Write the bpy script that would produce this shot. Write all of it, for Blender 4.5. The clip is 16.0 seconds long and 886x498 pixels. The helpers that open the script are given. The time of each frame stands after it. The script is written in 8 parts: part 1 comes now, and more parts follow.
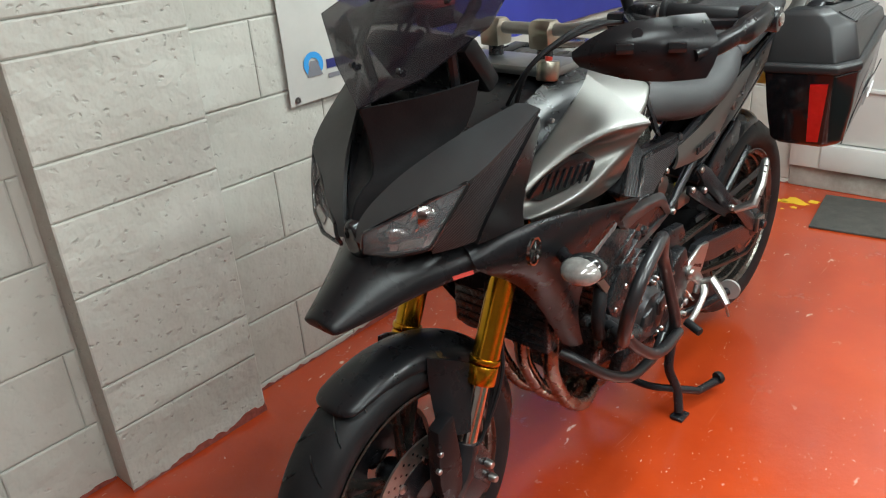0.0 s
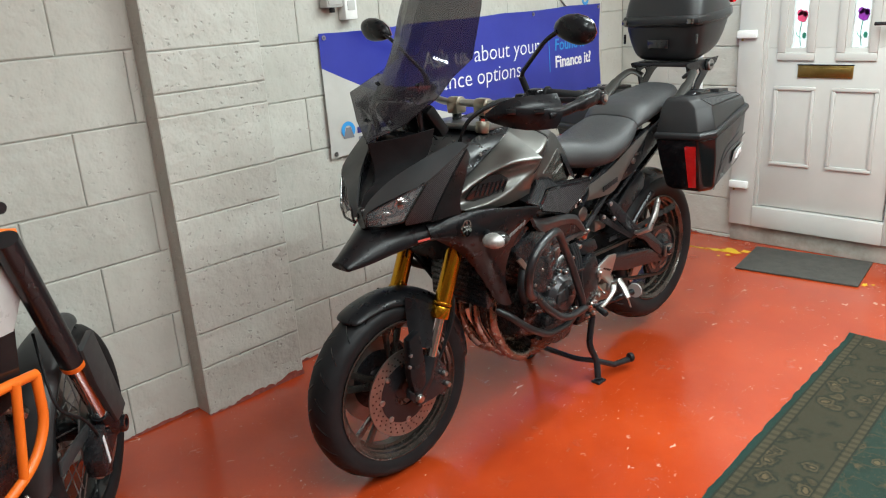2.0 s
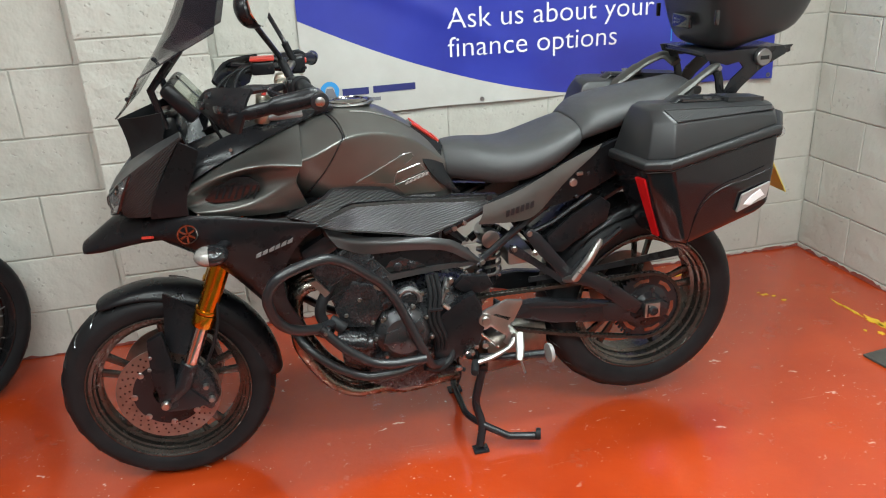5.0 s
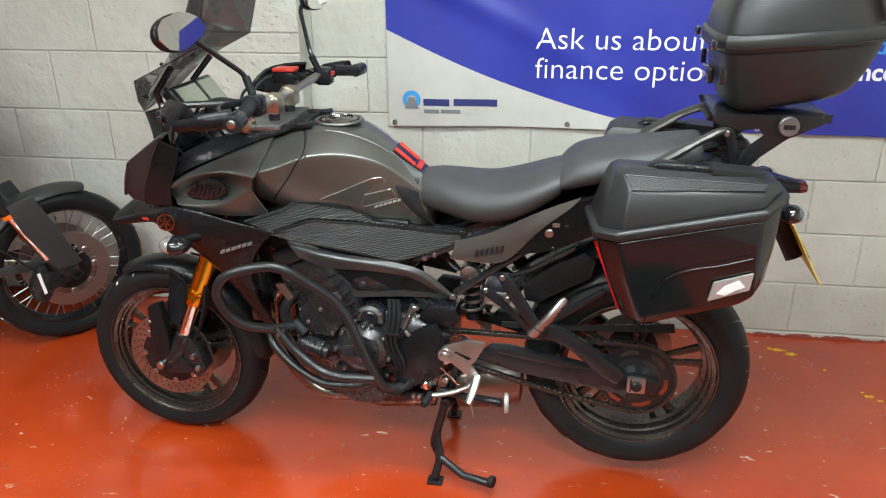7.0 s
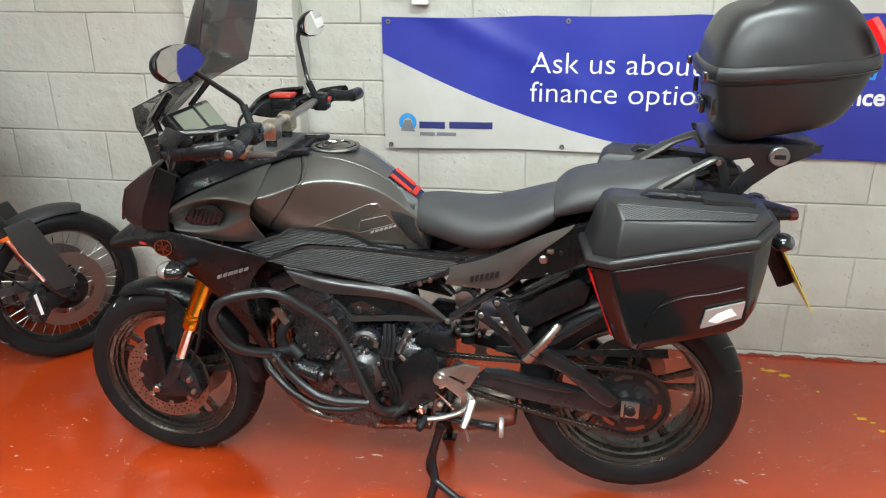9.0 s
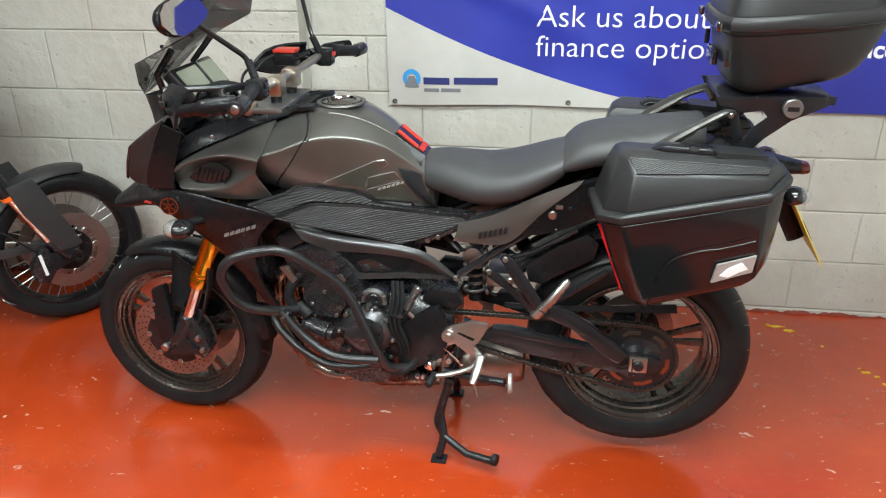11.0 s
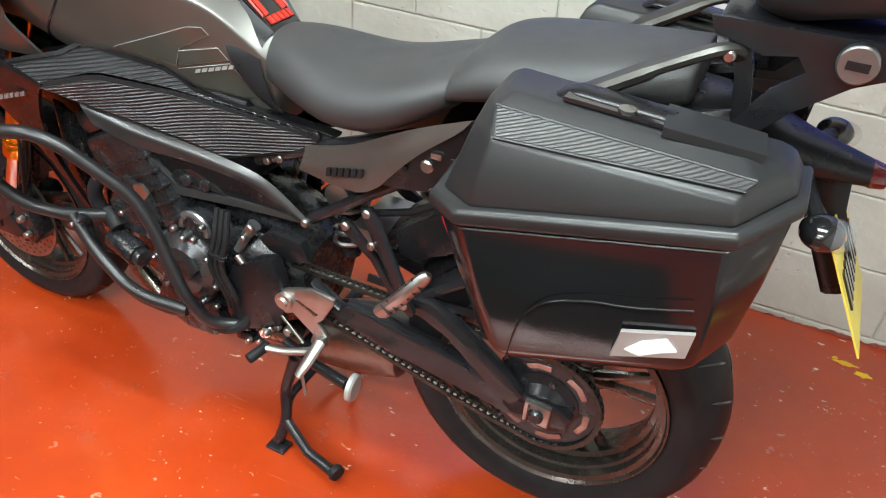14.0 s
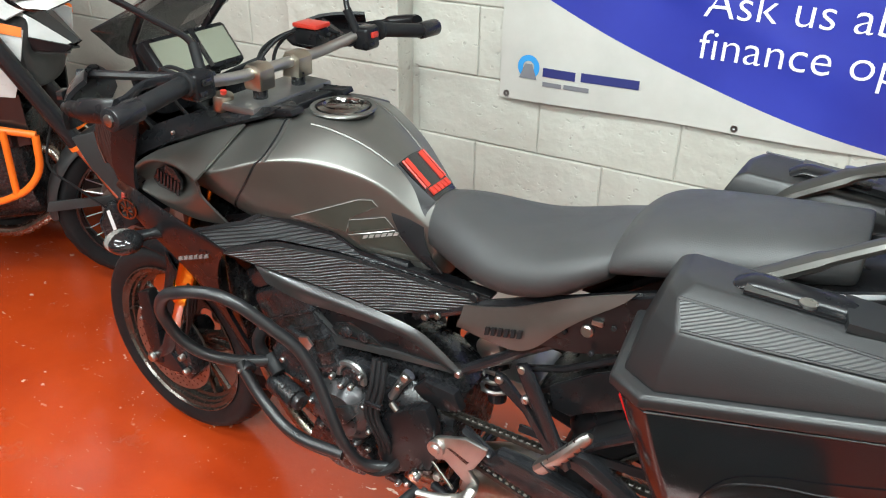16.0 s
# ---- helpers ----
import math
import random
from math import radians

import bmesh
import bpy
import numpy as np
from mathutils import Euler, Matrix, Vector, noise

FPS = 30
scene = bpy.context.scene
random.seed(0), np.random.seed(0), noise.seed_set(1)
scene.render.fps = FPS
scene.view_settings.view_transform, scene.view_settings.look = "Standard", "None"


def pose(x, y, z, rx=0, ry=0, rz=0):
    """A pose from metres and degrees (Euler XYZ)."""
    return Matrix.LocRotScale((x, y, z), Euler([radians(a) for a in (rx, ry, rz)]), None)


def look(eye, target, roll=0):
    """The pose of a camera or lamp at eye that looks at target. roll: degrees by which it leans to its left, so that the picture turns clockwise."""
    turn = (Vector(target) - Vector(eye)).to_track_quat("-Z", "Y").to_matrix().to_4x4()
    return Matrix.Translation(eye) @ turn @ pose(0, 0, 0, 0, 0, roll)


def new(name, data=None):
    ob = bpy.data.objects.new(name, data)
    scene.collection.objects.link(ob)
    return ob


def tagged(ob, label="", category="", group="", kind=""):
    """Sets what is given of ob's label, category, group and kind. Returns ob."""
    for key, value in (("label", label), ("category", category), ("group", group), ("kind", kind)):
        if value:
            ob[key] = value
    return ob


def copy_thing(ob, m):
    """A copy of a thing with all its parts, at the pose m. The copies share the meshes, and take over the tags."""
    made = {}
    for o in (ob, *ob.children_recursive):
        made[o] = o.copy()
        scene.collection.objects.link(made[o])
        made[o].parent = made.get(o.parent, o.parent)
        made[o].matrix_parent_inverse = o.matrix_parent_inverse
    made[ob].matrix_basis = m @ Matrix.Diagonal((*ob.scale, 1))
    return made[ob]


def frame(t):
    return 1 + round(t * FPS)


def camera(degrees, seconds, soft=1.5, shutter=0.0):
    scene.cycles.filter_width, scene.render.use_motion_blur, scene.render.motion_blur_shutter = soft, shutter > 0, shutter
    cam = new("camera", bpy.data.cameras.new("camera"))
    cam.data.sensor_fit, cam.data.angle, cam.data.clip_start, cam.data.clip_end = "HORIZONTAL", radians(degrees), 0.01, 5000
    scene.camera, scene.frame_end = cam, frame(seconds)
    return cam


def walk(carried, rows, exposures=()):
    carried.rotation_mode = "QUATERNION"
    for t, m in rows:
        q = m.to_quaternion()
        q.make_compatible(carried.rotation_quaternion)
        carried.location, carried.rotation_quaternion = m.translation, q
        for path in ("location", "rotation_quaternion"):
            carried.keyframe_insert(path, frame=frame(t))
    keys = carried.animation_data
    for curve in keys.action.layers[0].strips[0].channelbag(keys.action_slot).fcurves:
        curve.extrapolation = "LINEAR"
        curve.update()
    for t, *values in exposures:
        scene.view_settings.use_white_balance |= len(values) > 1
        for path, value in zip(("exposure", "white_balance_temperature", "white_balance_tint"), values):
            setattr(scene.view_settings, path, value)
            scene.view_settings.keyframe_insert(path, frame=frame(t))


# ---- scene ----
cam = camera(60.5, 16.0, soft=1.1)
PATH = [
    (0, (-1.397, -1.863, 1.431), (-0.057, -0.643, 0.586), -4.3),
    (0.5, (-1.631, -2.002, 1.451), (-0.229, -0.814, 0.662), -3.7),
    (1, (-1.824, -2.2, 1.468), (-0.41, -0.973, 0.764), -2.9),
    (1.5, (-2.0, -2.404, 1.476), (-0.593, -1.137, 0.832), -2.8),
    (2, (-2.0, -2.664, 1.509), (-0.656, -1.321, 0.886), -3.7),
    (2.5, (-1.866, -2.975, 1.528), (-0.611, -1.55, 0.901), -4.3),
    (3, (-1.565, -3.099, 1.492), (-0.434, -1.58, 0.85), -4.5),
    (3.5, (-1.223, -3.145, 1.497), (-0.276, -1.514, 0.831), -4.6),
    (4, (-0.935, -3.166, 1.511), (-0.146, -1.459, 0.829), -4.0),
    (4.5, (-0.561, -3.084, 1.518), (0.049, -1.317, 0.808), -3.2),
    (5, (-0.183, -3.095, 1.505), (0.238, -1.284, 0.766), -2.7),
    (5.2, (-0.041, -3.109, 1.524), (0.318, -1.291, 0.771), -2.3),
    (7.3, (0.706, -3.069, 1.634), (0.401, -1.245, 0.874), -0.4),
    (7.5, (0.699, -3.07, 1.662), (0.396, -1.237, 0.921), -0.4),
    (8, (0.691, -3.068, 1.693), (0.405, -1.222, 0.981), -0.4),
    (8.5, (0.699, -3.07, 1.66), (0.419, -1.226, 0.938), -0.3),
    (10.8, (0.649, -3.081, 1.633), (0.409, -1.266, 0.828), -0.3),
    (11, (0.666, -3.071, 1.631), (0.402, -1.269, 0.805), -0.6),
    (11.5, (0.721, -3.042, 1.586), (0.434, -1.27, 0.703), -0.8),
    (12, (0.918, -2.95, 1.574), (0.586, -1.217, 0.632), -0.6),
    (12.5, (1.046, -2.844, 1.563), (0.681, -1.153, 0.56), 0.4),
    (13, (1.032, -2.557, 1.525), (0.622, -0.912, 0.464), 1.9),
    (13.5, (1.035, -2.329, 1.511), (0.562, -0.735, 0.4), 3.8),
    (14, (1.133, -2.142, 1.477), (0.539, -0.619, 0.325), 5.0),
    (14.5, (1.14, -2.092, 1.505), (0.489, -0.601, 0.343), 2.1),
    (15, (1.102, -2.121, 1.546), (0.43, -0.596, 0.439), 0.7),
    (15.5, (1.044, -2.164, 1.598), (0.322, -0.61, 0.567), 0.9),
    (16, (0.991, -2.21, 1.624), (0.154, -0.668, 0.663), 0.9),
]
walk(cam, [(t, look(eye, target, roll)) for t, eye, target, roll in PATH],
     exposures=[(0.0, 0.15), (4.5, 0.22), (7.5, 0.34), (11.0, 0.36), (12.5, 0.32), (13.5, 0.42), (14.5, 0.6), (15.2, 0.55), (16.0, 0.5)])

# ---- light ----
world = bpy.data.worlds.new("world")
scene.world = world
world.use_nodes = True
_sky = world.node_tree.nodes.new("ShaderNodeTexSky")
_sky.sky_type, _sky.sun_disc, _sky.sun_elevation, _sky.sun_rotation = "NISHITA", False, radians(40), radians(90)
_bg = world.node_tree.nodes["Background"]
_bg.inputs["Strength"].default_value = 0.12
world.node_tree.links.new(_sky.outputs["Color"], _bg.inputs["Color"])

TUBES = [(0.9, -1.5, 52.0), (-1.2, -1.9, 30.0), (0.9, -3.0, 66.0), (-1.2, -3.3, 46.0), (-0.2, -4.6, 66.0)]
for lx, ly, watts in TUBES:
    data = bpy.data.lights.new("tube_light", "AREA")
    data.shape, data.size, data.size_y, data.energy, data.color = "RECTANGLE", 1.5, 0.16, watts, (0.90, 1.03, 1.02)
    lamp = new("tube_light", data)
    lamp.matrix_world = pose(lx, ly, 2.58)


from mathutils.bvhtree import BVHTree  # noqa: E402


# ---- materials ----
def nodes_of(name):
    m = bpy.data.materials.new(name)
    m.use_nodes = True
    return m, m.node_tree.nodes, m.node_tree.links, m.node_tree.nodes["Principled BSDF"]


def noise_tex(n, l, scale, detail=6.0, vector=None, rough=0.6):
    tex = n.new("ShaderNodeTexNoise")
    tex.inputs["Scale"].default_value, tex.inputs["Detail"].default_value, tex.inputs["Roughness"].default_value = scale, detail, rough
    if vector is not None:
        l.new(vector, tex.inputs["Vector"])
    return tex.outputs["Fac"]


def ramp(n, l, fac, stops):
    r = n.new("ShaderNodeValToRGB")
    r.color_ramp.elements[0].position, r.color_ramp.elements[0].color = stops[0][0], (*stops[0][1], 1)
    r.color_ramp.elements[1].position, r.color_ramp.elements[1].color = stops[-1][0], (*stops[-1][1], 1)
    for p, c in stops[1:-1]:
        e = r.color_ramp.elements.new(p)
        e.color = (*c, 1)
    l.new(fac, r.inputs["Fac"])
    return r.outputs["Color"]


def mix(n, l, fac, a, b, mode="MIX"):
    m = n.new("ShaderNodeMix")
    m.data_type, m.blend_type = "RGBA", mode
    if isinstance(fac, float):
        m.inputs[0].default_value = fac
    else:
        l.new(fac, m.inputs[0])
    for k, v in ((6, a), (7, b)):
        if isinstance(v, tuple):
            m.inputs[k].default_value = (*v, 1)
        else:
            l.new(v, m.inputs[k])
    return m.outputs[2]


def bump(n, l, shader, fac, strength, distance):
    b = n.new("ShaderNodeBump")
    b.inputs["Strength"].default_value, b.inputs["Distance"].default_value = strength, distance
    l.new(fac, b.inputs["Height"])
    l.new(b.outputs["Normal"], shader.inputs["Normal"])
    return b


def surface(name, dark, light, rough=0.5, metal=0.0, scale=8.0, grain=220.0, relief=0.15, coat=0.0, rough_var=0.12, spec=0.5):
    """A plain surface with broad tone variation, fine grain and an uneven gloss."""
    m, n, l, p = nodes_of(name)
    co = n.new("ShaderNodeTexCoord").outputs["Object"]
    broad = noise_tex(n, l, scale, 5.0, co)
    fine = noise_tex(n, l, grain, 3.0, co)
    l.new(ramp(n, l, broad, [(0.3, dark), (0.7, light)]), p.inputs["Base Color"])
    mr = n.new("ShaderNodeMapRange")
    mr.inputs["To Min"].default_value, mr.inputs["To Max"].default_value = max(0.02, rough - rough_var), min(1, rough + rough_var)
    l.new(noise_tex(n, l, scale * 3.1, 6.0, co), mr.inputs["Value"])
    l.new(mr.outputs["Result"], p.inputs["Roughness"])
    p.inputs["Metallic"].default_value = metal
    p.inputs["Coat Weight"].default_value = coat
    p.inputs["Specular IOR Level"].default_value = spec
    if relief:
        bump(n, l, p, fine, relief, 0.002)
    return m


def painted_block(name="painted_blockwork", shade=0.80, pitted=0.7, lumpy=0.7, open_pits=(0.40, 0.56)):
    m, n, l, p = nodes_of(name)
    geo = n.new("ShaderNodeTexCoord")
    pos = n.new("ShaderNodeNewGeometry").outputs["Position"]
    info = n.new("ShaderNodeObjectInfo")
    broad = noise_tex(n, l, 2.2, 6.0, pos)
    tone = ramp(n, l, broad, [(q, tuple(shade * c for c in col)) for q, col in ((0.25, (0.53, 0.515, 0.455)), (0.55, (0.63, 0.62, 0.56)), (0.8, (0.70, 0.695, 0.64)))])
    tint = ramp(n, l, info.outputs["Random"], [(0.0, (0.93, 0.93, 0.93)), (1.0, (1.0, 1.0, 1.0))])
    tone = mix(n, l, 1.0, tone, tint, "MULTIPLY")
    spots = noise_tex(n, l, 7.0, 8.0, pos, 0.72)
    grime = ramp(n, l, spots, [(0.60, (0, 0, 0)), (0.74, (0.5, 0.5, 0.5))])
    tone = mix(n, l, grime, tone, (0.42, 0.39, 0.35))
    p.inputs["Roughness"].default_value = 0.62
    grit = noise_tex(n, l, 60.0, 5.0, pos, 0.55)
    pits = n.new("ShaderNodeTexVoronoi")
    pits.inputs["Scale"].default_value = 34.0
    stretch = n.new("ShaderNodeMapping")
    stretch.inputs["Scale"].default_value = (0.9, 0.9, 1.25)
    torn = n.new("ShaderNodeVectorMath")
    torn.operation = "MULTIPLY_ADD"
    torn.inputs[1].default_value = (0.035, 0.035, 0.035)
    frayed = n.new("ShaderNodeTexNoise")
    frayed.inputs["Scale"].default_value, frayed.inputs["Detail"].default_value = 40.0, 4.0
    l.new(pos, frayed.inputs["Vector"])
    l.new(frayed.outputs["Color"], torn.inputs[0])
    l.new(pos, torn.inputs[2])
    l.new(torn.outputs["Vector"], stretch.inputs["Vector"])
    l.new(stretch.outputs["Vector"], pits.inputs["Vector"])
    pit = ramp(n, l, pits.outputs["Distance"], [(0.10, (0, 0, 0)), (0.26, (1, 1, 1))])
    gate = ramp(n, l, noise_tex(n, l, 4.5, 4.0, pos), [(open_pits[0], (1, 1, 1)), (open_pits[1], (0, 0, 0))])
    pit = mix(n, l, gate, pit, (1.0, 1.0, 1.0))
    l.new(mix(n, l, ramp(n, l, pit, [(0.0, (0.45, 0.45, 0.45)), (0.6, (0, 0, 0))]), tone, (0.30, 0.28, 0.25)), p.inputs["Base Color"])
    hgt = mix(n, l, 0.75, mix(n, l, 0.75, grit, (0.5, 0.5, 0.5)), pit, "MULTIPLY")
    soft = noise_tex(n, l, 13.0, 3.0, pos, 0.5)
    wave = bump(n, l, p, soft, lumpy, 0.016)
    fine = bump(n, l, p, hgt, pitted, 0.006)
    l.new(wave.outputs["Normal"], fine.inputs["Normal"])
    return m


def floor_paint():
    m, n, l, p = nodes_of("red_floor_paint")
    pos = n.new("ShaderNodeNewGeometry").outputs["Position"]
    broad = noise_tex(n, l, 1.3, 6.0, pos)
    base = ramp(n, l, broad, [(0.3, (0.31, 0.030, 0.006)), (0.55, (0.41, 0.046, 0.008)), (0.75, (0.47, 0.060, 0.011))])
    scuff = noise_tex(n, l, 5.0, 9.0, pos, 0.75)
    base = mix(n, l, ramp(n, l, scuff, [(0.58, (0, 0, 0)), (0.75, (0.45, 0.45, 0.45))]), base, (0.22, 0.045, 0.025))
    chips = n.new("ShaderNodeTexVoronoi")
    chips.inputs["Scale"].default_value, chips.inputs["Randomness"].default_value = 9.0, 1.0
    warp = n.new("ShaderNodeMapping")
    warp.inputs["Scale"].default_value = (1.0, 1.6, 1.0)
    l.new(pos, warp.inputs["Vector"])
    add = n.new("ShaderNodeVectorMath")
    nz = n.new("ShaderNodeTexNoise")
    nz.inputs["Scale"].default_value = 30.0
    l.new(warp.outputs["Vector"], nz.inputs["Vector"])
    mul = n.new("ShaderNodeVectorMath")
    mul.operation = "SCALE"
    mul.inputs["Scale"].default_value = 0.09
    l.new(nz.outputs["Color"], mul.inputs[0])
    l.new(warp.outputs["Vector"], add.inputs[0])
    l.new(mul.outputs["Vector"], add.inputs[1])
    l.new(add.outputs["Vector"], chips.inputs["Vector"])
    gate = ramp(n, l, noise_tex(n, l, 1.1, 3.0, pos), [(0.42, (0, 0, 0)), (0.58, (1, 1, 1))])
    chip = ramp(n, l, chips.outputs["Distance"], [(0.070, (1, 1, 1)), (0.120, (0, 0, 0))])
    chip = mix(n, l, 1.0, chip, gate, "MULTIPLY")
    base = mix(n, l, chip, base, (0.72, 0.48, 0.34))
    specks = n.new("ShaderNodeTexVoronoi")
    specks.inputs["Scale"].default_value = 34.0
    l.new(add.outputs["Vector"], specks.inputs["Vector"])
    speck = ramp(n, l, specks.outputs["Distance"], [(0.07, (1, 1, 1)), (0.12, (0, 0, 0))])
    thin = ramp(n, l, noise_tex(n, l, 3.3, 6.0, pos, 0.7), [(0.50, (0, 0, 0)), (0.60, (1, 1, 1))])
    base = mix(n, l, mix(n, l, 1.0, speck, thin, "MULTIPLY"), base, (0.74, 0.52, 0.38))
    drag = n.new("ShaderNodeMapping")
    drag.inputs["Scale"].default_value = (1.6, 26.0, 1.0)
    drag.inputs["Rotation"].default_value = (0, 0, radians(24))
    l.new(pos, drag.inputs["Vector"])
    streak = ramp(n, l, noise_tex(n, l, 1.9, 7.0, drag.outputs["Vector"], 0.65), [(0.66, (0, 0, 0)), (0.74, (0.55, 0.55, 0.55))])
    base = mix(n, l, mix(n, l, 1.0, streak, gate, "MULTIPLY"), base, (0.60, 0.22, 0.13))
    l.new(base, p.inputs["Base Color"])
    l.new(ramp(n, l, scuff, [(0.3, (0.11, 0.11, 0.11)), (0.75, (0.34, 0.34, 0.34))]), p.inputs["Roughness"])
    p.inputs["Specular IOR Level"].default_value = 0.75
    p.inputs["Coat Weight"].default_value, p.inputs["Coat Roughness"].default_value = 0.35, 0.10
    lumps = bump(n, l, p, noise_tex(n, l, 7.0, 4.0, pos, 0.5), 0.22, 0.012)
    grain = bump(n, l, p, noise_tex(n, l, 60.0, 6.0, pos, 0.65), 0.16, 0.004)
    l.new(lumps.outputs["Normal"], grain.inputs["Normal"])
    return m


def rug_weave():
    m, n, l, p = nodes_of("woven_rug")
    co = n.new("ShaderNodeTexCoord").outputs["Object"]
    sep = n.new("ShaderNodeSeparateXYZ")
    l.new(co, sep.inputs[0])
    wob = n.new("ShaderNodeTexNoise")
    wob.inputs["Scale"].default_value, wob.inputs["Detail"].default_value = 24.0, 3.0
    l.new(co, wob.inputs["Vector"])
    push = n.new("ShaderNodeVectorMath")
    push.operation = "MULTIPLY_ADD"
    push.inputs[1].default_value = (0.06, 0.06, 0.0)
    l.new(wob.outputs["Color"], push.inputs[0])
    l.new(co, push.inputs[2])
    blobs = n.new("ShaderNodeTexVoronoi")
    blobs.inputs["Scale"].default_value = 14.0
    l.new(push.outputs["Vector"], blobs.inputs["Vector"])
    vines = n.new("ShaderNodeTexVoronoi")
    vines.feature = "DISTANCE_TO_EDGE"
    vines.inputs["Scale"].default_value = 8.0
    l.new(push.outputs["Vector"], vines.inputs["Vector"])
    dots = noise_tex(n, l, 75.0, 3.0, co, 0.6)
    field = ramp(n, l, blobs.outputs["Distance"], [(0.10, (0.20, 0.145, 0.075)), (0.17, (0.040, 0.052, 0.036)), (0.24, (0.15, 0.112, 0.060)), (0.32, (0.030, 0.056, 0.042)), (0.6, (0.035, 0.068, 0.052))])
    field = mix(n, l, ramp(n, l, vines.outputs["Distance"], [(0.012, (0.6, 0.6, 0.6)), (0.03, (0, 0, 0))]), field, (0.10, 0.085, 0.048))
    field = mix(n, l, ramp(n, l, dots, [(0.56, (0, 0, 0)), (0.66, (0.6, 0.6, 0.6))]), field, (0.11, 0.095, 0.055))
    rings = ramp(n, l, blobs.outputs["Distance"], [(0.12, (0.19, 0.140, 0.075)), (0.2, (0.030, 0.034, 0.025)), (0.30, (0.140, 0.112, 0.062)), (0.42, (0.034, 0.040, 0.028)), (0.6, (0.075, 0.070, 0.044))])
    rings = mix(n, l, ramp(n, l, dots, [(0.50, (0, 0, 0)), (0.62, (0.7, 0.7, 0.7))]), rings, (0.075, 0.062, 0.036))
    edge = n.new("ShaderNodeMath")
    edge.operation = "ABSOLUTE"
    l.new(sep.outputs["Y"], edge.inputs[0])
    band = ramp(n, l, edge.outputs[0], [(0.34, (0, 0, 0)), (0.345, (1, 1, 1))])
    body = mix(n, l, band, field, rings)
    dash = n.new("ShaderNodeTexWave")
    dash.wave_type, dash.bands_direction = "BANDS", "X"
    dash.inputs["Scale"].default_value, dash.inputs["Distortion"].default_value = 9.0, 2.0
    l.new(co, dash.inputs["Vector"])
    cord = ramp(n, l, dash.outputs["Fac"], [(0.25, (0.075, 0.066, 0.040)), (0.6, (0.115, 0.096, 0.056))])
    lines = ramp(n, l, edge.outputs[0], [(0.330, (0, 0, 0)), (0.333, (1, 1, 1)), (0.368, (1, 1, 1)), (0.371, (0, 0, 0)), (0.556, (0, 0, 0)), (0.559, (1, 1, 1)), (0.596, (1, 1, 1))])
    body = mix(n, l, lines, body, (0.036, 0.038, 0.026))
    guard = ramp(n, l, edge.outputs[0], [(0.336, (0, 0, 0)), (0.339, (1, 1, 1)), (0.362, (1, 1, 1)), (0.365, (0, 0, 0)), (0.562, (0, 0, 0)), (0.565, (1, 1, 1)), (0.590, (1, 1, 1)), (0.593, (0, 0, 0))])
    body = mix(n, l, guard, body, cord)
    hem = ramp(n, l, edge.outputs[0], [(0.596, (0, 0, 0)), (0.600, (1, 1, 1))])
    body = mix(n, l, hem, body, (0.022, 0.065, 0.052))
    l.new(body, p.inputs["Base Color"])
    p.inputs["Roughness"].default_value = 0.95
    bump(n, l, p, noise_tex(n, l, 420.0, 3.0, co), 0.6, 0.004)
    return m


def ribbed(name, base, rough, scale, angle, deep=0.007):
    """Moulded plastic with fine parallel ribs."""
    m, n, l, p = nodes_of(name)
    co = n.new("ShaderNodeTexCoord").outputs["Object"]
    mp = n.new("ShaderNodeMapping")
    mp.inputs["Rotation"].default_value = (0, radians(angle), 0)
    l.new(co, mp.inputs["Vector"])
    w = n.new("ShaderNodeTexWave")
    w.wave_type, w.bands_direction = "BANDS", "X"
    w.inputs["Scale"].default_value = scale
    l.new(mp.outputs["Vector"], w.inputs["Vector"])
    l.new(mix(n, l, noise_tex(n, l, 12.0, 4.0, co), tuple(0.8 * c for c in base), tuple(1.25 * c for c in base)), p.inputs["Base Color"])
    p.inputs["Roughness"].default_value = rough
    bump(n, l, p, w.outputs["Fac"], 1.0, deep)
    return m


def glassy(name, colour, rough=0.02, alpha=0.35):
    m, n, l, p = nodes_of(name)
    p.inputs["Base Color"].default_value = (*colour, 1)
    p.inputs["Roughness"].default_value = rough
    p.inputs["Alpha"].default_value = alpha
    p.inputs["Specular IOR Level"].default_value = 0.6
    return m


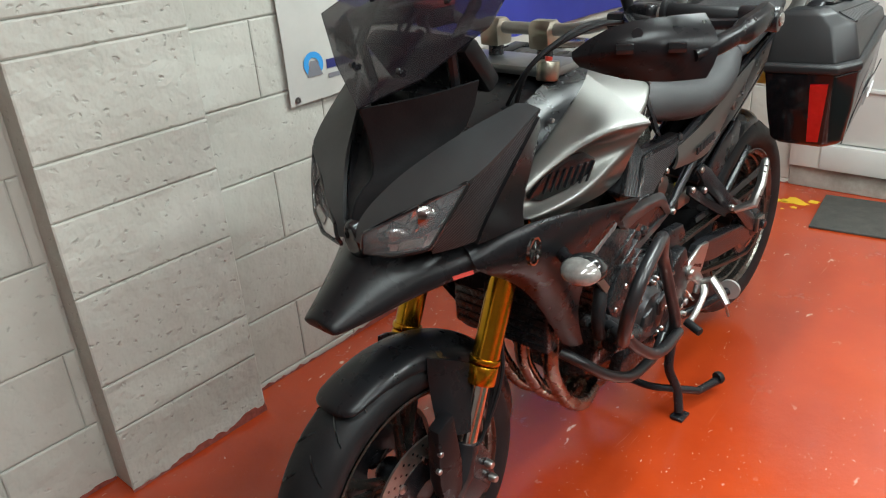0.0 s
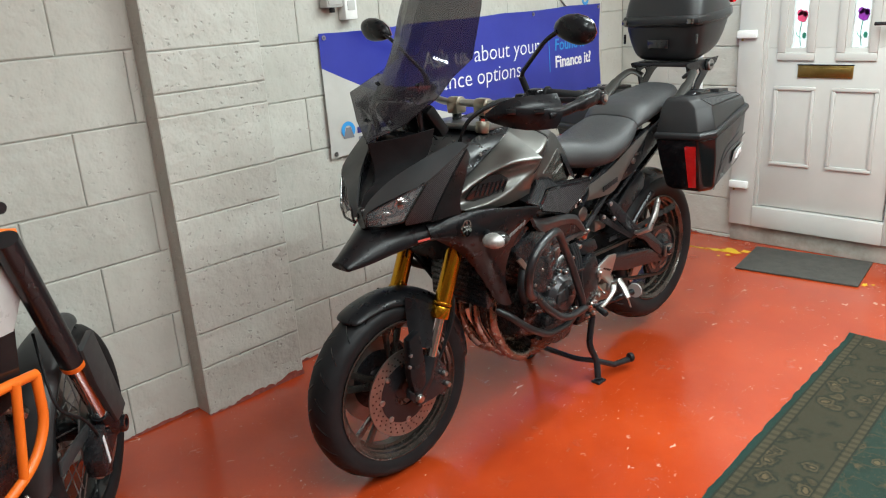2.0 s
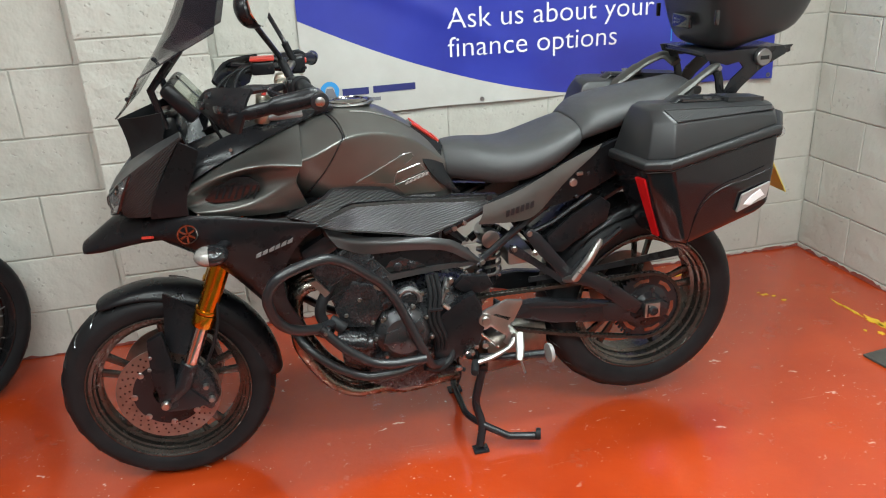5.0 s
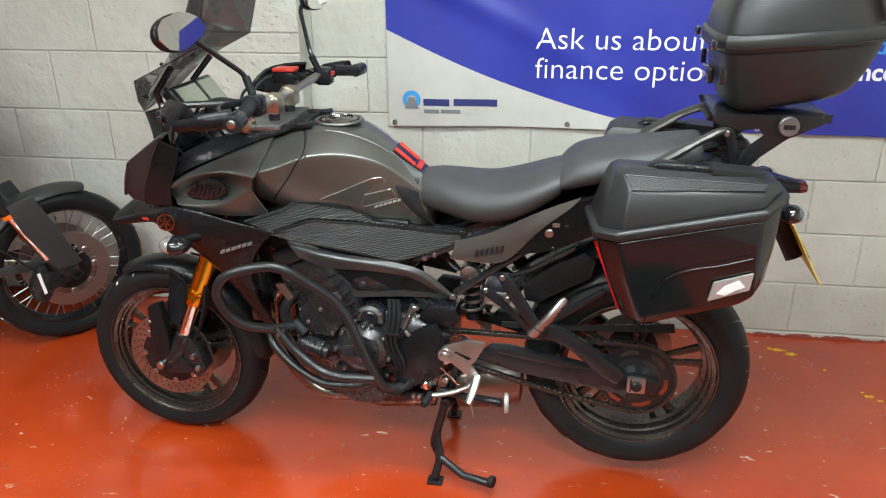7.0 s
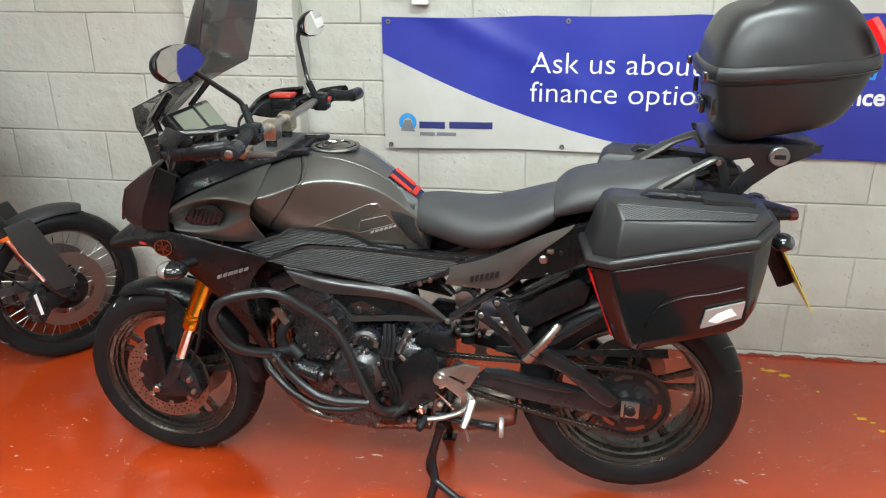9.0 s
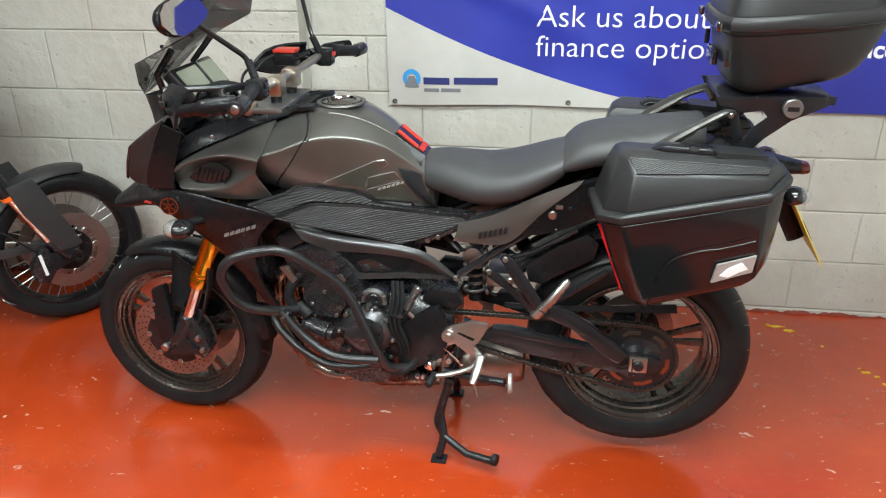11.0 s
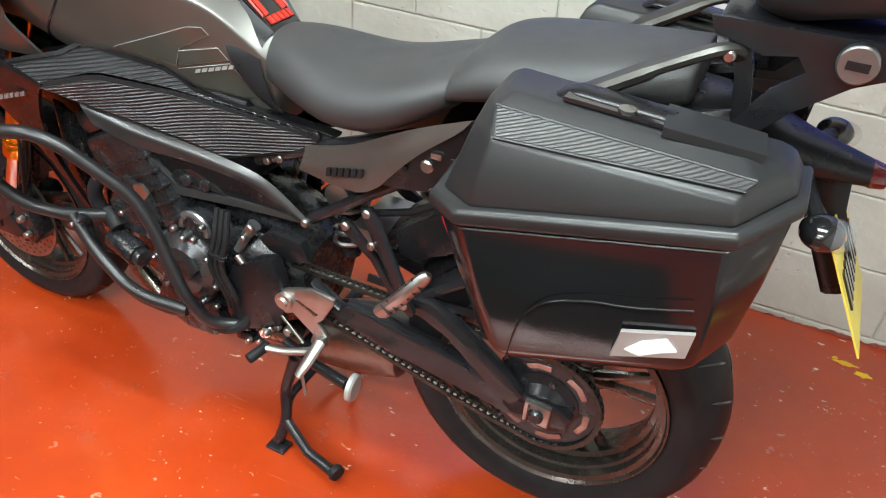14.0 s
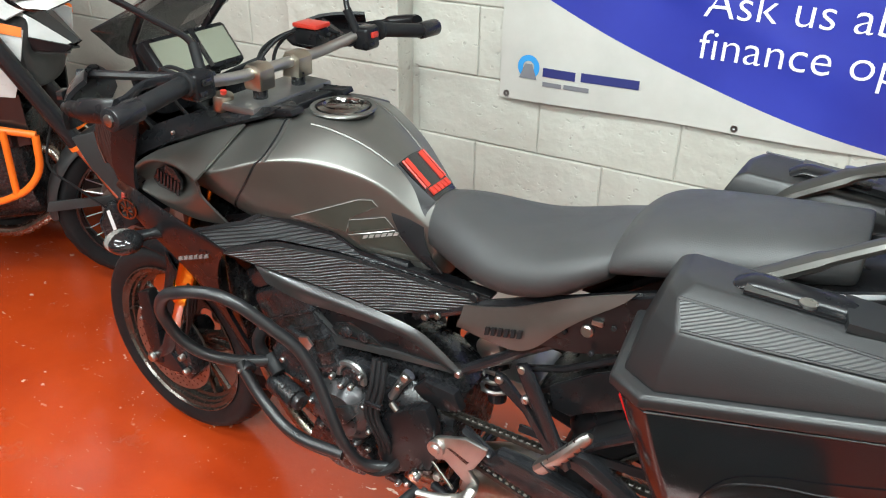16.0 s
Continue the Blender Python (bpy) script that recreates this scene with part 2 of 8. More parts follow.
MAT = {
    "block": painted_block(),
    "rough_block": painted_block("rough_painted_block", 0.80, 1.0, 1.0, (0.26, 0.50)),
    "floor": floor_paint(),
    "ceiling": surface("ceiling_paint", (0.74, 0.74, 0.72), (0.80, 0.80, 0.78), 0.8, relief=0.1),
    "plain_wall": surface("plain_wall_paint", (0.34, 0.33, 0.31), (0.42, 0.41, 0.39), 0.75, relief=0.1),
    "concrete": surface("bare_concrete", (0.26, 0.24, 0.20), (0.42, 0.40, 0.36), 0.9, scale=14.0, grain=120.0, relief=0.6),
    "upvc": surface("white_upvc", (0.47, 0.46, 0.435), (0.53, 0.52, 0.49), 0.34, scale=3.0, relief=0.02),
    "brass": surface("aged_brass", (0.20, 0.13, 0.035), (0.34, 0.23, 0.07), 0.35, 0.9),
    "rug": rug_weave(),
    "mat": surface("rubber_mat", (0.045, 0.043, 0.038), (0.075, 0.07, 0.06), 0.9, scale=20.0, grain=300.0, relief=0.8),
    "yellow_paint": surface("spilled_yellow_paint", (0.62, 0.36, 0.01), (0.75, 0.46, 0.03), 0.45),
    "grey_box": surface("grey_plastic_box", (0.42, 0.42, 0.40), (0.50, 0.50, 0.48), 0.5, relief=0.02),
    "white_box": surface("white_plastic_box", (0.74, 0.74, 0.72), (0.80, 0.80, 0.78), 0.4, relief=0.02),
    "blue_vinyl": surface("blue_banner_vinyl", (0.022, 0.030, 0.27), (0.032, 0.045, 0.35), 0.38, scale=3.0, relief=0.02),
    "white_vinyl": surface("white_banner_vinyl", (0.44, 0.43, 0.40), (0.52, 0.51, 0.48), 0.42, scale=5.0, relief=0.02),
    "print_white": surface("white_print", (0.78, 0.78, 0.80), (0.84, 0.84, 0.86), 0.45, relief=0.0),
    "print_cyan": surface("cyan_print", (0.03, 0.25, 0.60), (0.04, 0.30, 0.66), 0.45, relief=0.0),
    "print_navy": surface("navy_print", (0.02, 0.025, 0.13), (0.03, 0.035, 0.16), 0.45, relief=0.0),
    "print_grey": surface("grey_print", (0.16, 0.16, 0.18), (0.20, 0.20, 0.22), 0.5, relief=0.0),
    "steel": surface("bright_steel", (0.34, 0.33, 0.32), (0.48, 0.47, 0.455), 0.30, 1.0, relief=0.03),
    "gunmetal": surface("gunmetal_paint", (0.128, 0.125, 0.116), (0.155, 0.151, 0.141), 0.38, 0.80, scale=4.0, grain=900.0, relief=0.03, coat=0.12, rough_var=0.04),
    "plastic": surface("black_plastic", (0.0055, 0.0055, 0.0064), (0.0095, 0.0095, 0.0108), 0.28, scale=9.0, grain=500.0, relief=0.04, rough_var=0.04, spec=0.24),
    "gloss_black": surface("gloss_black_paint", (0.008, 0.008, 0.009), (0.012, 0.012, 0.013), 0.14, scale=5.0, relief=0.0, coat=0.35, rough_var=0.05),
    "satin_black": surface("satin_black_metal", (0.008, 0.008, 0.0095), (0.015, 0.015, 0.017), 0.26, 0.0, relief=0.01, rough_var=0.04, spec=0.36),
    "engine": surface("engine_black", (0.010, 0.010, 0.011), (0.024, 0.024, 0.027), 0.27, 0.2, scale=25.0, grain=160.0, relief=0.06, rough_var=0.06, spec=0.6),
    "rubber": surface("tyre_rubber", (0.009, 0.009, 0.010), (0.015, 0.015, 0.016), 0.45, scale=12.0, grain=180.0, relief=0.2, spec=0.14),
    "vinyl": surface("seat_vinyl", (0.030, 0.030, 0.031), (0.040, 0.040, 0.041), 0.46, scale=6.0, grain=650.0, relief=0.35, spec=0.35),
    "gold": surface("gold_anodised", (0.55, 0.27, 0.015), (0.68, 0.36, 0.03), 0.22, 1.0, relief=0.0),
    "chrome": surface("polished_steel", (0.60, 0.58, 0.56), (0.72, 0.70, 0.68), 0.10, 1.0, relief=0.0, rough_var=0.05),
    "bronze_rim": surface("bronze_wheel_paint", (0.085, 0.076, 0.068), (0.115, 0.104, 0.094), 0.26, 0.85, relief=0.03),
    "disc": surface("brake_disc_steel", (0.22, 0.19, 0.17), (0.34, 0.30, 0.27), 0.35, 0.9, scale=18.0, grain=400.0, relief=0.1),
    "alloy": surface("cast_alloy", (0.34, 0.33, 0.315), (0.46, 0.45, 0.43), 0.38, 1.0, relief=0.08),
    "exhaust": surface("heat_tinted_steel", (0.16, 0.135, 0.11), (0.32, 0.285, 0.25), 0.26, 1.0, scale=14.0, relief=0.03),
    "chain": surface("oily_chain", (0.030, 0.027, 0.024), (0.085, 0.075, 0.065), 0.42, 0.8, scale=60.0, relief=0.1),
    "ribs": ribbed("ribbed_carbon_look", (0.020, 0.021, 0.023), 0.30, 46.0, 100.0, 0.0032),
    "engine_cover": surface("engine_cover_grey", (0.055, 0.055, 0.058), (0.085, 0.085, 0.090), 0.30, 0.75, scale=20.0, grain=200.0, relief=0.06),
    "alloy_dark": surface("dull_alloy", (0.20, 0.20, 0.20), (0.30, 0.30, 0.30), 0.36, 0.9, relief=0.06),
    "bar_black": surface("powder_coated_tube", (0.010, 0.010, 0.011), (0.014, 0.014, 0.016), 0.32, relief=0.02, spec=0.5),
    "muffler": surface("brushed_muffler_steel", (0.16, 0.14, 0.12), (0.26, 0.23, 0.20), 0.36, 1.0, scale=20.0, relief=0.08),
    "rail_grey": surface("grab_rail_paint", (0.050, 0.048, 0.044), (0.066, 0.064, 0.059), 0.40, 0.6, relief=0.03),
    "frame_metal": surface("cast_frame_paint", (0.062, 0.062, 0.064), (0.082, 0.082, 0.084), 0.32, 0.7, relief=0.03, rough_var=0.05),
    "pannier_gloss": surface("glossy_case_shell", (0.006, 0.006, 0.0075), (0.009, 0.009, 0.011), 0.12, scale=3.0, relief=0.0, rough_var=0.04, spec=0.45),
    "ribs_fine": ribbed("fine_carbon_look", (0.018, 0.018, 0.019), 0.38, 62.0, -46.0, 0.0016),
    "red_lens": surface("red_reflector", (0.50, 0.006, 0.008), (0.62, 0.012, 0.014), 0.16, scale=40.0, relief=0.02, coat=0.5),
    "red_print": surface("red_print", (0.36, 0.02, 0.012), (0.46, 0.035, 0.02), 0.4, relief=0.0),
    "orange": surface("orange_powder_coat", (0.75, 0.13, 0.008), (0.85, 0.18, 0.015), 0.38, relief=0.05),
    "white_body": surface("white_bodywork", (0.46, 0.46, 0.45), (0.56, 0.56, 0.55), 0.30, relief=0.0, coat=0.4),
    "grey_body": surface("dark_grey_bodywork", (0.026, 0.026, 0.027), (0.038, 0.038, 0.039), 0.40, relief=0.03, spec=0.35),
    "smoke": glassy("smoked_screen", (0.012, 0.010, 0.015), 0.03, 0.68),
    "clear": glassy("clear_lens", (0.35, 0.35, 0.36), 0.03, 0.14),
    "lcd": surface("lcd_panel", (0.16, 0.17, 0.13), (0.20, 0.21, 0.165), 0.12, scale=3.0, relief=0.0),
    "mirror": surface("mirror_glass", (0.80, 0.80, 0.80), (0.84, 0.84, 0.84), 0.02, 1.0, relief=0.0, rough_var=0.0),
    "sticker": surface("silver_sticker", (0.30, 0.29, 0.28), (0.38, 0.37, 0.36), 0.4, 0.3, relief=0.02),
    "tank_pad": surface("translucent_tank_pad", (0.070, 0.067, 0.057), (0.085, 0.081, 0.070), 0.22, 0.5, relief=0.0, coat=0.4),
    "amber": surface("amber_lens", (0.60, 0.20, 0.02), (0.70, 0.26, 0.03), 0.2, relief=0.0),
    "yellow_plate": surface("yellow_plate", (0.62, 0.48, 0.06), (0.68, 0.54, 0.09), 0.4, relief=0.0),
    "petal_pink": surface("pink_glass_paint", (0.62, 0.05, 0.13), (0.72, 0.09, 0.2), 0.3, relief=0.0),
    "petal_purple": surface("purple_glass_paint", (0.18, 0.02, 0.26), (0.26, 0.04, 0.34), 0.3, relief=0.0),
    "leaf_green": surface("green_glass_paint", (0.02, 0.18, 0.12), (0.04, 0.24, 0.16), 0.3, relief=0.0),
    "champagne": surface("champagne_alloy", (0.34, 0.30, 0.24), (0.46, 0.42, 0.35), 0.32, 1.0, relief=0.05),
    "dim_print": surface("dim_grey_print", (0.16, 0.16, 0.16), (0.24, 0.24, 0.24), 0.4, 0.3, relief=0.0),
    "lens_grey": surface("clear_indicator_lens", (0.20, 0.19, 0.18), (0.34, 0.33, 0.31), 0.14, 0.4, scale=70.0, relief=0.0, coat=0.5),
    "dark_chrome": surface("dark_chrome", (0.16, 0.155, 0.15), (0.30, 0.29, 0.28), 0.16, 1.0, scale=40.0, relief=0.0),
    "case_plastic": surface("matt_case_plastic", (0.011, 0.011, 0.0118), (0.015, 0.015, 0.0160), 0.38, scale=3.0, grain=420.0, relief=0.10, rough_var=0.03, spec=0.46),
    "ribs_light": ribbed("ribbed_grey_trim", (0.026, 0.026, 0.027), 0.38, 100.0, 105.0, 0.0010),
    "dark_red_lens": surface("dark_red_lens", (0.05, 0.004, 0.005), (0.08, 0.006, 0.007), 0.15, relief=0.0, coat=0.4),
    "grey_panel": surface("grey_side_panel", (0.095, 0.087, 0.080), (0.120, 0.110, 0.102), 0.36, 0.6, relief=0.03),
    "chipped_paint": surface("bare_red_chips", (0.16, 0.03, 0.02), (0.30, 0.07, 0.05), 0.7, scale=60.0, relief=0.4),
}


# ---- mesh helpers ----
def mesh_of(bm, name, sharp=35.0):
    me = bpy.data.meshes.new(name)
    bmesh.ops.recalc_face_normals(bm, faces=bm.faces)
    bm.to_mesh(me)
    bm.free()
    me.polygons.foreach_set("use_smooth", [True] * len(me.polygons))
    me.set_sharp_from_angle(angle=radians(sharp))
    return me


def part(name, bm, material, parent, label="", sharp=35.0):
    """A bmesh, or a ready mesh, as one mesh object under a thing or a part."""
    me = mesh_of(bm, name, sharp) if isinstance(bm, bmesh.types.BMesh) else bm
    if not me.materials:
        me.materials.append(MAT[material] if isinstance(material, str) else material)
    ob = new(name, me)
    ob.parent = parent
    if label:
        ob["label"] = label
    return ob


def empty(name, label, category, at=None, group="", kind=""):
    ob = new(name)
    ob.empty_display_size = 0.1
    if at is not None:
        ob.matrix_world = at
    return tagged(ob, label, category, group, kind)


def box(x0, x1, y0, y1, z0, z1, bevel=0.0, segments=2):
    bm = bmesh.new()
    bmesh.ops.create_cube(bm, size=1.0)
    for v in bm.verts:
        v.co = Vector(((x0 + x1) / 2 + v.co.x * (x1 - x0), (y0 + y1) / 2 + v.co.y * (y1 - y0), (z0 + z1) / 2 + v.co.z * (z1 - z0)))
    if bevel:
        bmesh.ops.bevel(bm, geom=bm.edges[:], offset=bevel, segments=segments, affect="EDGES", profile=0.5)
    return bm


def join(*bms):
    out = bms[0]
    for b in bms[1:]:
        tmp = bpy.data.meshes.new("tmp")
        b.to_mesh(tmp)
        b.free()
        out.from_mesh(tmp)
        bpy.data.meshes.remove(tmp)
    return out


def moved(bm, m):
    bmesh.ops.transform(bm, matrix=m, verts=bm.verts)
    return bm


def spline(points, per=6, closed=False):
    pts = [Vector(p) for p in points]
    n, out = len(pts), []
    spans = n if closed else n - 1
    for i in range(spans):
        a, b, c, d = (pts[(i - 1) % n], pts[i], pts[(i + 1) % n], pts[(i + 2) % n]) if closed else (pts[max(i - 1, 0)], pts[i], pts[i + 1], pts[min(i + 2, n - 1)])
        for k in range(per):
            t = k / per
            out.append(0.5 * (2 * b + (c - a) * t + (2 * a - 5 * b + 4 * c - d) * t * t + (3 * b - a - 3 * c + d) * t ** 3))
    if not closed:
        out.append(pts[-1])
    return out


def rounded(points, radius, steps=5):
    """A bent line whose corners are rounded, as in bent tube."""
    pts = [Vector(p) for p in points]
    out = [pts[0]]
    for a, b, c in zip(pts, pts[1:], pts[2:]):
        r = min(radius, (a - b).length * 0.45, (c - b).length * 0.45)
        p, q = b + (a - b).normalized() * r, b + (c - b).normalized() * r
        for k in range(steps + 1):
            t = k / steps
            out.append((1 - t) ** 2 * p + 2 * t * (1 - t) * b + t * t * q)
    out.append(pts[-1])
    return out


def sweep(path, radius, sides=10, closed=False, flat=1.0):
    """A tube along a path; radius: a number, or one for each point."""
    bm = bmesh.new()
    pts = [Vector(p) for p in path]
    n = len(pts)
    radii = radius if isinstance(radius, (list, tuple)) else [radius] * n
    rings, up = [], None
    for i, p in enumerate(pts):
        a, b = (pts[(i - 1) % n], pts[(i + 1) % n]) if closed else (pts[max(i - 1, 0)], pts[min(i + 1, n - 1)])
        d = (b - a).normalized()
        if up is None:
            up = Vector((0, 0, 1)) if abs(d.z) < 0.9 else Vector((0, 1, 0))
        side = d.cross(up).normalized()
        up = side.cross(d).normalized()
        rings.append([bm.verts.new(p + radii[i] * (math.cos(q) * side + flat * math.sin(q) * up)) for q in (2 * math.pi * k / sides for k in range(sides))])
    for i in range(n if closed else n - 1):
        ra, rb = rings[i], rings[(i + 1) % n]
        for k in range(sides):
            bm.faces.new((ra[k], ra[(k + 1) % sides], rb[(k + 1) % sides], rb[k]))
    if not closed:
        bm.faces.new(rings[0][::-1])
        bm.faces.new(rings[-1])
    return bm


def rod(a, b, radius, sides=14, radius2=None, bevel=0.0):
    bm = sweep([a, b], [radius, radius if radius2 is None else radius2], sides)
    if bevel:
        ends = [e for e in bm.edges if len(e.link_faces) == 2 and any(len(f.verts) == sides for f in e.link_faces)]
        bmesh.ops.bevel(bm, geom=ends, offset=bevel, segments=2, affect="EDGES", profile=0.5)
    return bm


def turned(profile, steps=48, axis="Y"):
    """A solid of revolution about the y axis from (radius, y) pairs, closed on itself when the ends meet."""
    bm = bmesh.new()
    rings = []
    for k in range(steps):
        a = 2 * math.pi * k / steps
        rings.append([bm.verts.new((r * math.cos(a), y, r * math.sin(a))) for r, y in profile])
    m = len(profile)
    for k in range(steps):
        ra, rb = rings[k], rings[(k + 1) % steps]
        for i in range(m - 1):
            bm.faces.new((ra[i], rb[i], rb[i + 1], ra[i + 1]))
    bmesh.ops.remove_doubles(bm, verts=bm.verts, dist=1e-5)
    return bm


def outline(points, y0, y1, bevel=0.0, bow=None):
    """A plate cut to an outline of (x, z) corners, from y0 to y1; bow(x, z) shifts it sideways."""
    bm = bmesh.new()
    va = [bm.verts.new((x, y0, z)) for x, z in points]
    vb = [bm.verts.new((x, y1, z)) for x, z in points]
    bm.faces.new(va)
    bm.faces.new(vb[::-1])
    for i in range(len(points)):
        j = (i + 1) % len(points)
        bm.faces.new((va[i], vb[i], vb[j], va[j]))
    bmesh.ops.recalc_face_normals(bm, faces=bm.faces)
    if bow:
        bmesh.ops.triangulate(bm, faces=[f for f in bm.faces if len(f.verts) > 4])
        for v in bm.verts:
            v.co.y += bow(v.co.x, v.co.z)
    if bevel:
        es = [e for e in bm.edges if e.is_manifold and e.calc_face_angle(0) > 0.5]
        bmesh.ops.bevel(bm, geom=es, offset=bevel, segments=2, affect="EDGES", profile=0.6, clamp_overlap=True)
    return bm


def cage(stations, levels=2, mirror=True, name="body", ends=True):
    """A smooth body from cross sections. Each is a list of points; with mirror, the half from the top to the bottom on one side."""
    bm = bmesh.new()
    rings = []
    for st in stations:
        ring = [Vector(p) for p in st]
        if mirror:
            ring = ring + [Vector((p.x, -p.y, p.z)) for p in reversed(ring) if abs(p.y) > 1e-6]
        rings.append([bm.verts.new(p) for p in ring])
    m = len(rings[0])
    for ra, rb in zip(rings, rings[1:]):
        for i in range(m):
            j = (i + 1) % m
            bm.faces.new((ra[i], ra[j], rb[j], rb[i]))
    if ends:
        bm.faces.new(rings[0][::-1])
        bm.faces.new(rings[-1])
    bmesh.ops.recalc_face_normals(bm, faces=bm.faces)
    if levels:
        me = bpy.data.meshes.new(name)
        bm.to_mesh(me)
        bm.free()
        ob = bpy.data.objects.new(name, me)
        scene.collection.objects.link(ob)
        sub = ob.modifiers.new("smooth", "SUBSURF")
        sub.levels = levels
        done = bpy.data.meshes.new_from_object(ob.evaluated_get(bpy.context.evaluated_depsgraph_get()))
        bpy.data.objects.remove(ob)
        bpy.data.meshes.remove(me)
        bm = bmesh.new()
        bm.from_mesh(done)
        bpy.data.meshes.remove(done)
    return bm


def sheet(rows, thick=0.004, levels=2, side=1, open_edge=True):
    """A curved panel through a grid of points, given a thickness."""
    bm = bmesh.new()
    grid = [[bm.verts.new((x, y * side, z)) for x, y, z in row] for row in rows]
    for ra, rb in zip(grid, grid[1:]):
        for i in range(len(ra) - 1):
            bm.faces.new((ra[i], ra[i + 1], rb[i + 1], rb[i]))
    if levels:
        me = bpy.data.meshes.new("sheet")
        bm.to_mesh(me)
        bm.free()
        ob = bpy.data.objects.new("sheet", me)
        scene.collection.objects.link(ob)
        sub = ob.modifiers.new("smooth", "SUBSURF")
        sub.levels = levels
        sub.boundary_smooth = "PRESERVE_CORNERS"
        done = bpy.data.meshes.new_from_object(ob.evaluated_get(bpy.context.evaluated_depsgraph_get()))
        bpy.data.objects.remove(ob)
        bm = bmesh.new()
        bm.from_mesh(done)
        bpy.data.meshes.remove(done)
        bpy.data.meshes.remove(me)
    bmesh.ops.recalc_face_normals(bm, faces=bm.faces)
    bmesh.ops.solidify(bm, geom=bm.faces[:], thickness=thick)
    return bm


def slab(corners, thick=0.004):
    """A flat plate on four or more corners, given a thickness."""
    bm = bmesh.new()
    vs = [Vector(c) for c in corners]
    nrm = (vs[1] - vs[0]).cross(vs[2] - vs[1]).normalized() * thick / 2
    a = [bm.verts.new(v + nrm) for v in vs]
    b = [bm.verts.new(v - nrm) for v in vs]
    bm.faces.new(a)
    bm.faces.new(b[::-1])
    for i in range(len(vs)):
        j = (i + 1) % len(vs)
        bm.faces.new((a[i], b[i], b[j], a[j]))
    return bm


def hold(stations, k=0.04):
    """Sections doubled near both ends, so that the smoothed body keeps its ends."""
    def near(a, b):
        return [tuple(Vector(p).lerp(Vector(q), k)) for p, q in zip(a, b)]
    return [stations[0], near(stations[0], stations[1])] + list(stations[1:-1]) + [near(stations[-1], stations[-2]), stations[-1]]


def lettering(text, size, depth=0.0006, bold=0.0, shear=0.0, align="LEFT", wide=1.0):
    cu = bpy.data.curves.new("lettering", "FONT")
    cu.body, cu.size, cu.extrude, cu.offset, cu.shear, cu.align_x, cu.resolution_u = text, size, depth, bold, shear, align, 4
    ob = bpy.data.objects.new("lettering", cu)
    scene.collection.objects.link(ob)
    me = bpy.data.meshes.new_from_object(ob.evaluated_get(bpy.context.evaluated_depsgraph_get()))
    bpy.data.objects.remove(ob)
    bm = bmesh.new()
    bm.from_mesh(me)
    bpy.data.meshes.remove(me)
    return moved(bm, Matrix.Diagonal((wide, 1, 1, 1)))


# ---- the room ----
WEST, EAST, SOUTH, TOP = -5.6, 2.40, -8.0, 2.66
PILLAR = (-0.79, -0.335, -0.095)
COURSE = 0.225

floor = tagged(part("floor", box(WEST - 0.2, EAST + 0.9, SOUTH - 0.2, 0.2, -0.2, 0.0), "floor", None), "glossy red painted concrete workshop floor, chipped and scuffed", "floor", kind="structure")
ceiling = tagged(part("ceiling", box(WEST - 0.2, EAST + 0.2, SOUTH - 0.2, 0.2, TOP, TOP + 0.2), "ceiling", None), "plain off-white painted ceiling", "ceiling", kind="structure")
# unseen walls, added far back and grey so bodywork reflections stay dark
wall_west = tagged(part("wall_west", box(WEST - 0.2, WEST, SOUTH, 0.0, 0.0, TOP), "plain_wall", None), "added plain mid-grey wall on an unseen side of the room", "wall", kind="structure")
wall_south = tagged(part("wall_south", box(WEST - 0.2, EAST + 0.2, SOUTH - 0.2, SOUTH, 0.0, TOP), "plain_wall", None), "added plain mid-grey wall on an unseen side of the room", "wall", kind="structure")
wall_north = tagged(part("wall_north", box(WEST - 0.2, EAST + 0.2, 0.0065, 0.2, 0.0, TOP), "block", None), "white painted concrete block wall with chipped skirting edge", "wall", kind="structure")

DOOR_Y0, DOOR_Y1, DOOR_Z0, DOOR_Z1 = -1.80, -0.78, 0.11, 2.13
_east = join(box(EAST + 0.008, EAST + 0.2, DOOR_Y1, 0.2, 0.0, TOP), box(EAST, EAST + 0.2, SOUTH, DOOR_Y0, 0.0, TOP), box(EAST, EAST + 0.2, DOOR_Y0, DOOR_Y1, DOOR_Z1, TOP))
wall_east = tagged(part("wall_east", _east, "block", None), "white painted block wall beside a door", "wall", kind="structure")
pillar = tagged(part("pillar", box(PILLAR[0] + 0.006, PILLAR[1] - 0.006, PILLAR[2] + 0.006, 0.008, 0.0, TOP), "rough_block", None), "white painted block pillar standing proud of the wall", "pillar", kind="structure")


def tube_fitting(lx, ly):
    fit = empty("ceiling_light", "white fluorescent batten light on the ceiling", "ceiling light", pose(lx, ly, 2.60), "batten lights")
    part("batten", box(-0.78, 0.78, -0.05, 0.05, 0.0, 0.06, 0.01), "white_box", fit)


for lx, ly, _w in TUBES:
    tube_fitting(lx, ly)


# ---- the grey motorcycle ----
BIKE = pose(0, -0.948, 0, 0, 0, -1.75)
bike = empty("motorcycle", "gunmetal grey sports touring motorcycle with panniers, up on its centre stand", "motorcycle", BIKE)
FRONT, REAR = (-0.548, 0.310), (0.960, 0.392)


def bolt(at, r=0.008, h=0.006, side=-1):
    bm = turned([(0.0, h), (r * 0.75, h), (r, h * 0.6), (r, -0.004), (0.0, -0.004)], 10)
    if side < 0:
        moved(bm, Matrix.Diagonal((1, -1, 1, 1)))
    return moved(bm, Matrix.Translation(at))


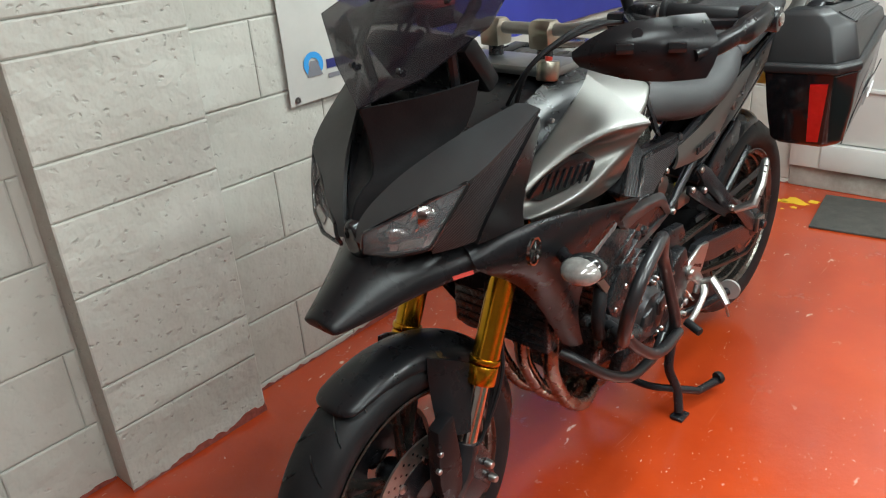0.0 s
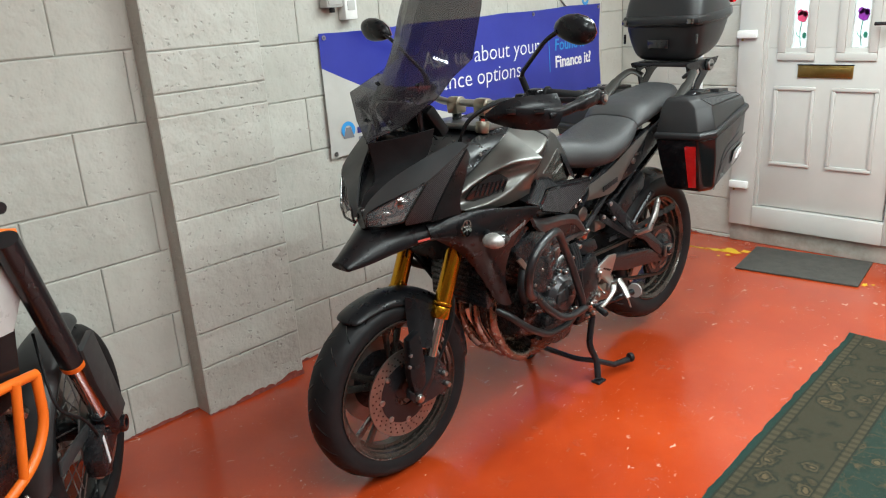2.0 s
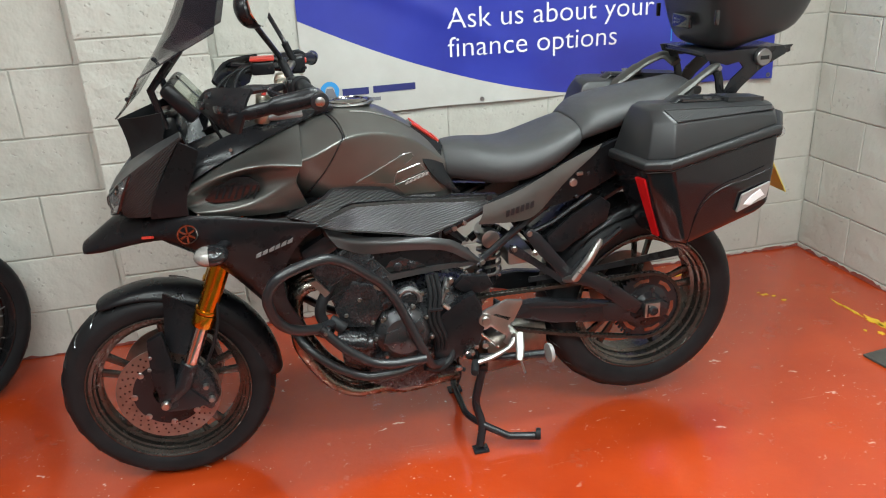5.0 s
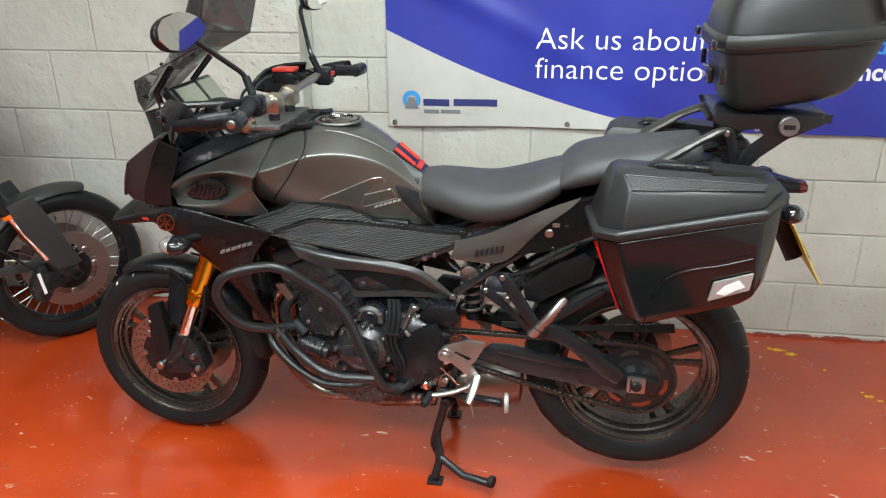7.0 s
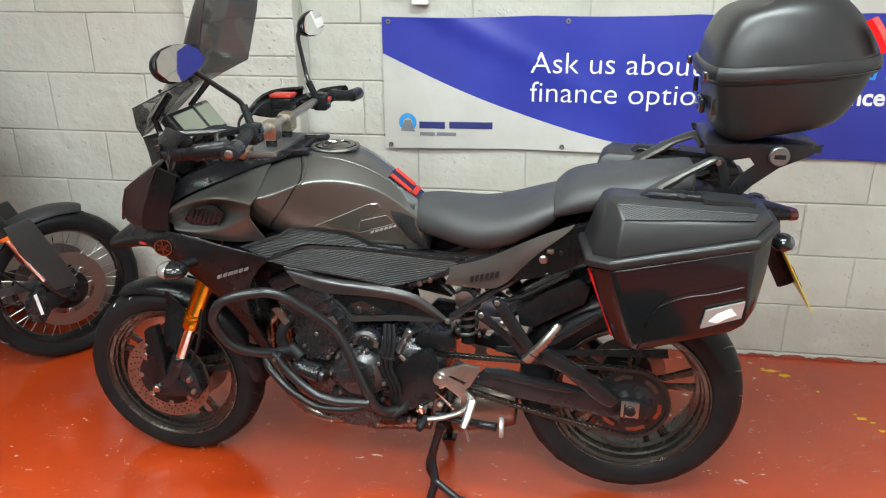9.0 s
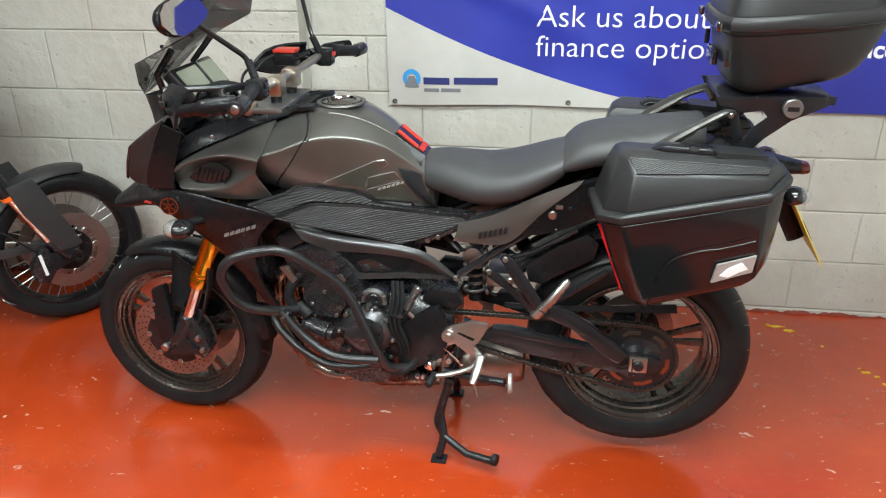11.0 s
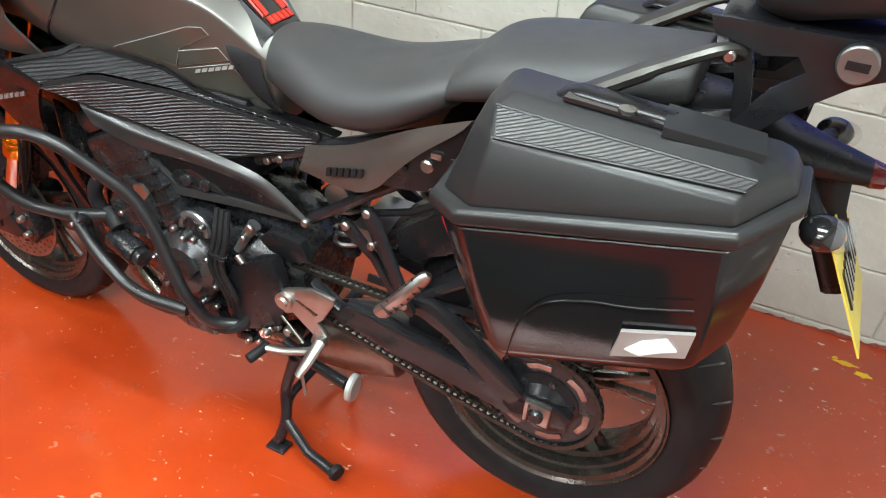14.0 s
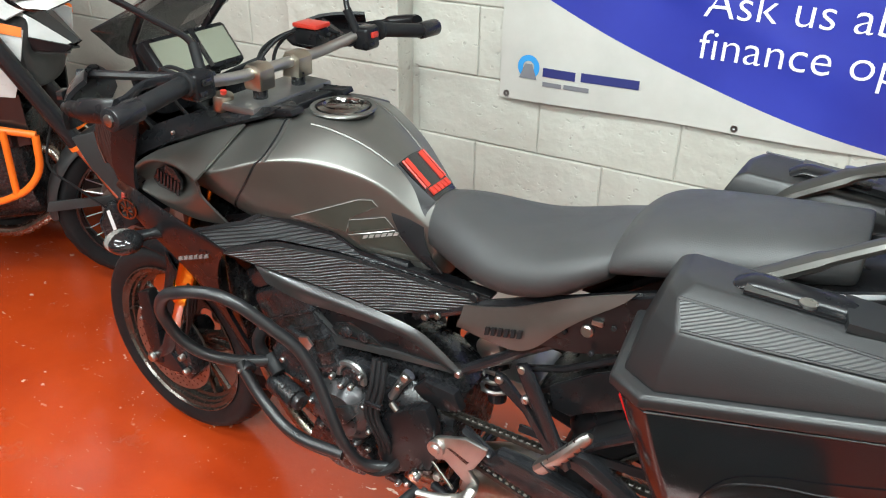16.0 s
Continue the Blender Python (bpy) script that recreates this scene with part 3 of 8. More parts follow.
def tyre_mesh(radius, width, rim_r, grooves):
    w = width / 2
    prof = [(rim_r, -w * 0.80), (rim_r + 0.010, -w * 0.90), (radius - (radius - rim_r) * 0.55, -w), (radius - (radius - rim_r) * 0.40, -w * 0.97), (radius - (radius - rim_r) * 0.24, -w * 0.84),
            (radius - (radius - rim_r) * 0.10, -w * 0.58), (radius - 0.003, -w * 0.28), (radius, 0.0)]
    prof = prof + [(r, -y) for r, y in reversed(prof[:-1])] + [(rim_r, -w * 0.80)]
    bm = turned(prof, 72)
    # tread grooves: thin curved black ribs laid in the tread for their shade
    slots = bmesh.new()
    for k in range(grooves):
        for s in (-1, 1):
            a0 = 2 * math.pi * (k + (0.5 if s > 0 else 0)) / grooves
            path, last = [], None
            for i in range(6):
                u = i / 5
                y = s * w * (0.12 + 0.72 * u)
                drop = (radius - rim_r) * (0.004 + 0.30 * max(0, u * 0.84) ** 2.0)
                r = radius - drop - 0.0020
                a = a0 + 0.14 * u
                path.append(Vector((r * math.cos(a), y, r * math.sin(a))))
            tmp = sweep(path, [0.0015, 0.003, 0.003, 0.003, 0.0028, 0.0012], 4)
            me = bpy.data.meshes.new("t")
            tmp.to_mesh(me)
            tmp.free()
            slots.from_mesh(me)
            bpy.data.meshes.remove(me)
    return bm, slots


def cast_wheel(name, at, radius, width, spokes, label, yaw=0.0):
    wheel = part(name, turned([(0.0, -0.06), (0.030, -0.06), (0.034, -0.05), (0.034, 0.05), (0.030, 0.06), (0.0, 0.06)], 28), "satin_black", bike, label)
    wheel.matrix_local = pose(at[0], 0, at[1], 0, 0, yaw)
    rim_r = 0.226
    t, slots = tyre_mesh(radius, width, rim_r + 0.010, 24)
    part("tyre", t, "rubber", wheel, "black road tyre with angled tread grooves")
    part("tread_groove", slots, "gloss_black", wheel, "dark curved ribs for the shade in the tread grooves")
    w = width * 0.445
    prof = [(rim_r + 0.012, -w), (rim_r + 0.008, -w - 0.001), (rim_r + 0.004, -w + 0.006), (rim_r - 0.006, -w + 0.010), (rim_r - 0.008, -w * 0.66), (rim_r - 0.014, -w * 0.62), (rim_r - 0.016, -w * 0.34), (rim_r - 0.026, -w * 0.28), (rim_r - 0.026, w * 0.28), (rim_r - 0.016, w * 0.34), (rim_r - 0.014, w * 0.62),
            (rim_r - 0.008, w * 0.66), (rim_r - 0.006, w - 0.010), (rim_r + 0.004, w - 0.006), (rim_r + 0.008, w + 0.001), (rim_r + 0.012, w)]
    prof = prof + [(rim_r + 0.003, w * 0.8), (rim_r + 0.003, -w * 0.8), prof[0]]
    part("rim", turned(prof, 72), "bronze_rim", wheel, "dark bronze cast rim")
    for k in range(spokes):
        for d in (-0.10, 0.10):
            a, b = 2 * math.pi * k / spokes + d * 0.4 + 0.2, 2 * math.pi * k / spokes + d * 1.4 + 0.2
            p, q = Vector((0.03 * math.cos(a), 0, 0.03 * math.sin(a))), Vector((rim_r * 0.93 * math.cos(b), 0, rim_r * 0.93 * math.sin(b)))
            part("spoke", sweep([p, p.lerp(q, 0.5), q], [0.011, 0.0075, 0.0095], 8, flat=1.6), "bronze_rim", wheel)
    return wheel


def brake_disc(parent, y, r_in, r_out, holes, tilt=0.0):
    bm = turned([(r_in, -0.0025), (r_out, -0.0025), (r_out, 0.0025), (r_in, 0.0025), (r_in, -0.0025)], 64)
    d = part("brake_disc", moved(bm, Matrix.Translation((0, y, 0))), "disc", parent, "drilled steel brake disc")
    dots = bmesh.new()
    for k in range(holes):
        for i in range(3):
            r = r_in + (r_out - r_in) * (0.25 + 0.25 * i)
            a = 2 * math.pi * (k + i * 0.33) / holes
            bmesh.ops.create_circle(dots, cap_ends=True, radius=0.0032, segments=8, matrix=Matrix.Translation((r * math.cos(a), y - 0.0032 if y < 0 else y + 0.0032, r * math.sin(a))) @ Matrix.Rotation(radians(90), 4, "X"))
    part("drilling", dots, "gloss_black", d)
    car = turned([(0.045, -0.004), (r_in + 0.004, -0.004), (r_in + 0.004, 0.004), (0.045, 0.004), (0.045, -0.004)], 40)
    part("disc_carrier", moved(car, Matrix.Translation((0, y, 0))), "satin_black", d)
    for k in range(8):
        a = 2 * math.pi * k / 8
        s = -1 if y < 0 else 1
        part("rivet", bolt((r_in * math.cos(a), y + s * 0.003, r_in * math.sin(a)), 0.010, 0.004, s), "steel", d)
    return d


front_wheel = cast_wheel("front_wheel", FRONT, 0.310, 0.124, 5, "dark bronze ten-spoke cast front wheel")
for s in (-1, 1):
    brake_disc(front_wheel, s * 0.072, 0.098, 0.149, 30)
rear_wheel = cast_wheel("rear_wheel", REAR, 0.336, 0.188, 5, "dark bronze ten-spoke cast rear wheel held off the floor")
brake_disc(rear_wheel, 0.085, 0.075, 0.122, 22)

# fork
RAKE = Vector((0.135, 0, 0.31)).normalized()
AX = Vector((FRONT[0], 0, FRONT[1]))


def fork_leg(s):
    y = s * 0.112
    base = AX + Vector((0.035, y, 0.0))
    leg = part("fork_leg", rod(base + RAKE * 0.045, base + RAKE * 0.27, 0.0205, 24), "chrome", bike, "chromed lower fork tube")
    part("fork_tube", join(rod(base + RAKE * 0.245, base + RAKE * 0.285, 0.0315, 28, bevel=0.003), rod(base + RAKE * 0.288, base + RAKE * 0.300, 0.0325, 28, bevel=0.002),
                           rod(base + RAKE * 0.300, base + RAKE * 0.78, 0.0285, 28)), "gold", leg, "gold anodised upper fork tube")
    foot = join(sweep([base + RAKE * 0.12, base + RAKE * 0.05, AX + Vector((0.0, y, 0.0)), AX + Vector((-0.012, y, -0.012))], [0.027, 0.030, 0.030, 0.018], 16))
    part("fork_foot", foot, "satin_black", leg)
    part("axle_nut", bolt((AX.x, y + s * 0.030, AX.z), 0.014, 0.012, s), "steel", leg)
    # guard down the front of the leg
    g = outline([(-0.066, 0.20), (-0.020, 0.22), (-0.006, 0.10), (-0.012, -0.02), (-0.050, -0.03), (-0.072, 0.08)], -0.016, 0.016, 0.008)
    moved(g, Matrix.Translation((AX.x + 0.045, y + s * 0.012, AX.z + 0.005)))
    part("fork_guard", g, "plastic", leg)
    for dx, dz in ((-0.018, 0.155), (-0.026, 0.118)):
        part("guard_bolt", bolt((AX.x + dx, y + s * 0.026, AX.z + dz), 0.0060, 0.005, s), "alloy_dark", leg)
    # caliper behind the leg
    c = outline([(0.055, 0.11), (0.095, 0.12), (0.135, 0.06), (0.150, -0.01), (0.120, -0.05), (0.075, -0.01)], -0.030, 0.030, 0.012)
    cal = part("brake_caliper", moved(c, Matrix.Translation((AX.x, s * 0.098, AX.z))), "engine", bike, "black radial brake caliper with bright bolts")
    part("caliper_bracket", moved(outline([(0.0, 0.02), (0.06, 0.05), (0.12, -0.02), (0.06, -0.03), (0.0, -0.03)], -0.008, 0.008, 0.003), Matrix.Translation((AX.x, s * 0.128, AX.z))), "satin_black", cal)
    for dx, dz in ((0.118, 0.040), (0.128, -0.003)):
        part("caliper_bolt", bolt((AX.x + dx, s * 0.135, AX.z + dz), 0.0095, 0.012, s), "alloy", cal)


for s in (-1, 1):
    fork_leg(s)


def fender(r, half, a0, a1, tip, name="front_mudguard"):
    """A curved blade over the front wheel."""
    st = []
    n = 12
    for k in range(n + 1):
        u = k / n
        a = radians(a0 + (a1 - a0) * u)
        w = half * (tip + (1 - tip) * math.sin(math.pi * min(1, 0.15 + 0.8 * u)) ** 0.7)
        d = 0.014 + 0.036 * min(1, 2.2 * u)
        st.append([(AX.x + (r + e) * math.cos(a), y, AX.z + (r + e) * math.sin(a)) for y, e in ((-w, -d), (-w * 0.8, -0.006), (0, 0.008), (w * 0.8, -0.006), (w, -d), (w - 0.004, -d - 0.005), (w * 0.78, -0.012), (0, 0.003), (-w * 0.78, -0.012), (-w + 0.004, -d - 0.005))])
    return cage(st, 2, mirror=False)


mud = part("front_mudguard", fender(0.333, 0.070, 121, -4, 0.62), "plastic", bike, "satin black front mudguard")
for s in (-1, 1):
    rows = [[(-0.515, 0.070, 0.628), (-0.470, 0.092, 0.610), (-0.425, 0.098, 0.580)], [(-0.520, 0.072, 0.560), (-0.490, 0.104, 0.545), (-0.440, 0.110, 0.525)], [(-0.530, 0.100, 0.470), (-0.505, 0.128, 0.465), (-0.470, 0.130, 0.455)]]
    part("mudguard_stay", sheet(rows, 0.006, 2, s), "plastic", mud)

# the fork and wheel are turned a little about the steering axis
_pivot = AX + Vector((0.07, 0, 0))
STEER = Matrix.Translation(_pivot) @ Matrix.Rotation(radians(-1), 4, RAKE) @ Matrix.Translation(-_pivot)
for ob in [o for o in bpy.data.objects if o.parent == bike and o.name.split(".")[0] in ("front_wheel", "front_mudguard", "fork_leg", "brake_caliper")]:
    ob.matrix_local = STEER @ ob.matrix_local

# tank and its side covers
TANK = [
    (-0.42, [(0, 0.930), (0.10, 0.932), (0.185, 0.936), (0.190, 0.920), (0.150, 0.895), (0, 0.890)]),
    (-0.33, [(0, 0.975), (0.11, 0.985), (0.172, 0.996), (0.205, 0.970), (0.145, 0.898), (0, 0.890)]),
    (-0.216, [(0, 1.035), (0.11, 1.040), (0.158, 1.040), (0.228, 1.010), (0.150, 0.895), (0, 0.890)]),
    (-0.094, [(0, 1.085), (0.08, 1.088), (0.136, 1.090), (0.272, 1.016), (0.190, 0.893), (0, 0.890)]),
    (-0.02, [(0, 1.104), (0.075, 1.104), (0.122, 1.098), (0.247, 1.043), (0.188, 0.900), (0, 0.890)]),
    (0.03, [(0, 1.112), (0.075, 1.111), (0.112, 1.105), (0.222, 1.062), (0.168, 0.905), (0, 0.890)]),
    (0.10, [(0, 1.112), (0.060, 1.109), (0.090, 1.102), (0.172, 1.058), (0.146, 0.890), (0, 0.880)]),
    (0.17, [(0, 1.082), (0.045, 1.079), (0.068, 1.073), (0.137, 1.040), (0.124, 0.862), (0, 0.870)]),
    (0.23, [(0, 1.040), (0.035, 1.038), (0.052, 1.033), (0.104, 1.012), (0.100, 0.840), (0, 0.860)]),
    (0.30, [(0, 0.985), (0.030, 0.982), (0.045, 0.976), (0.078, 0.945), (0.082, 0.836), (0, 0.850)]),
    (0.35, [(0, 0.950), (0.028, 0.947), (0.042, 0.940), (0.066, 0.905), (0.075, 0.836), (0, 0.845)]),
]
def creased(half):
    """A section whose shoulder point is doubled, so that the smoothed body keeps a crease there."""
    out = list(half[:3])
    (ya, za), (yb, zb), (yc, zc) = half[2:5]
    out += [(yb + 0.10 * (ya - yb), zb + 0.10 * (za - zb)), (yb, zb), (yb + 0.12 * (yc - yb), zb + 0.12 * (zc - zb))]
    return out + list(half[4:])


tank = part("fuel_tank", cage([[(x, y, z - (0.06 if k > 5 and x > -0.05 else 0.0)) for k, (y, z) in enumerate(creased(half))] for x, half in TANK], 3), "gunmetal", bike, "metallic gunmetal fuel tank with sharp shoulder crease")
cap = part("fuel_cap", moved(turned([(0, 0.007), (0.034, 0.007), (0.040, 0.003), (0.043, 0.008), (0.056, 0.005), (0.060, -0.010), (0, -0.010)], 40), Matrix.Translation((0.062, 0, 1.113)) @ Matrix.Rotation(radians(90), 4, "X")), "dark_chrome", tank, "brushed round fuel filler cap")
part("filler_ring", moved(turned([(0.061, -0.01), (0.072, 0.0), (0.070, 0.004), (0.060, 0.004), (0.061, -0.01)], 40), Matrix.Translation((0.062, 0, 1.112)) @ Matrix.Rotation(radians(90), 4, "X")), "gunmetal", cap)
part("tank_top_cover", cage(hold([
    [(-0.40, 0, 1.02), (-0.40, 0.07, 1.02), (-0.40, 0.115, 1.00), (-0.40, 0.10, 0.96), (-0.40, 0, 0.96)],
    [(-0.25, 0, 1.070), (-0.25, 0.08, 1.068), (-0.25, 0.125, 1.058), (-0.25, 0.12, 1.00), (-0.25, 0, 1.0)],
    [(-0.12, 0, 1.108), (-0.12, 0.08, 1.106), (-0.12, 0.118, 1.098), (-0.12, 0.11, 1.05), (-0.12, 0, 1.05)],
    [(-0.015, 0, 1.120), (-0.015, 0.07, 1.120), (-0.015, 0.095, 1.112), (-0.015, 0.09, 1.08), (-0.015, 0, 1.08)],
]), 2), "plastic", bike, "matt black cover ahead of the tank")
for s in (-1, 1):
    part("cover_clip", outline([(-0.060, 1.116), (0.008, 1.124), (0.014, 1.112), (-0.05, 1.100)], s * 0.085 - 0.020, s * 0.085 + 0.020, 0.004), "plastic", tank)
    # scooped flank with an air intake, a bright lower lip and a dark mouth
    part("tank_scoop", sheet([
        [(-0.402, 0.188, 0.948), (-0.328, 0.184, 0.996), (-0.216, 0.172, 1.041), (-0.152, 0.166, 1.070), (-0.085, 0.145, 1.091)],
        [(-0.404, 0.198, 0.940), (-0.328, 0.215, 0.994), (-0.216, 0.240, 1.027), (-0.153, 0.256, 1.028), (-0.088, 0.272, 1.025)],
        [(-0.404, 0.200, 0.934), (-0.327, 0.225, 0.985), (-0.216, 0.256, 1.018), (-0.153, 0.271, 1.019), (-0.090, 0.290, 1.017)],
        [(-0.402, 0.198, 0.930), (-0.325, 0.218, 0.978), (-0.218, 0.246, 1.010), (-0.156, 0.262, 1.010), (-0.093, 0.288, 1.011)],
        [(-0.405, 0.175, 0.910), (-0.320, 0.183, 0.955), (-0.235, 0.195, 0.985), (-0.175, 0.225, 0.985), (-0.102, 0.276, 0.996)],
        [(-0.390, 0.173, 0.904), (-0.305, 0.184, 0.920), (-0.240, 0.196, 0.928), (-0.182, 0.224, 0.950), (-0.108, 0.270, 0.982)],
        [(-0.372, 0.205, 0.901), (-0.296, 0.222, 0.903), (-0.218, 0.238, 0.920), (-0.168, 0.250, 0.948), (-0.110, 0.268, 0.975)],
        [(-0.364, 0.210, 0.897), (-0.290, 0.227, 0.897), (-0.212, 0.242, 0.912), (-0.160, 0.252, 0.938), (-0.108, 0.264, 0.960)],
        [(-0.355, 0.200, 0.884), (-0.285, 0.215, 0.880), (-0.200, 0.228, 0.880), (-0.140, 0.232, 0.885), (-0.085, 0.225, 0.892)]], 0.005, 2, s), "gunmetal", tank, "scooped gunmetal flank with a bright lower lip", 30)
    vent = part("air_intake", outline([(-0.345, 0.925), (-0.315, 0.958), (-0.262, 0.985), (-0.225, 0.986), (-0.198, 0.968), (-0.205, 0.944), (-0.262, 0.922), (-0.320, 0.914)], s * 0.210 - 0.004, s * 0.210 + 0.004, 0.002, lambda x, z: s * 0.30 * (x + 0.27)), "gloss_black", tank, "black ribbed air intake")
    for k in range(7):
        x = -0.318 + 0.016 * k
        part("intake_rib", slab([(x, s * (0.216 + 0.30 * (x + 0.27)), 0.928), (x + 0.005, s * (0.216 + 0.30 * (x + 0.27)), 0.928), (x + 0.021, s * (0.222 + 0.30 * (x + 0.27)), 0.964), (x + 0.016, s * (0.222 + 0.30 * (x + 0.27)), 0.964)], 0.003), "satin_black", vent)

# knee pads and print that follow the tank's skin
SKIN = BVHTree.FromPolygons([v.co.copy() for v in tank.data.vertices], [tuple(p.vertices) for p in tank.data.polygons])


def on_skin(points, lift):
    out = []
    for p in points:
        co, no = SKIN.find_nearest(Vector(p))[:2]
        out.append(co + no * lift)
    return out


for s in (-1, 1):
    SEAM = [(-0.011, s * 0.10, 1.110), (0.012, s * 0.16, 1.090), (0.021, s * 0.225, 1.061), (-0.019, s * 0.225, 1.003), (-0.060, s * 0.215, 0.950), (-0.085, s * 0.205, 0.905)]
    part("tank_seam", sweep(on_skin(spline(SEAM, 6), 0.0004), 0.0022, 6), "satin_black", tank)
    part("tank_edge", sweep(on_skin(spline([(x + 0.010, y, z) for x, y, z in SEAM[:3]], 6), 0.0006), 0.0040, 6), "gunmetal", tank)
    part("tank_ridge", sweep(on_skin(spline([(0.055, s * 0.098, 1.105), (0.11, s * 0.088, 1.098), (0.17, s * 0.070, 1.072), (0.225, s * 0.055, 1.036)], 6), 0.0002), 0.0030, 6), "gunmetal", tank)


def pad_on_tank(points, s, name="knee_pad", material="tank_pad", lift=0.0022, edge=True):
    """A thin stuck-on pad cut to an outline of (x, z) corners, following the tank's side."""
    bm = bmesh.new()
    pts = [Vector((x, 0, z)) for x, z in points]
    ring = []
    for a, b in zip(pts, pts[1:] + pts[:1]):
        n = max(1, int((b - a).length / 0.012))
        ring += [a.lerp(b, k / n) for k in range(n)]
    bm.faces.new([bm.verts.new(p) for p in ring])
    bmesh.ops.triangulate(bm, faces=bm.faces[:], quad_method="BEAUTY", ngon_method="BEAUTY")
    for _ in range(2):
        bmesh.ops.subdivide_edges(bm, edges=[e for e in bm.edges if e.calc_length() > 0.012], cuts=1)
        bmesh.ops.triangulate(bm, faces=[f for f in bm.faces if len(f.verts) > 3])
    rim = []
    for v in bm.verts:
        hit = SKIN.ray_cast(Vector((v.co.x, s * 0.6, v.co.z)), Vector((0, -s, 0)))
        v.co.y = (hit[0].y if hit[0] else s * 0.10) + s * lift
    for p in ring:
        hit = SKIN.ray_cast(Vector((p.x, s * 0.6, p.z)), Vector((0, -s, 0)))
        rim.append((p.x, (hit[0].y if hit[0] else s * 0.10) + s * lift, p.z))
    bmesh.ops.solidify(bm, geom=bm.faces[:], thickness=-0.0016 * s)
    ob = part(name, bm, material, tank, "translucent dark tank knee pad" if edge else "")
    if edge:
        part("pad_edge", sweep(rim, 0.0012, 5, closed=True), "lens_grey", ob)
    return ob


for s in (-1, 1):
    pad_on_tank([(0.050, 0.925), (0.187, 0.978), (0.212, 0.979), (0.222, 0.966), (0.168, 0.935), (0.156, 0.900)], s)
    pad_on_tank([(0.166, 0.930), (0.236, 0.942), (0.252, 0.921), (0.163, 0.901)], s)
    pad_on_tank([(0.160, 0.893), (0.254, 0.914), (0.308, 0.848), (0.188, 0.858)], s)
    for k in range(6):
        x0 = 0.190 + 0.0125 * k
        z0 = 0.889 + 0.0030 * k
        pad_on_tank([(x0, z0), (x0 + 0.003, z0 + 0.0075), (x0 + 0.0120, z0 + 0.0095), (x0 + 0.0090, z0 + 0.002)], s, "decal", "sticker", 0.0048, False)
pad = part("tank_protector", sheet([[(0.232, -0.044, 1.040), (0.232, 0, 1.046), (0.232, 0.044, 1.040)], [(0.272, -0.043, 1.008), (0.272, 0, 1.013), (0.272, 0.043, 1.008)], [(0.315, -0.040, 0.972), (0.315, 0, 0.977), (0.315, 0.040, 0.972)]], 0.005, 2), "gloss_black", tank, "black tank protector with red stripes")
for y0, y1 in ((-0.040, -0.037), (-0.032, -0.021), (0.021, 0.032), (0.037, 0.040)):
    part("stripe", slab([(0.236, y0, 1.0405), (0.236, y1, 1.0425), (0.292, y1, 0.9965), (0.292, y0, 0.9945)], 0.004), "red_print", pad)
for k in range(5):
    y0 = -0.034 + 0.0140 * k
    part("stripe", slab([(0.296, y0, 0.9940), (0.296, y0 + 0.010, 0.9940), (0.309, y0 + 0.011, 0.9835), (0.309, y0 + 0.001, 0.9835)], 0.0055), "red_print", pad)
for s in (-1, 1):
    part("tank_rear_trim", sheet([[(0.227, 0.046, 1.038), (0.236, 0.083, 0.990), (0.246, 0.106, 0.945), (0.300, 0.098, 0.866), (0.345, 0.086, 0.838)], [(0.270, 0.044, 1.005), (0.268, 0.080, 0.972), (0.280, 0.096, 0.925), (0.320, 0.096, 0.862), (0.352, 0.086, 0.838)], [(0.318, 0.042, 0.972), (0.306, 0.068, 0.955), (0.312, 0.082, 0.912), (0.335, 0.090, 0.865), (0.358, 0.084, 0.838)]], 0.008, 2, s), "plastic", tank)

# seats
seat = part("rider_seat", cage(hold([
    [(0.315, 0, 0.980), (0.315, 0.045, 0.972), (0.315, 0.074, 0.935), (0.318, 0.082, 0.880), (0.325, 0, 0.870)],
    [(0.37, 0, 0.986), (0.37, 0.070, 0.978), (0.37, 0.108, 0.935), (0.375, 0.112, 0.872), (0.375, 0, 0.862)],
    [(0.45, 0, 0.971), (0.45, 0.100, 0.966), (0.45, 0.150, 0.918), (0.45, 0.128, 0.850), (0.45, 0, 0.850)],
    [(0.52, 0, 0.963), (0.52, 0.115, 0.960), (0.52, 0.168, 0.918), (0.52, 0.138, 0.848), (0.52, 0, 0.850)],
    [(0.60, 0, 0.982), (0.60, 0.120, 0.980), (0.60, 0.172, 0.938), (0.60, 0.140, 0.868), (0.60, 0, 0.870)],
    [(0.665, 0, 1.004), (0.665, 0.112, 1.002), (0.665, 0.158, 0.965), (0.665, 0.132, 0.908), (0.665, 0, 0.908)],
    [(0.715, 0, 1.020), (0.715, 0.095, 1.016), (0.715, 0.135, 0.992), (0.715, 0.122, 0.945), (0.715, 0, 0.940)],
]), 3), "vinyl", bike, "black vinyl rider's seat, deeply dished")
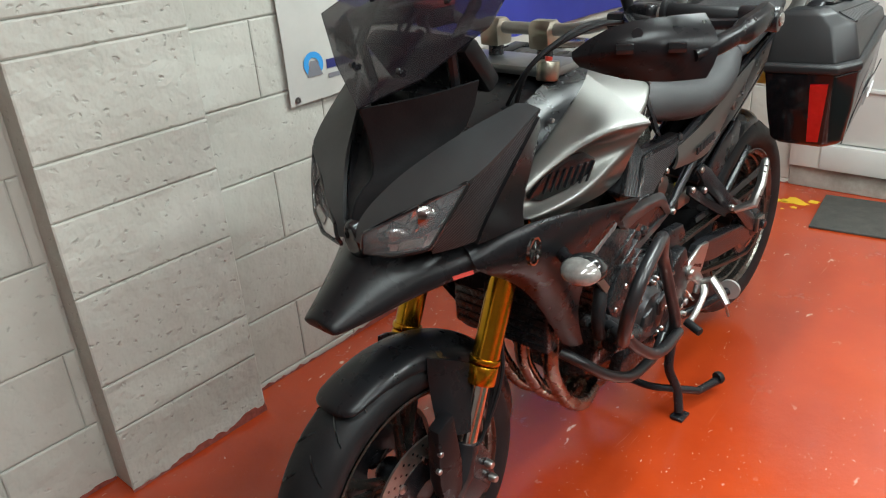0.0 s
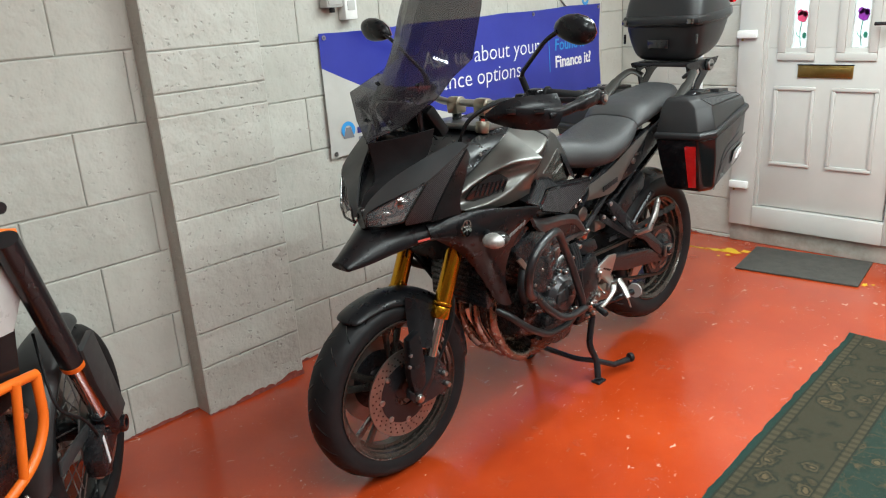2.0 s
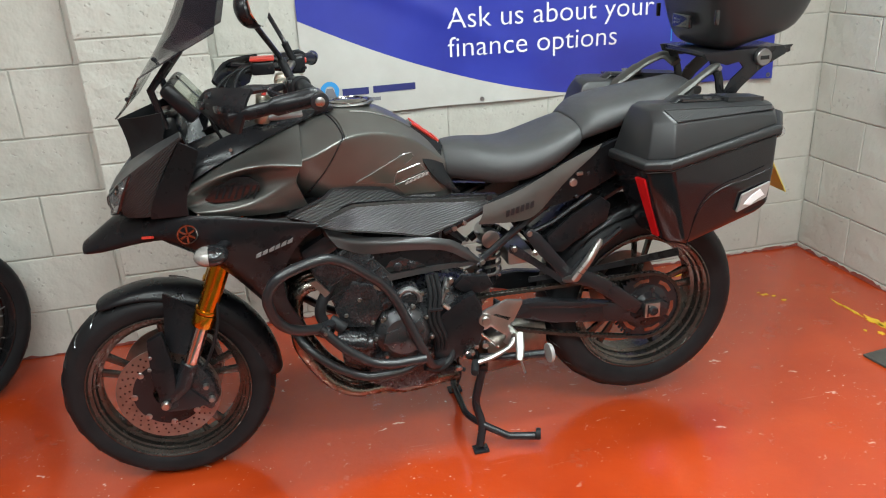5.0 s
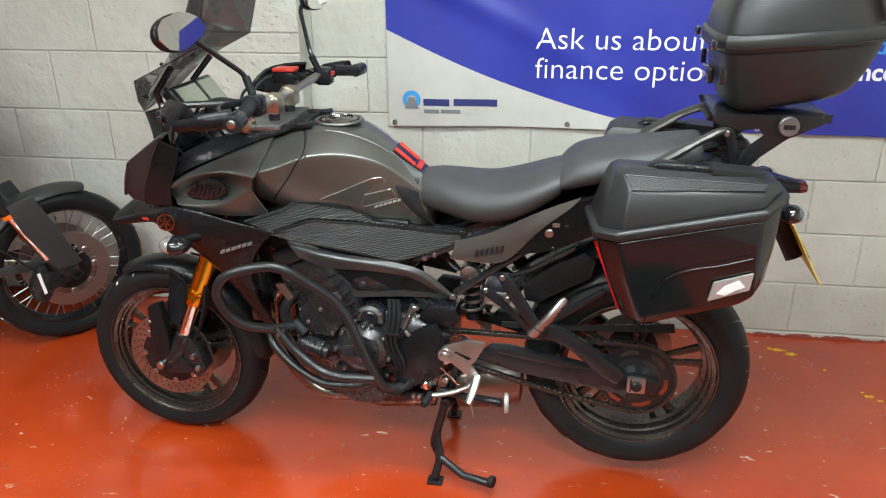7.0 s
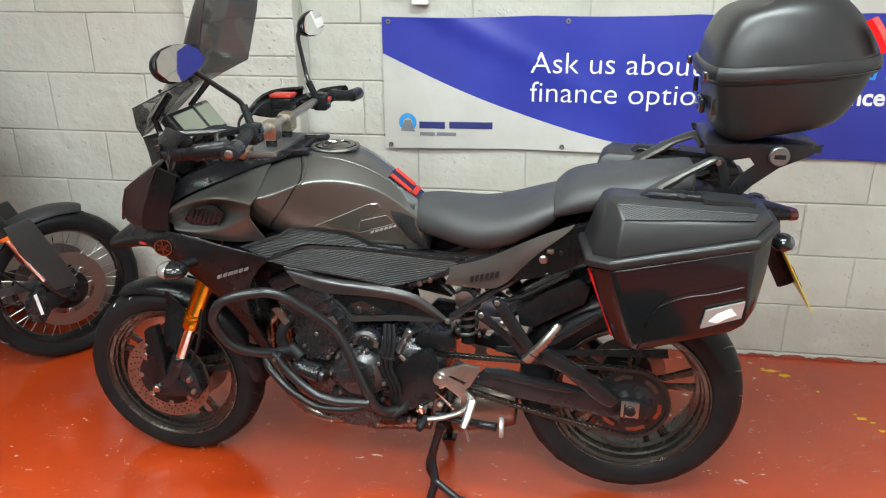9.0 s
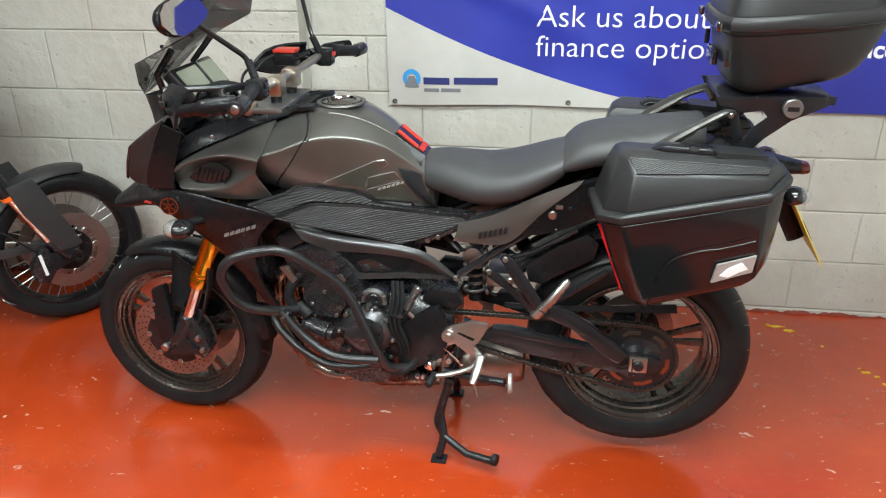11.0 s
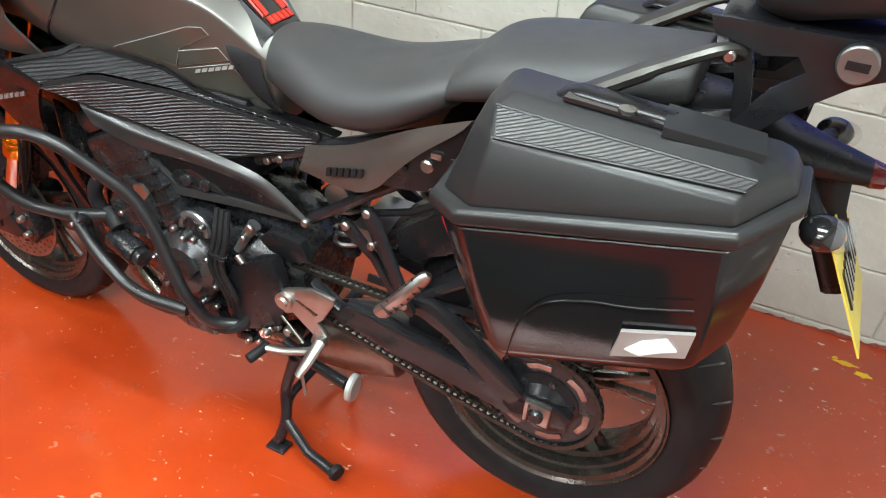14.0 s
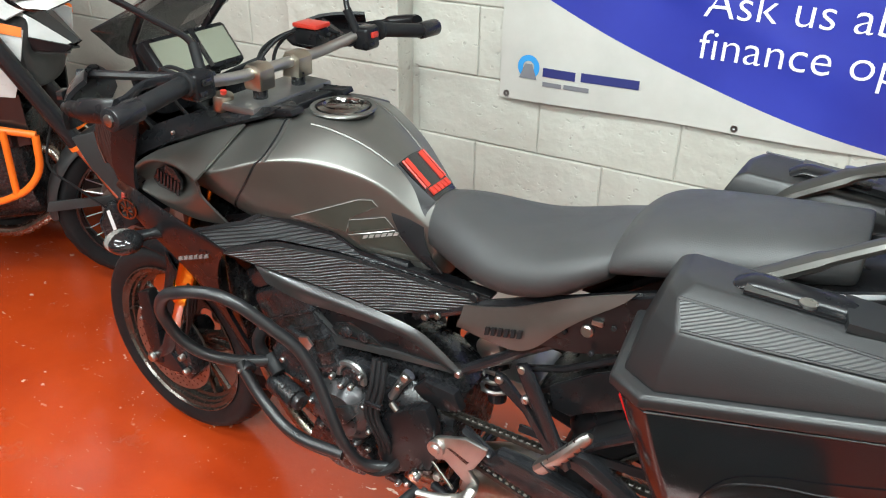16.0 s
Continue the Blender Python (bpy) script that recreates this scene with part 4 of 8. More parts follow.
pillion = part("pillion_seat", cage(hold([
    [(0.708, 0, 1.024), (0.708, 0.090, 1.018), (0.708, 0.135, 0.992), (0.712, 0.128, 0.958), (0.715, 0, 0.945)],
    [(0.735, 0, 1.054), (0.735, 0.098, 1.050), (0.735, 0.148, 1.012), (0.735, 0.138, 0.966), (0.735, 0, 0.950)],
    [(0.775, 0, 1.071), (0.775, 0.105, 1.067), (0.775, 0.155, 1.030), (0.775, 0.142, 0.975), (0.775, 0, 0.965)],
    [(0.86, 0, 1.084), (0.86, 0.105, 1.080), (0.86, 0.152, 1.045), (0.86, 0.138, 0.995), (0.86, 0, 0.985)],
    [(0.98, 0, 1.099), (0.98, 0.095, 1.095), (0.98, 0.132, 1.060), (0.98, 0.120, 1.020), (0.98, 0, 1.010)],
    [(1.075, 0, 1.112), (1.075, 0.080, 1.108), (1.075, 0.108, 1.080), (1.075, 0.098, 1.035), (1.075, 0, 1.030)],
]), 3), "vinyl", bike, "black vinyl pillion seat")


def both(name, rows, material, label="", thick=0.006, levels=2, parent=None):
    return [part(name, sheet(rows, thick, levels, s), material, parent or bike, label) for s in (1, -1)]


# nose: brow and side panels round two swept headlights
nose = part("nose_cowl", cage(hold([
    [(-0.612, 0, 0.930), (-0.612, 0.012, 0.925), (-0.612, 0.018, 0.900), (-0.600, 0.022, 0.860), (-0.600, 0, 0.855)],
    [(-0.570, 0, 0.945), (-0.565, 0.030, 0.940), (-0.555, 0.050, 0.910), (-0.545, 0.055, 0.865), (-0.545, 0, 0.855)],
    [(-0.490, 0, 0.975), (-0.480, 0.060, 0.970), (-0.47, 0.100, 0.930), (-0.47, 0.120, 0.865), (-0.47, 0, 0.855)],
    [(-0.40, 0, 1.015), (-0.40, 0.080, 1.010), (-0.40, 0.140, 0.940), (-0.40, 0.150, 0.880), (-0.40, 0, 0.870)],
]), 2), "gloss_black", bike, "black nose between the headlights")
BROW = [
    [(-0.610, 0.010, 0.900), (-0.600, 0.022, 0.938), (-0.574, 0.044, 0.975), (-0.530, 0.080, 1.018), (-0.450, 0.134, 1.068), (-0.378, 0.192, 1.108)],
    [(-0.611, 0.022, 0.898), (-0.604, 0.034, 0.930), (-0.582, 0.064, 0.962), (-0.543, 0.104, 0.998), (-0.478, 0.166, 1.046), (-0.376, 0.216, 1.110)],
    [(-0.611, 0.032, 0.896), (-0.606, 0.042, 0.922), (-0.588, 0.080, 0.948), (-0.557, 0.124, 0.974), (-0.506, 0.202, 1.018), (-0.374, 0.238, 1.104)]]
both("headlight_brow", [spline(r, 4) for r in BROW], "grey_body", "satin dark grey brow above the headlight", 0.008, 0)
both("brow_inner", [[(-0.600, 0.016, 0.930), (-0.524, 0.076, 1.014), (-0.445, 0.130, 1.064), (-0.374, 0.190, 1.104)], [(-0.560, 0.010, 0.930), (-0.480, 0.050, 0.985), (-0.410, 0.090, 1.010), (-0.350, 0.150, 1.020)]], "plastic", "", 0.006, 1)
both("cowl_side", [[(-0.506, 0.202, 1.014), (-0.440, 0.224, 1.060), (-0.373, 0.239, 1.102)], [(-0.535, 0.178, 0.957), (-0.480, 0.203, 0.990), (-0.424, 0.219, 1.026)], [(-0.563, 0.153, 0.904), (-0.518, 0.175, 0.915), (-0.472, 0.194, 0.938)], [(-0.550, 0.140, 0.884), (-0.515, 0.162, 0.886), (-0.478, 0.180, 0.892)]], "ribs_fine", "carbon-look cowl side", 0.008, 1)
both("inner_panel", [[(-0.372, 0.160, 1.030), (-0.290, 0.130, 1.070), (-0.200, 0.120, 1.094), (-0.110, 0.110, 1.112), (-0.030, 0.092, 1.122)], [(-0.394, 0.192, 0.994), (-0.322, 0.180, 1.034), (-0.216, 0.158, 1.068), (-0.135, 0.146, 1.097), (-0.030, 0.104, 1.120)], [(-0.414, 0.196, 0.948), (-0.334, 0.192, 1.001), (-0.220, 0.179, 1.047), (-0.136, 0.170, 1.083), (-0.055, 0.130, 1.107)]], "plastic", "black inner fairing panel", 0.006)
both("cowl_filler", [[(-0.378, 0.232, 1.092), (-0.340, 0.205, 1.062)], [(-0.428, 0.214, 1.015), (-0.362, 0.202, 0.995)], [(-0.476, 0.190, 0.930), (-0.390, 0.200, 0.935)], [(-0.482, 0.176, 0.888), (-0.385, 0.203, 0.895)]], "plastic", "", 0.008, 1)
for s in (-1, 1):
    for x, y, z in ((-0.262, 0.184, 1.048), (-0.372, 0.202, 0.995), (-0.395, 0.204, 1.030), (-0.368, 0.198, 0.960)):
        part("screw", bolt((x, s * y, z), 0.0045, 0.003, s), "steel", nose)


def headlight(s):
    rows = [[(-0.608, 0.038, 0.918), (-0.563, 0.118, 0.965), (-0.510, 0.197, 1.012)], [(-0.612, 0.034, 0.898), (-0.588, 0.108, 0.926), (-0.540, 0.176, 0.958)], [(-0.606, 0.028, 0.878), (-0.597, 0.092, 0.884), (-0.566, 0.150, 0.902)]]
    back = [[(x + 0.055, y * 0.95, z) for x, y, z in r] for r in rows]
    lamp = part("headlight", sheet(back, 0.006, 2, s), "satin_black", bike, "clear faceted headlight in a black surround")
    part("lens", sheet([[(x - 0.004, y, z) for x, y, z in r] for r in rows], 0.003, 3, s), "clear", lamp, "clear plastic lens")
    part("bezel", sweep(rounded([rows[0][0], rows[0][1], rows[0][2], rows[1][2], rows[2][2], rows[2][1], rows[2][0], rows[1][0], rows[0][0]], 0.01) if s > 0 else rounded([(x, -y, z) for x, y, z in (rows[0][0], rows[0][1], rows[0][2], rows[1][2], rows[2][2], rows[2][1], rows[2][0], rows[1][0], rows[0][0])], 0.01), 0.004, 8), "gloss_black", lamp)
    for cx, cy, cz, r in ((-0.540, 0.130, 0.950, 0.028), (-0.564, 0.078, 0.912, 0.020)):
        bowl = turned([(r, -0.012), (r * 0.9, 0.002), (r * 0.62, 0.014), (0.008, 0.020), (0.0, 0.020)], 20)
        part("reflector", moved(bowl, Matrix.Translation((cx, s * cy, cz)) @ Matrix.Rotation(radians(s * 62 - 90 if s > 0 else 90 - 62), 4, "Z") @ Matrix.Rotation(radians(180 if s < 0 else 0), 4, "Z")), "dark_chrome", lamp)
    # white and silver facets put the reflector's bright reflections into colour
    for a in range(8):
        for c in range(3):
            def at(u, v):
                e = Vector(rows[0][0]).lerp(Vector(rows[0][2]), u).lerp(Vector(rows[2][0]).lerp(Vector(rows[2][2]), u), v)
                bulge = 4 * u * (1 - u)
                return Vector((e.x + 0.034 - 0.016 * bulge + (0.010 if (a + c) % 2 else 0.0), s * e.y * 0.97, e.z - 0.012 * bulge * v))
            u0, u1, v0, v1 = (a + 0.08) / 8, (a + 0.92) / 8, (c + 0.10) / 3, (c + 0.90) / 3
            q = [at(u0, v0), at(u1, v0) + Vector((0.008, 0, 0)), at(u1, v1) + Vector((0.004, 0, 0)), at(u0, v1)]
            part("facet", slab(q, 0.003), ("white_body", "chrome", "sticker", "white_body", "lens_grey")[(2 * a + 3 * c) % 5], lamp)
    part("inner_trim", sweep(spline([(-0.580, s * 0.045, 0.898), (-0.572, s * 0.092, 0.906), (-0.548, s * 0.140, 0.932), (-0.515, s * 0.178, 0.985)], 5), 0.006, 6), "satin_black", lamp)
    part("position_lamp", slab([(-0.588, s * 0.098, 0.894), (-0.570, s * 0.138, 0.906), (-0.562, s * 0.138, 0.918), (-0.580, s * 0.096, 0.906)], 0.004), "alloy", lamp)


for s in (-1, 1):
    headlight(s)

beak = part("beak", cage(hold([
    [(-0.708, 0, 0.785), (-0.708, 0.020, 0.782), (-0.706, 0.045, 0.768), (-0.700, 0.040, 0.757), (-0.700, 0, 0.757)],
    [(-0.66, 0, 0.825), (-0.655, 0.035, 0.812), (-0.645, 0.075, 0.785), (-0.64, 0.065, 0.760), (-0.64, 0, 0.768)],
    [(-0.61, 0, 0.868), (-0.59, 0.055, 0.850), (-0.565, 0.115, 0.815), (-0.56, 0.105, 0.785), (-0.56, 0, 0.795)],
    [(-0.55, 0, 0.882), (-0.52, 0.090, 0.875), (-0.480, 0.175, 0.848), (-0.47, 0.165, 0.805), (-0.48, 0, 0.815)],
    [(-0.47, 0, 0.880), (-0.43, 0.140, 0.885), (-0.395, 0.215, 0.872), (-0.385, 0.205, 0.800), (-0.40, 0, 0.820)],
]), 2), "plastic", bike, "satin black beak below the headlights")
for s in (-1, 1):
    part("marker", slab([(-0.520, s * 0.153, 0.832), (-0.490, s * 0.174, 0.838), (-0.490, s * 0.177, 0.832), (-0.520, s * 0.156, 0.826)], 0.006), "red_print", beak)

# side fairings
fair = both("side_fairing", [
    [(-0.480, 0.150, 0.872), (-0.405, 0.208, 0.896), (-0.311, 0.235, 0.895), (-0.216, 0.246, 0.877), (-0.064, 0.258, 0.851)],
    [(-0.482, 0.165, 0.862), (-0.405, 0.220, 0.888), (-0.311, 0.243, 0.888), (-0.214, 0.252, 0.870), (-0.066, 0.261, 0.845)],
    [(-0.490, 0.180, 0.838), (-0.405, 0.232, 0.835), (-0.315, 0.240, 0.824), (-0.220, 0.246, 0.818), (-0.108, 0.240, 0.810)],
    [(-0.440, 0.178, 0.806), (-0.370, 0.212, 0.785), (-0.290, 0.222, 0.766), (-0.220, 0.222, 0.756), (-0.158, 0.212, 0.742)],
    [(-0.345, 0.168, 0.745), (-0.300, 0.186, 0.715), (-0.250, 0.194, 0.685), (-0.210, 0.196, 0.675), (-0.178, 0.194, 0.668)],
    [(-0.255, 0.158, 0.632), (-0.230, 0.168, 0.612), (-0.205, 0.174, 0.600), (-0.185, 0.178, 0.595), (-0.172, 0.180, 0.600)],
    [(-0.185, 0.150, 0.525), (-0.170, 0.158, 0.512), (-0.150, 0.162, 0.502), (-0.135, 0.166, 0.500), (-0.124, 0.166, 0.502)]], "plastic", "dark side fairing with a round badge", 0.010, 2)
for f, s in zip(fair, (1, -1)):
    ring = part("badge", moved(turned([(0.022, -0.003), (0.022, 0.003), (0.026, 0.003), (0.026, -0.003), (0.022, -0.003)], 28), Matrix.Translation((-0.395, s * 0.236, 0.853)) @ Matrix.Rotation(radians(-s * 12), 4, "Z")), "dark_chrome", f, "round silver badge")
    for k in range(6):
        a = radians(60 * k + 30)
        part("badge_arm", slab([(-0.395 + r * math.cos(a + d), s * 0.2385, 0.853 + r * math.sin(a + d)) for r, d in ((0.003, -1.0), (0.021, -0.12), (0.021, 0.12), (0.003, 1.0))], 0.003), "dark_chrome", ring)
    for k, (x0, w) in enumerate(((-0.235, 0.014), (-0.217, 0.013), (-0.200, 0.014), (-0.183, 0.012), (-0.167, 0.013), (-0.150, 0.013))):
        z = 0.770 + 0.35 * (x0 + 0.235)
        part("decal", slab([(x0, s * 0.246, z), (x0 + w, s * 0.246, z + 0.35 * w), (x0 + w + 0.003, s * 0.247, z + 0.35 * w + 0.012), (x0 + 0.003, s * 0.247, z + 0.010)], 0.003), "dim_print", f)
    # indicator on a short stalk
    stalk = part("indicator", sweep([(-0.30, s * 0.225, 0.815), (-0.322, s * 0.255, 0.814), (-0.330, s * 0.275, 0.813)], [0.014, 0.012, 0.017], 12), "plastic", bike, "black stalk indicator with clear lens")
    shell = bmesh.new()
    bmesh.ops.create_uvsphere(shell, u_segments=20, v_segments=12, radius=1.0)
    part("indicator_shell", moved(shell, Matrix.Translation((-0.332, s * 0.302, 0.813)) @ Matrix.Diagonal((0.038, 0.040, 0.026, 1))), "gloss_black", stalk)
    lens = bmesh.new()
    bmesh.ops.create_uvsphere(lens, u_segments=20, v_segments=12, radius=1.0)
    part("indicator_lens", moved(lens, Matrix.Translation((-0.346, s * 0.302, 0.813)) @ Matrix.Diagonal((0.036, 0.039, 0.025, 1))), "lens_grey", stalk)
    bulb = bmesh.new()
    bmesh.ops.create_uvsphere(bulb, u_segments=10, v_segments=8, radius=0.010)
    part("bulb", moved(bulb, Matrix.Translation((-0.372, s * 0.302, 0.813))), "amber", stalk)

def ruled(name, top, low, material, label="", thick=0.006, parent=None, steps=1):
    """A crisp moulded panel between two broken lines of equal count, on both sides of the machine."""
    rows = [[tuple(Vector(a).lerp(Vector(b), k / steps)) for a, b in zip(top, low)] for k in range(steps + 1)]
    return [part(name, sheet(rows, thick, 0, s), material, parent or bike, label, 14) for s in (1, -1)]


RIDGE = [(-0.072, 0.256, 0.849), (0.014, 0.220, 0.873), (0.036, 0.208, 0.874), (0.150, 0.148, 0.851), (0.242, 0.122, 0.837), (0.353, 0.106, 0.823), (0.469, 0.087, 0.813)]
ruled("carbon_trim", [(-0.141, 0.262, 0.879), (-0.045, 0.218, 0.905), (-0.012, 0.192, 0.923), (0.128, 0.136, 0.888), (0.182, 0.124, 0.853), (0.240, 0.112, 0.841), (0.469, 0.085, 0.818)],
      [(-0.072, 0.257, 0.852), (0.010, 0.214, 0.877), (0.034, 0.202, 0.879), (0.146, 0.146, 0.857), (0.200, 0.128, 0.845), (0.262, 0.113, 0.838), (0.469, 0.088, 0.816)], "ribs", "ribbed carbon-look trim strip")
ruled("panel_edge", [(x, y + 0.001, z + 0.003) for x, y, z in RIDGE], [(x, y + 0.004, z - 0.007) for x, y, z in RIDGE], "gloss_black")
ruled("trim_edge", [(-0.143, 0.266, 0.884), (-0.045, 0.221, 0.910), (-0.012, 0.194, 0.929), (0.128, 0.138, 0.894), (0.182, 0.126, 0.859), (0.240, 0.113, 0.846), (0.469, 0.086, 0.821)],
      [(-0.139, 0.267, 0.878), (-0.041, 0.222, 0.903), (-0.010, 0.197, 0.921), (0.126, 0.140, 0.886), (0.180, 0.127, 0.851), (0.240, 0.115, 0.839), (0.469, 0.087, 0.816)], "plastic")
ruled("carbon_panel", [(x, y - 0.001, z - 0.006) for x, y, z in RIDGE],
      [(-0.056, 0.248, 0.840), (-0.020, 0.222, 0.818), (0.070, 0.182, 0.788), (0.160, 0.150, 0.760), (0.244, 0.122, 0.730), (0.320, 0.108, 0.752), (0.470, 0.084, 0.802)], "ribs", "ribbed carbon-look lower panel")
ruled("panel_skirt", [(-0.056, 0.248, 0.840), (-0.020, 0.222, 0.818), (0.070, 0.182, 0.788), (0.160, 0.150, 0.760), (0.244, 0.122, 0.730), (0.320, 0.108, 0.752), (0.470, 0.084, 0.802)],
      [(-0.052, 0.215, 0.826), (-0.016, 0.195, 0.806), (0.070, 0.160, 0.778), (0.160, 0.130, 0.750), (0.244, 0.105, 0.722), (0.320, 0.092, 0.742), (0.470, 0.070, 0.796)], "gloss_black")
ruled("trim_shelf", [(-0.130, 0.250, 0.876), (-0.045, 0.216, 0.903), (-0.012, 0.190, 0.921), (0.128, 0.134, 0.886), (0.182, 0.122, 0.850), (0.240, 0.110, 0.838), (0.469, 0.082, 0.816)], [(-0.130, 0.180, 0.885), (-0.045, 0.160, 0.905), (-0.012, 0.150, 0.912), (0.128, 0.100, 0.880), (0.182, 0.085, 0.850), (0.240, 0.070, 0.838), (0.469, 0.050, 0.816)], "plastic")
for s in (-1, 1):
    part("screw", bolt((0.440, s * 0.094, 0.816), 0.011, 0.006, s), "satin_black", seat)

# frame
SPAR_T = [(-0.050, 0.186, 0.812), (0.015, 0.168, 0.777), (0.076, 0.152, 0.755), (0.173, 0.138, 0.742), (0.306, 0.120, 0.716), (0.350, 0.108, 0.686), (0.410, 0.092, 0.622)]
SPAR_M = [(-0.046, 0.204, 0.798), (0.020, 0.184, 0.762), (0.076, 0.168, 0.741), (0.173, 0.152, 0.729), (0.298, 0.134, 0.704), (0.343, 0.120, 0.676), (0.406, 0.102, 0.618)]
SPAR_L = [(-0.019, 0.200, 0.756), (0.037, 0.176, 0.719), (0.073, 0.160, 0.706), (0.172, 0.144, 0.703), (0.286, 0.126, 0.685), (0.326, 0.114, 0.660), (0.391, 0.096, 0.610)]
both("frame_spar", [SPAR_T, SPAR_M, [tuple(Vector(a).lerp(Vector(b), 0.4)) for a, b in zip(SPAR_M, SPAR_L)], SPAR_L], "frame_metal", "dark grey cast frame spar", 0.012, 2)
both("frame_strut", [[(0.020, 0.172, 0.735), (0.062, 0.166, 0.712)], [(0.058, 0.160, 0.678), (0.100, 0.156, 0.668)], [(0.098, 0.148, 0.632), (0.128, 0.146, 0.632)]], "frame_metal", "", 0.012, 2)
ruled("frame_web", [(0.035, 0.150, 0.722), (0.10, 0.146, 0.708), (0.180, 0.136, 0.704), (0.290, 0.120, 0.686), (0.330, 0.110, 0.662), (0.395, 0.094, 0.616)],
      [(0.095, 0.140, 0.632), (0.115, 0.138, 0.628), (0.190, 0.130, 0.630), (0.270, 0.118, 0.630), (0.330, 0.106, 0.626), (0.395, 0.092, 0.610)], "plastic", "black frame infill", 0.010)
ruled("frame_edge", [(0.098, 0.150, 0.634), (0.19, 0.138, 0.634), (0.27, 0.126, 0.634), (0.33, 0.112, 0.628), (0.400, 0.096, 0.618)],
      [(0.115, 0.150, 0.614), (0.19, 0.138, 0.616), (0.27, 0.126, 0.618), (0.33, 0.112, 0.614), (0.396, 0.096, 0.608)], "frame_metal", "", 0.012)
for s in (-1, 1):
    part("frame_recess", outline([(0.104, 0.640), (0.126, 0.672), (0.161, 0.681), (0.209, 0.657), (0.237, 0.638)], s * 0.136 - 0.004, s * 0.136 + 0.004, 0.001, lambda x, z: -s * 0.14 * (x - 0.15)), "gloss_black", bike)
    for x, z in ((0.150, 0.652), (0.192, 0.650)):
        part("frame_plug", bolt((x, s * (0.142 - 0.14 * (x - 0.15)), z), 0.0135, 0.005, s), "engine", bike)
    sub = part("subframe", sweep([(0.30, s * 0.090, 0.725), (0.44, s * 0.088, 0.790), (0.78, s * 0.11, 0.935), (1.14, s * 0.11, 1.05)], 0.014, 10), "satin_black", bike, "black tubular subframe")
    part("subframe_stay", sweep([(0.420, s * 0.086, 0.622), (0.555, s * 0.085, 0.725), (0.80, s * 0.10, 0.905)], 0.0125, 10), "satin_black", sub)
    for x, z in ((0.413, 0.617), (0.33, 0.735), (0.36, 0.748)):
        part("frame_bolt", bolt((x, s * 0.100, z), 0.009, 0.008, s), "steel", sub)

both("tail_panel", [[(0.420, 0.100, 0.795), (0.533, 0.118, 0.830), (0.642, 0.132, 0.904), (0.768, 0.145, 0.958)], [(0.418, 0.106, 0.772), (0.530, 0.126, 0.800), (0.640, 0.138, 0.872), (0.750, 0.147, 0.930)], [(0.410, 0.108, 0.752), (0.520, 0.126, 0.770), (0.600, 0.134, 0.818), (0.670, 0.140, 0.868)], [(0.405, 0.102, 0.738), (0.500, 0.118, 0.738), (0.560, 0.124, 0.742), (0.596, 0.126, 0.775)]], "grey_panel", "dark grey side panel below the seat", 0.008)
for s in (-1, 1):
    for k in range(6):
        x, z = 0.482 + 0.0145 * k, 0.760 + 0.0045 * k
        y = s * (0.1255 + 0.0016 * k)
        part("decal", slab([(x, y, z), (x + 0.009, y + s * 0.001, z + 0.003), (x + 0.011, y + s * 0.001, z + 0.021), (x + 0.002, y, z + 0.018)], 0.005), "satin_black", bike)
both("tail_cover", [[(0.640, 0.132, 0.872), (0.768, 0.140, 0.952), (0.95, 0.135, 1.005), (1.13, 0.115, 1.050)], [(0.604, 0.124, 0.815), (0.740, 0.128, 0.870), (0.92, 0.125, 0.930), (1.12, 0.105, 0.990)], [(0.592, 0.116, 0.772), (0.700, 0.116, 0.780), (0.88, 0.112, 0.880), (1.12, 0.085, 0.960)]], "plastic", "black under-seat cover", 0.008)
for s in (-1, 1):
    part("seat_lock", bolt((0.688, s * 0.128, 0.845), 0.0125, 0.006, s), "steel", bike, "silver seat lock barrel")
    part("lock_tab", box(0.696, 0.716, s * 0.132 - 0.004, s * 0.132 + 0.004, 0.866, 0.876, 0.001), "steel", bike)
    for x, z in ((0.645, 0.828), (0.735, 0.868), (0.70, 0.80)):
        part("screw", bolt((x, s * 0.128, z), 0.006, 0.004, s), "satin_black", bike)

# engine
engine = part("crankcase", cage(hold([
    [(-0.03, 0, 0.50), (-0.03, 0.13, 0.50), (-0.03, 0.15, 0.42), (-0.03, 0.12, 0.32), (-0.03, 0, 0.30)],
    [(0.06, 0, 0.58), (0.06, 0.14, 0.57), (0.06, 0.165, 0.45), (0.06, 0.13, 0.27), (0.06, 0, 0.26)],
    [(0.20, 0, 0.60), (0.20, 0.14, 0.59), (0.20, 0.165, 0.45), (0.20, 0.13, 0.26), (0.20, 0, 0.25)],
    [(0.33, 0, 0.57), (0.33, 0.13, 0.56), (0.33, 0.15, 0.45), (0.33, 0.12, 0.29), (0.33, 0, 0.28)],
    [(0.41, 0, 0.53), (0.41, 0.10, 0.52), (0.41, 0.12, 0.45), (0.41, 0.10, 0.34), (0.41, 0, 0.33)]]), 1), "engine", bike, "black three-cylinder engine crankcase")
cyl = part("cylinder_block", moved(box(-0.085, 0.085, -0.17, 0.17, -0.10, 0.14, 0.018), Matrix.Translation((0.035, 0, 0.60)) @ Matrix.Rotation(radians(-28), 4, "Y")), "engine", bike, "black cylinder block leaning forward")
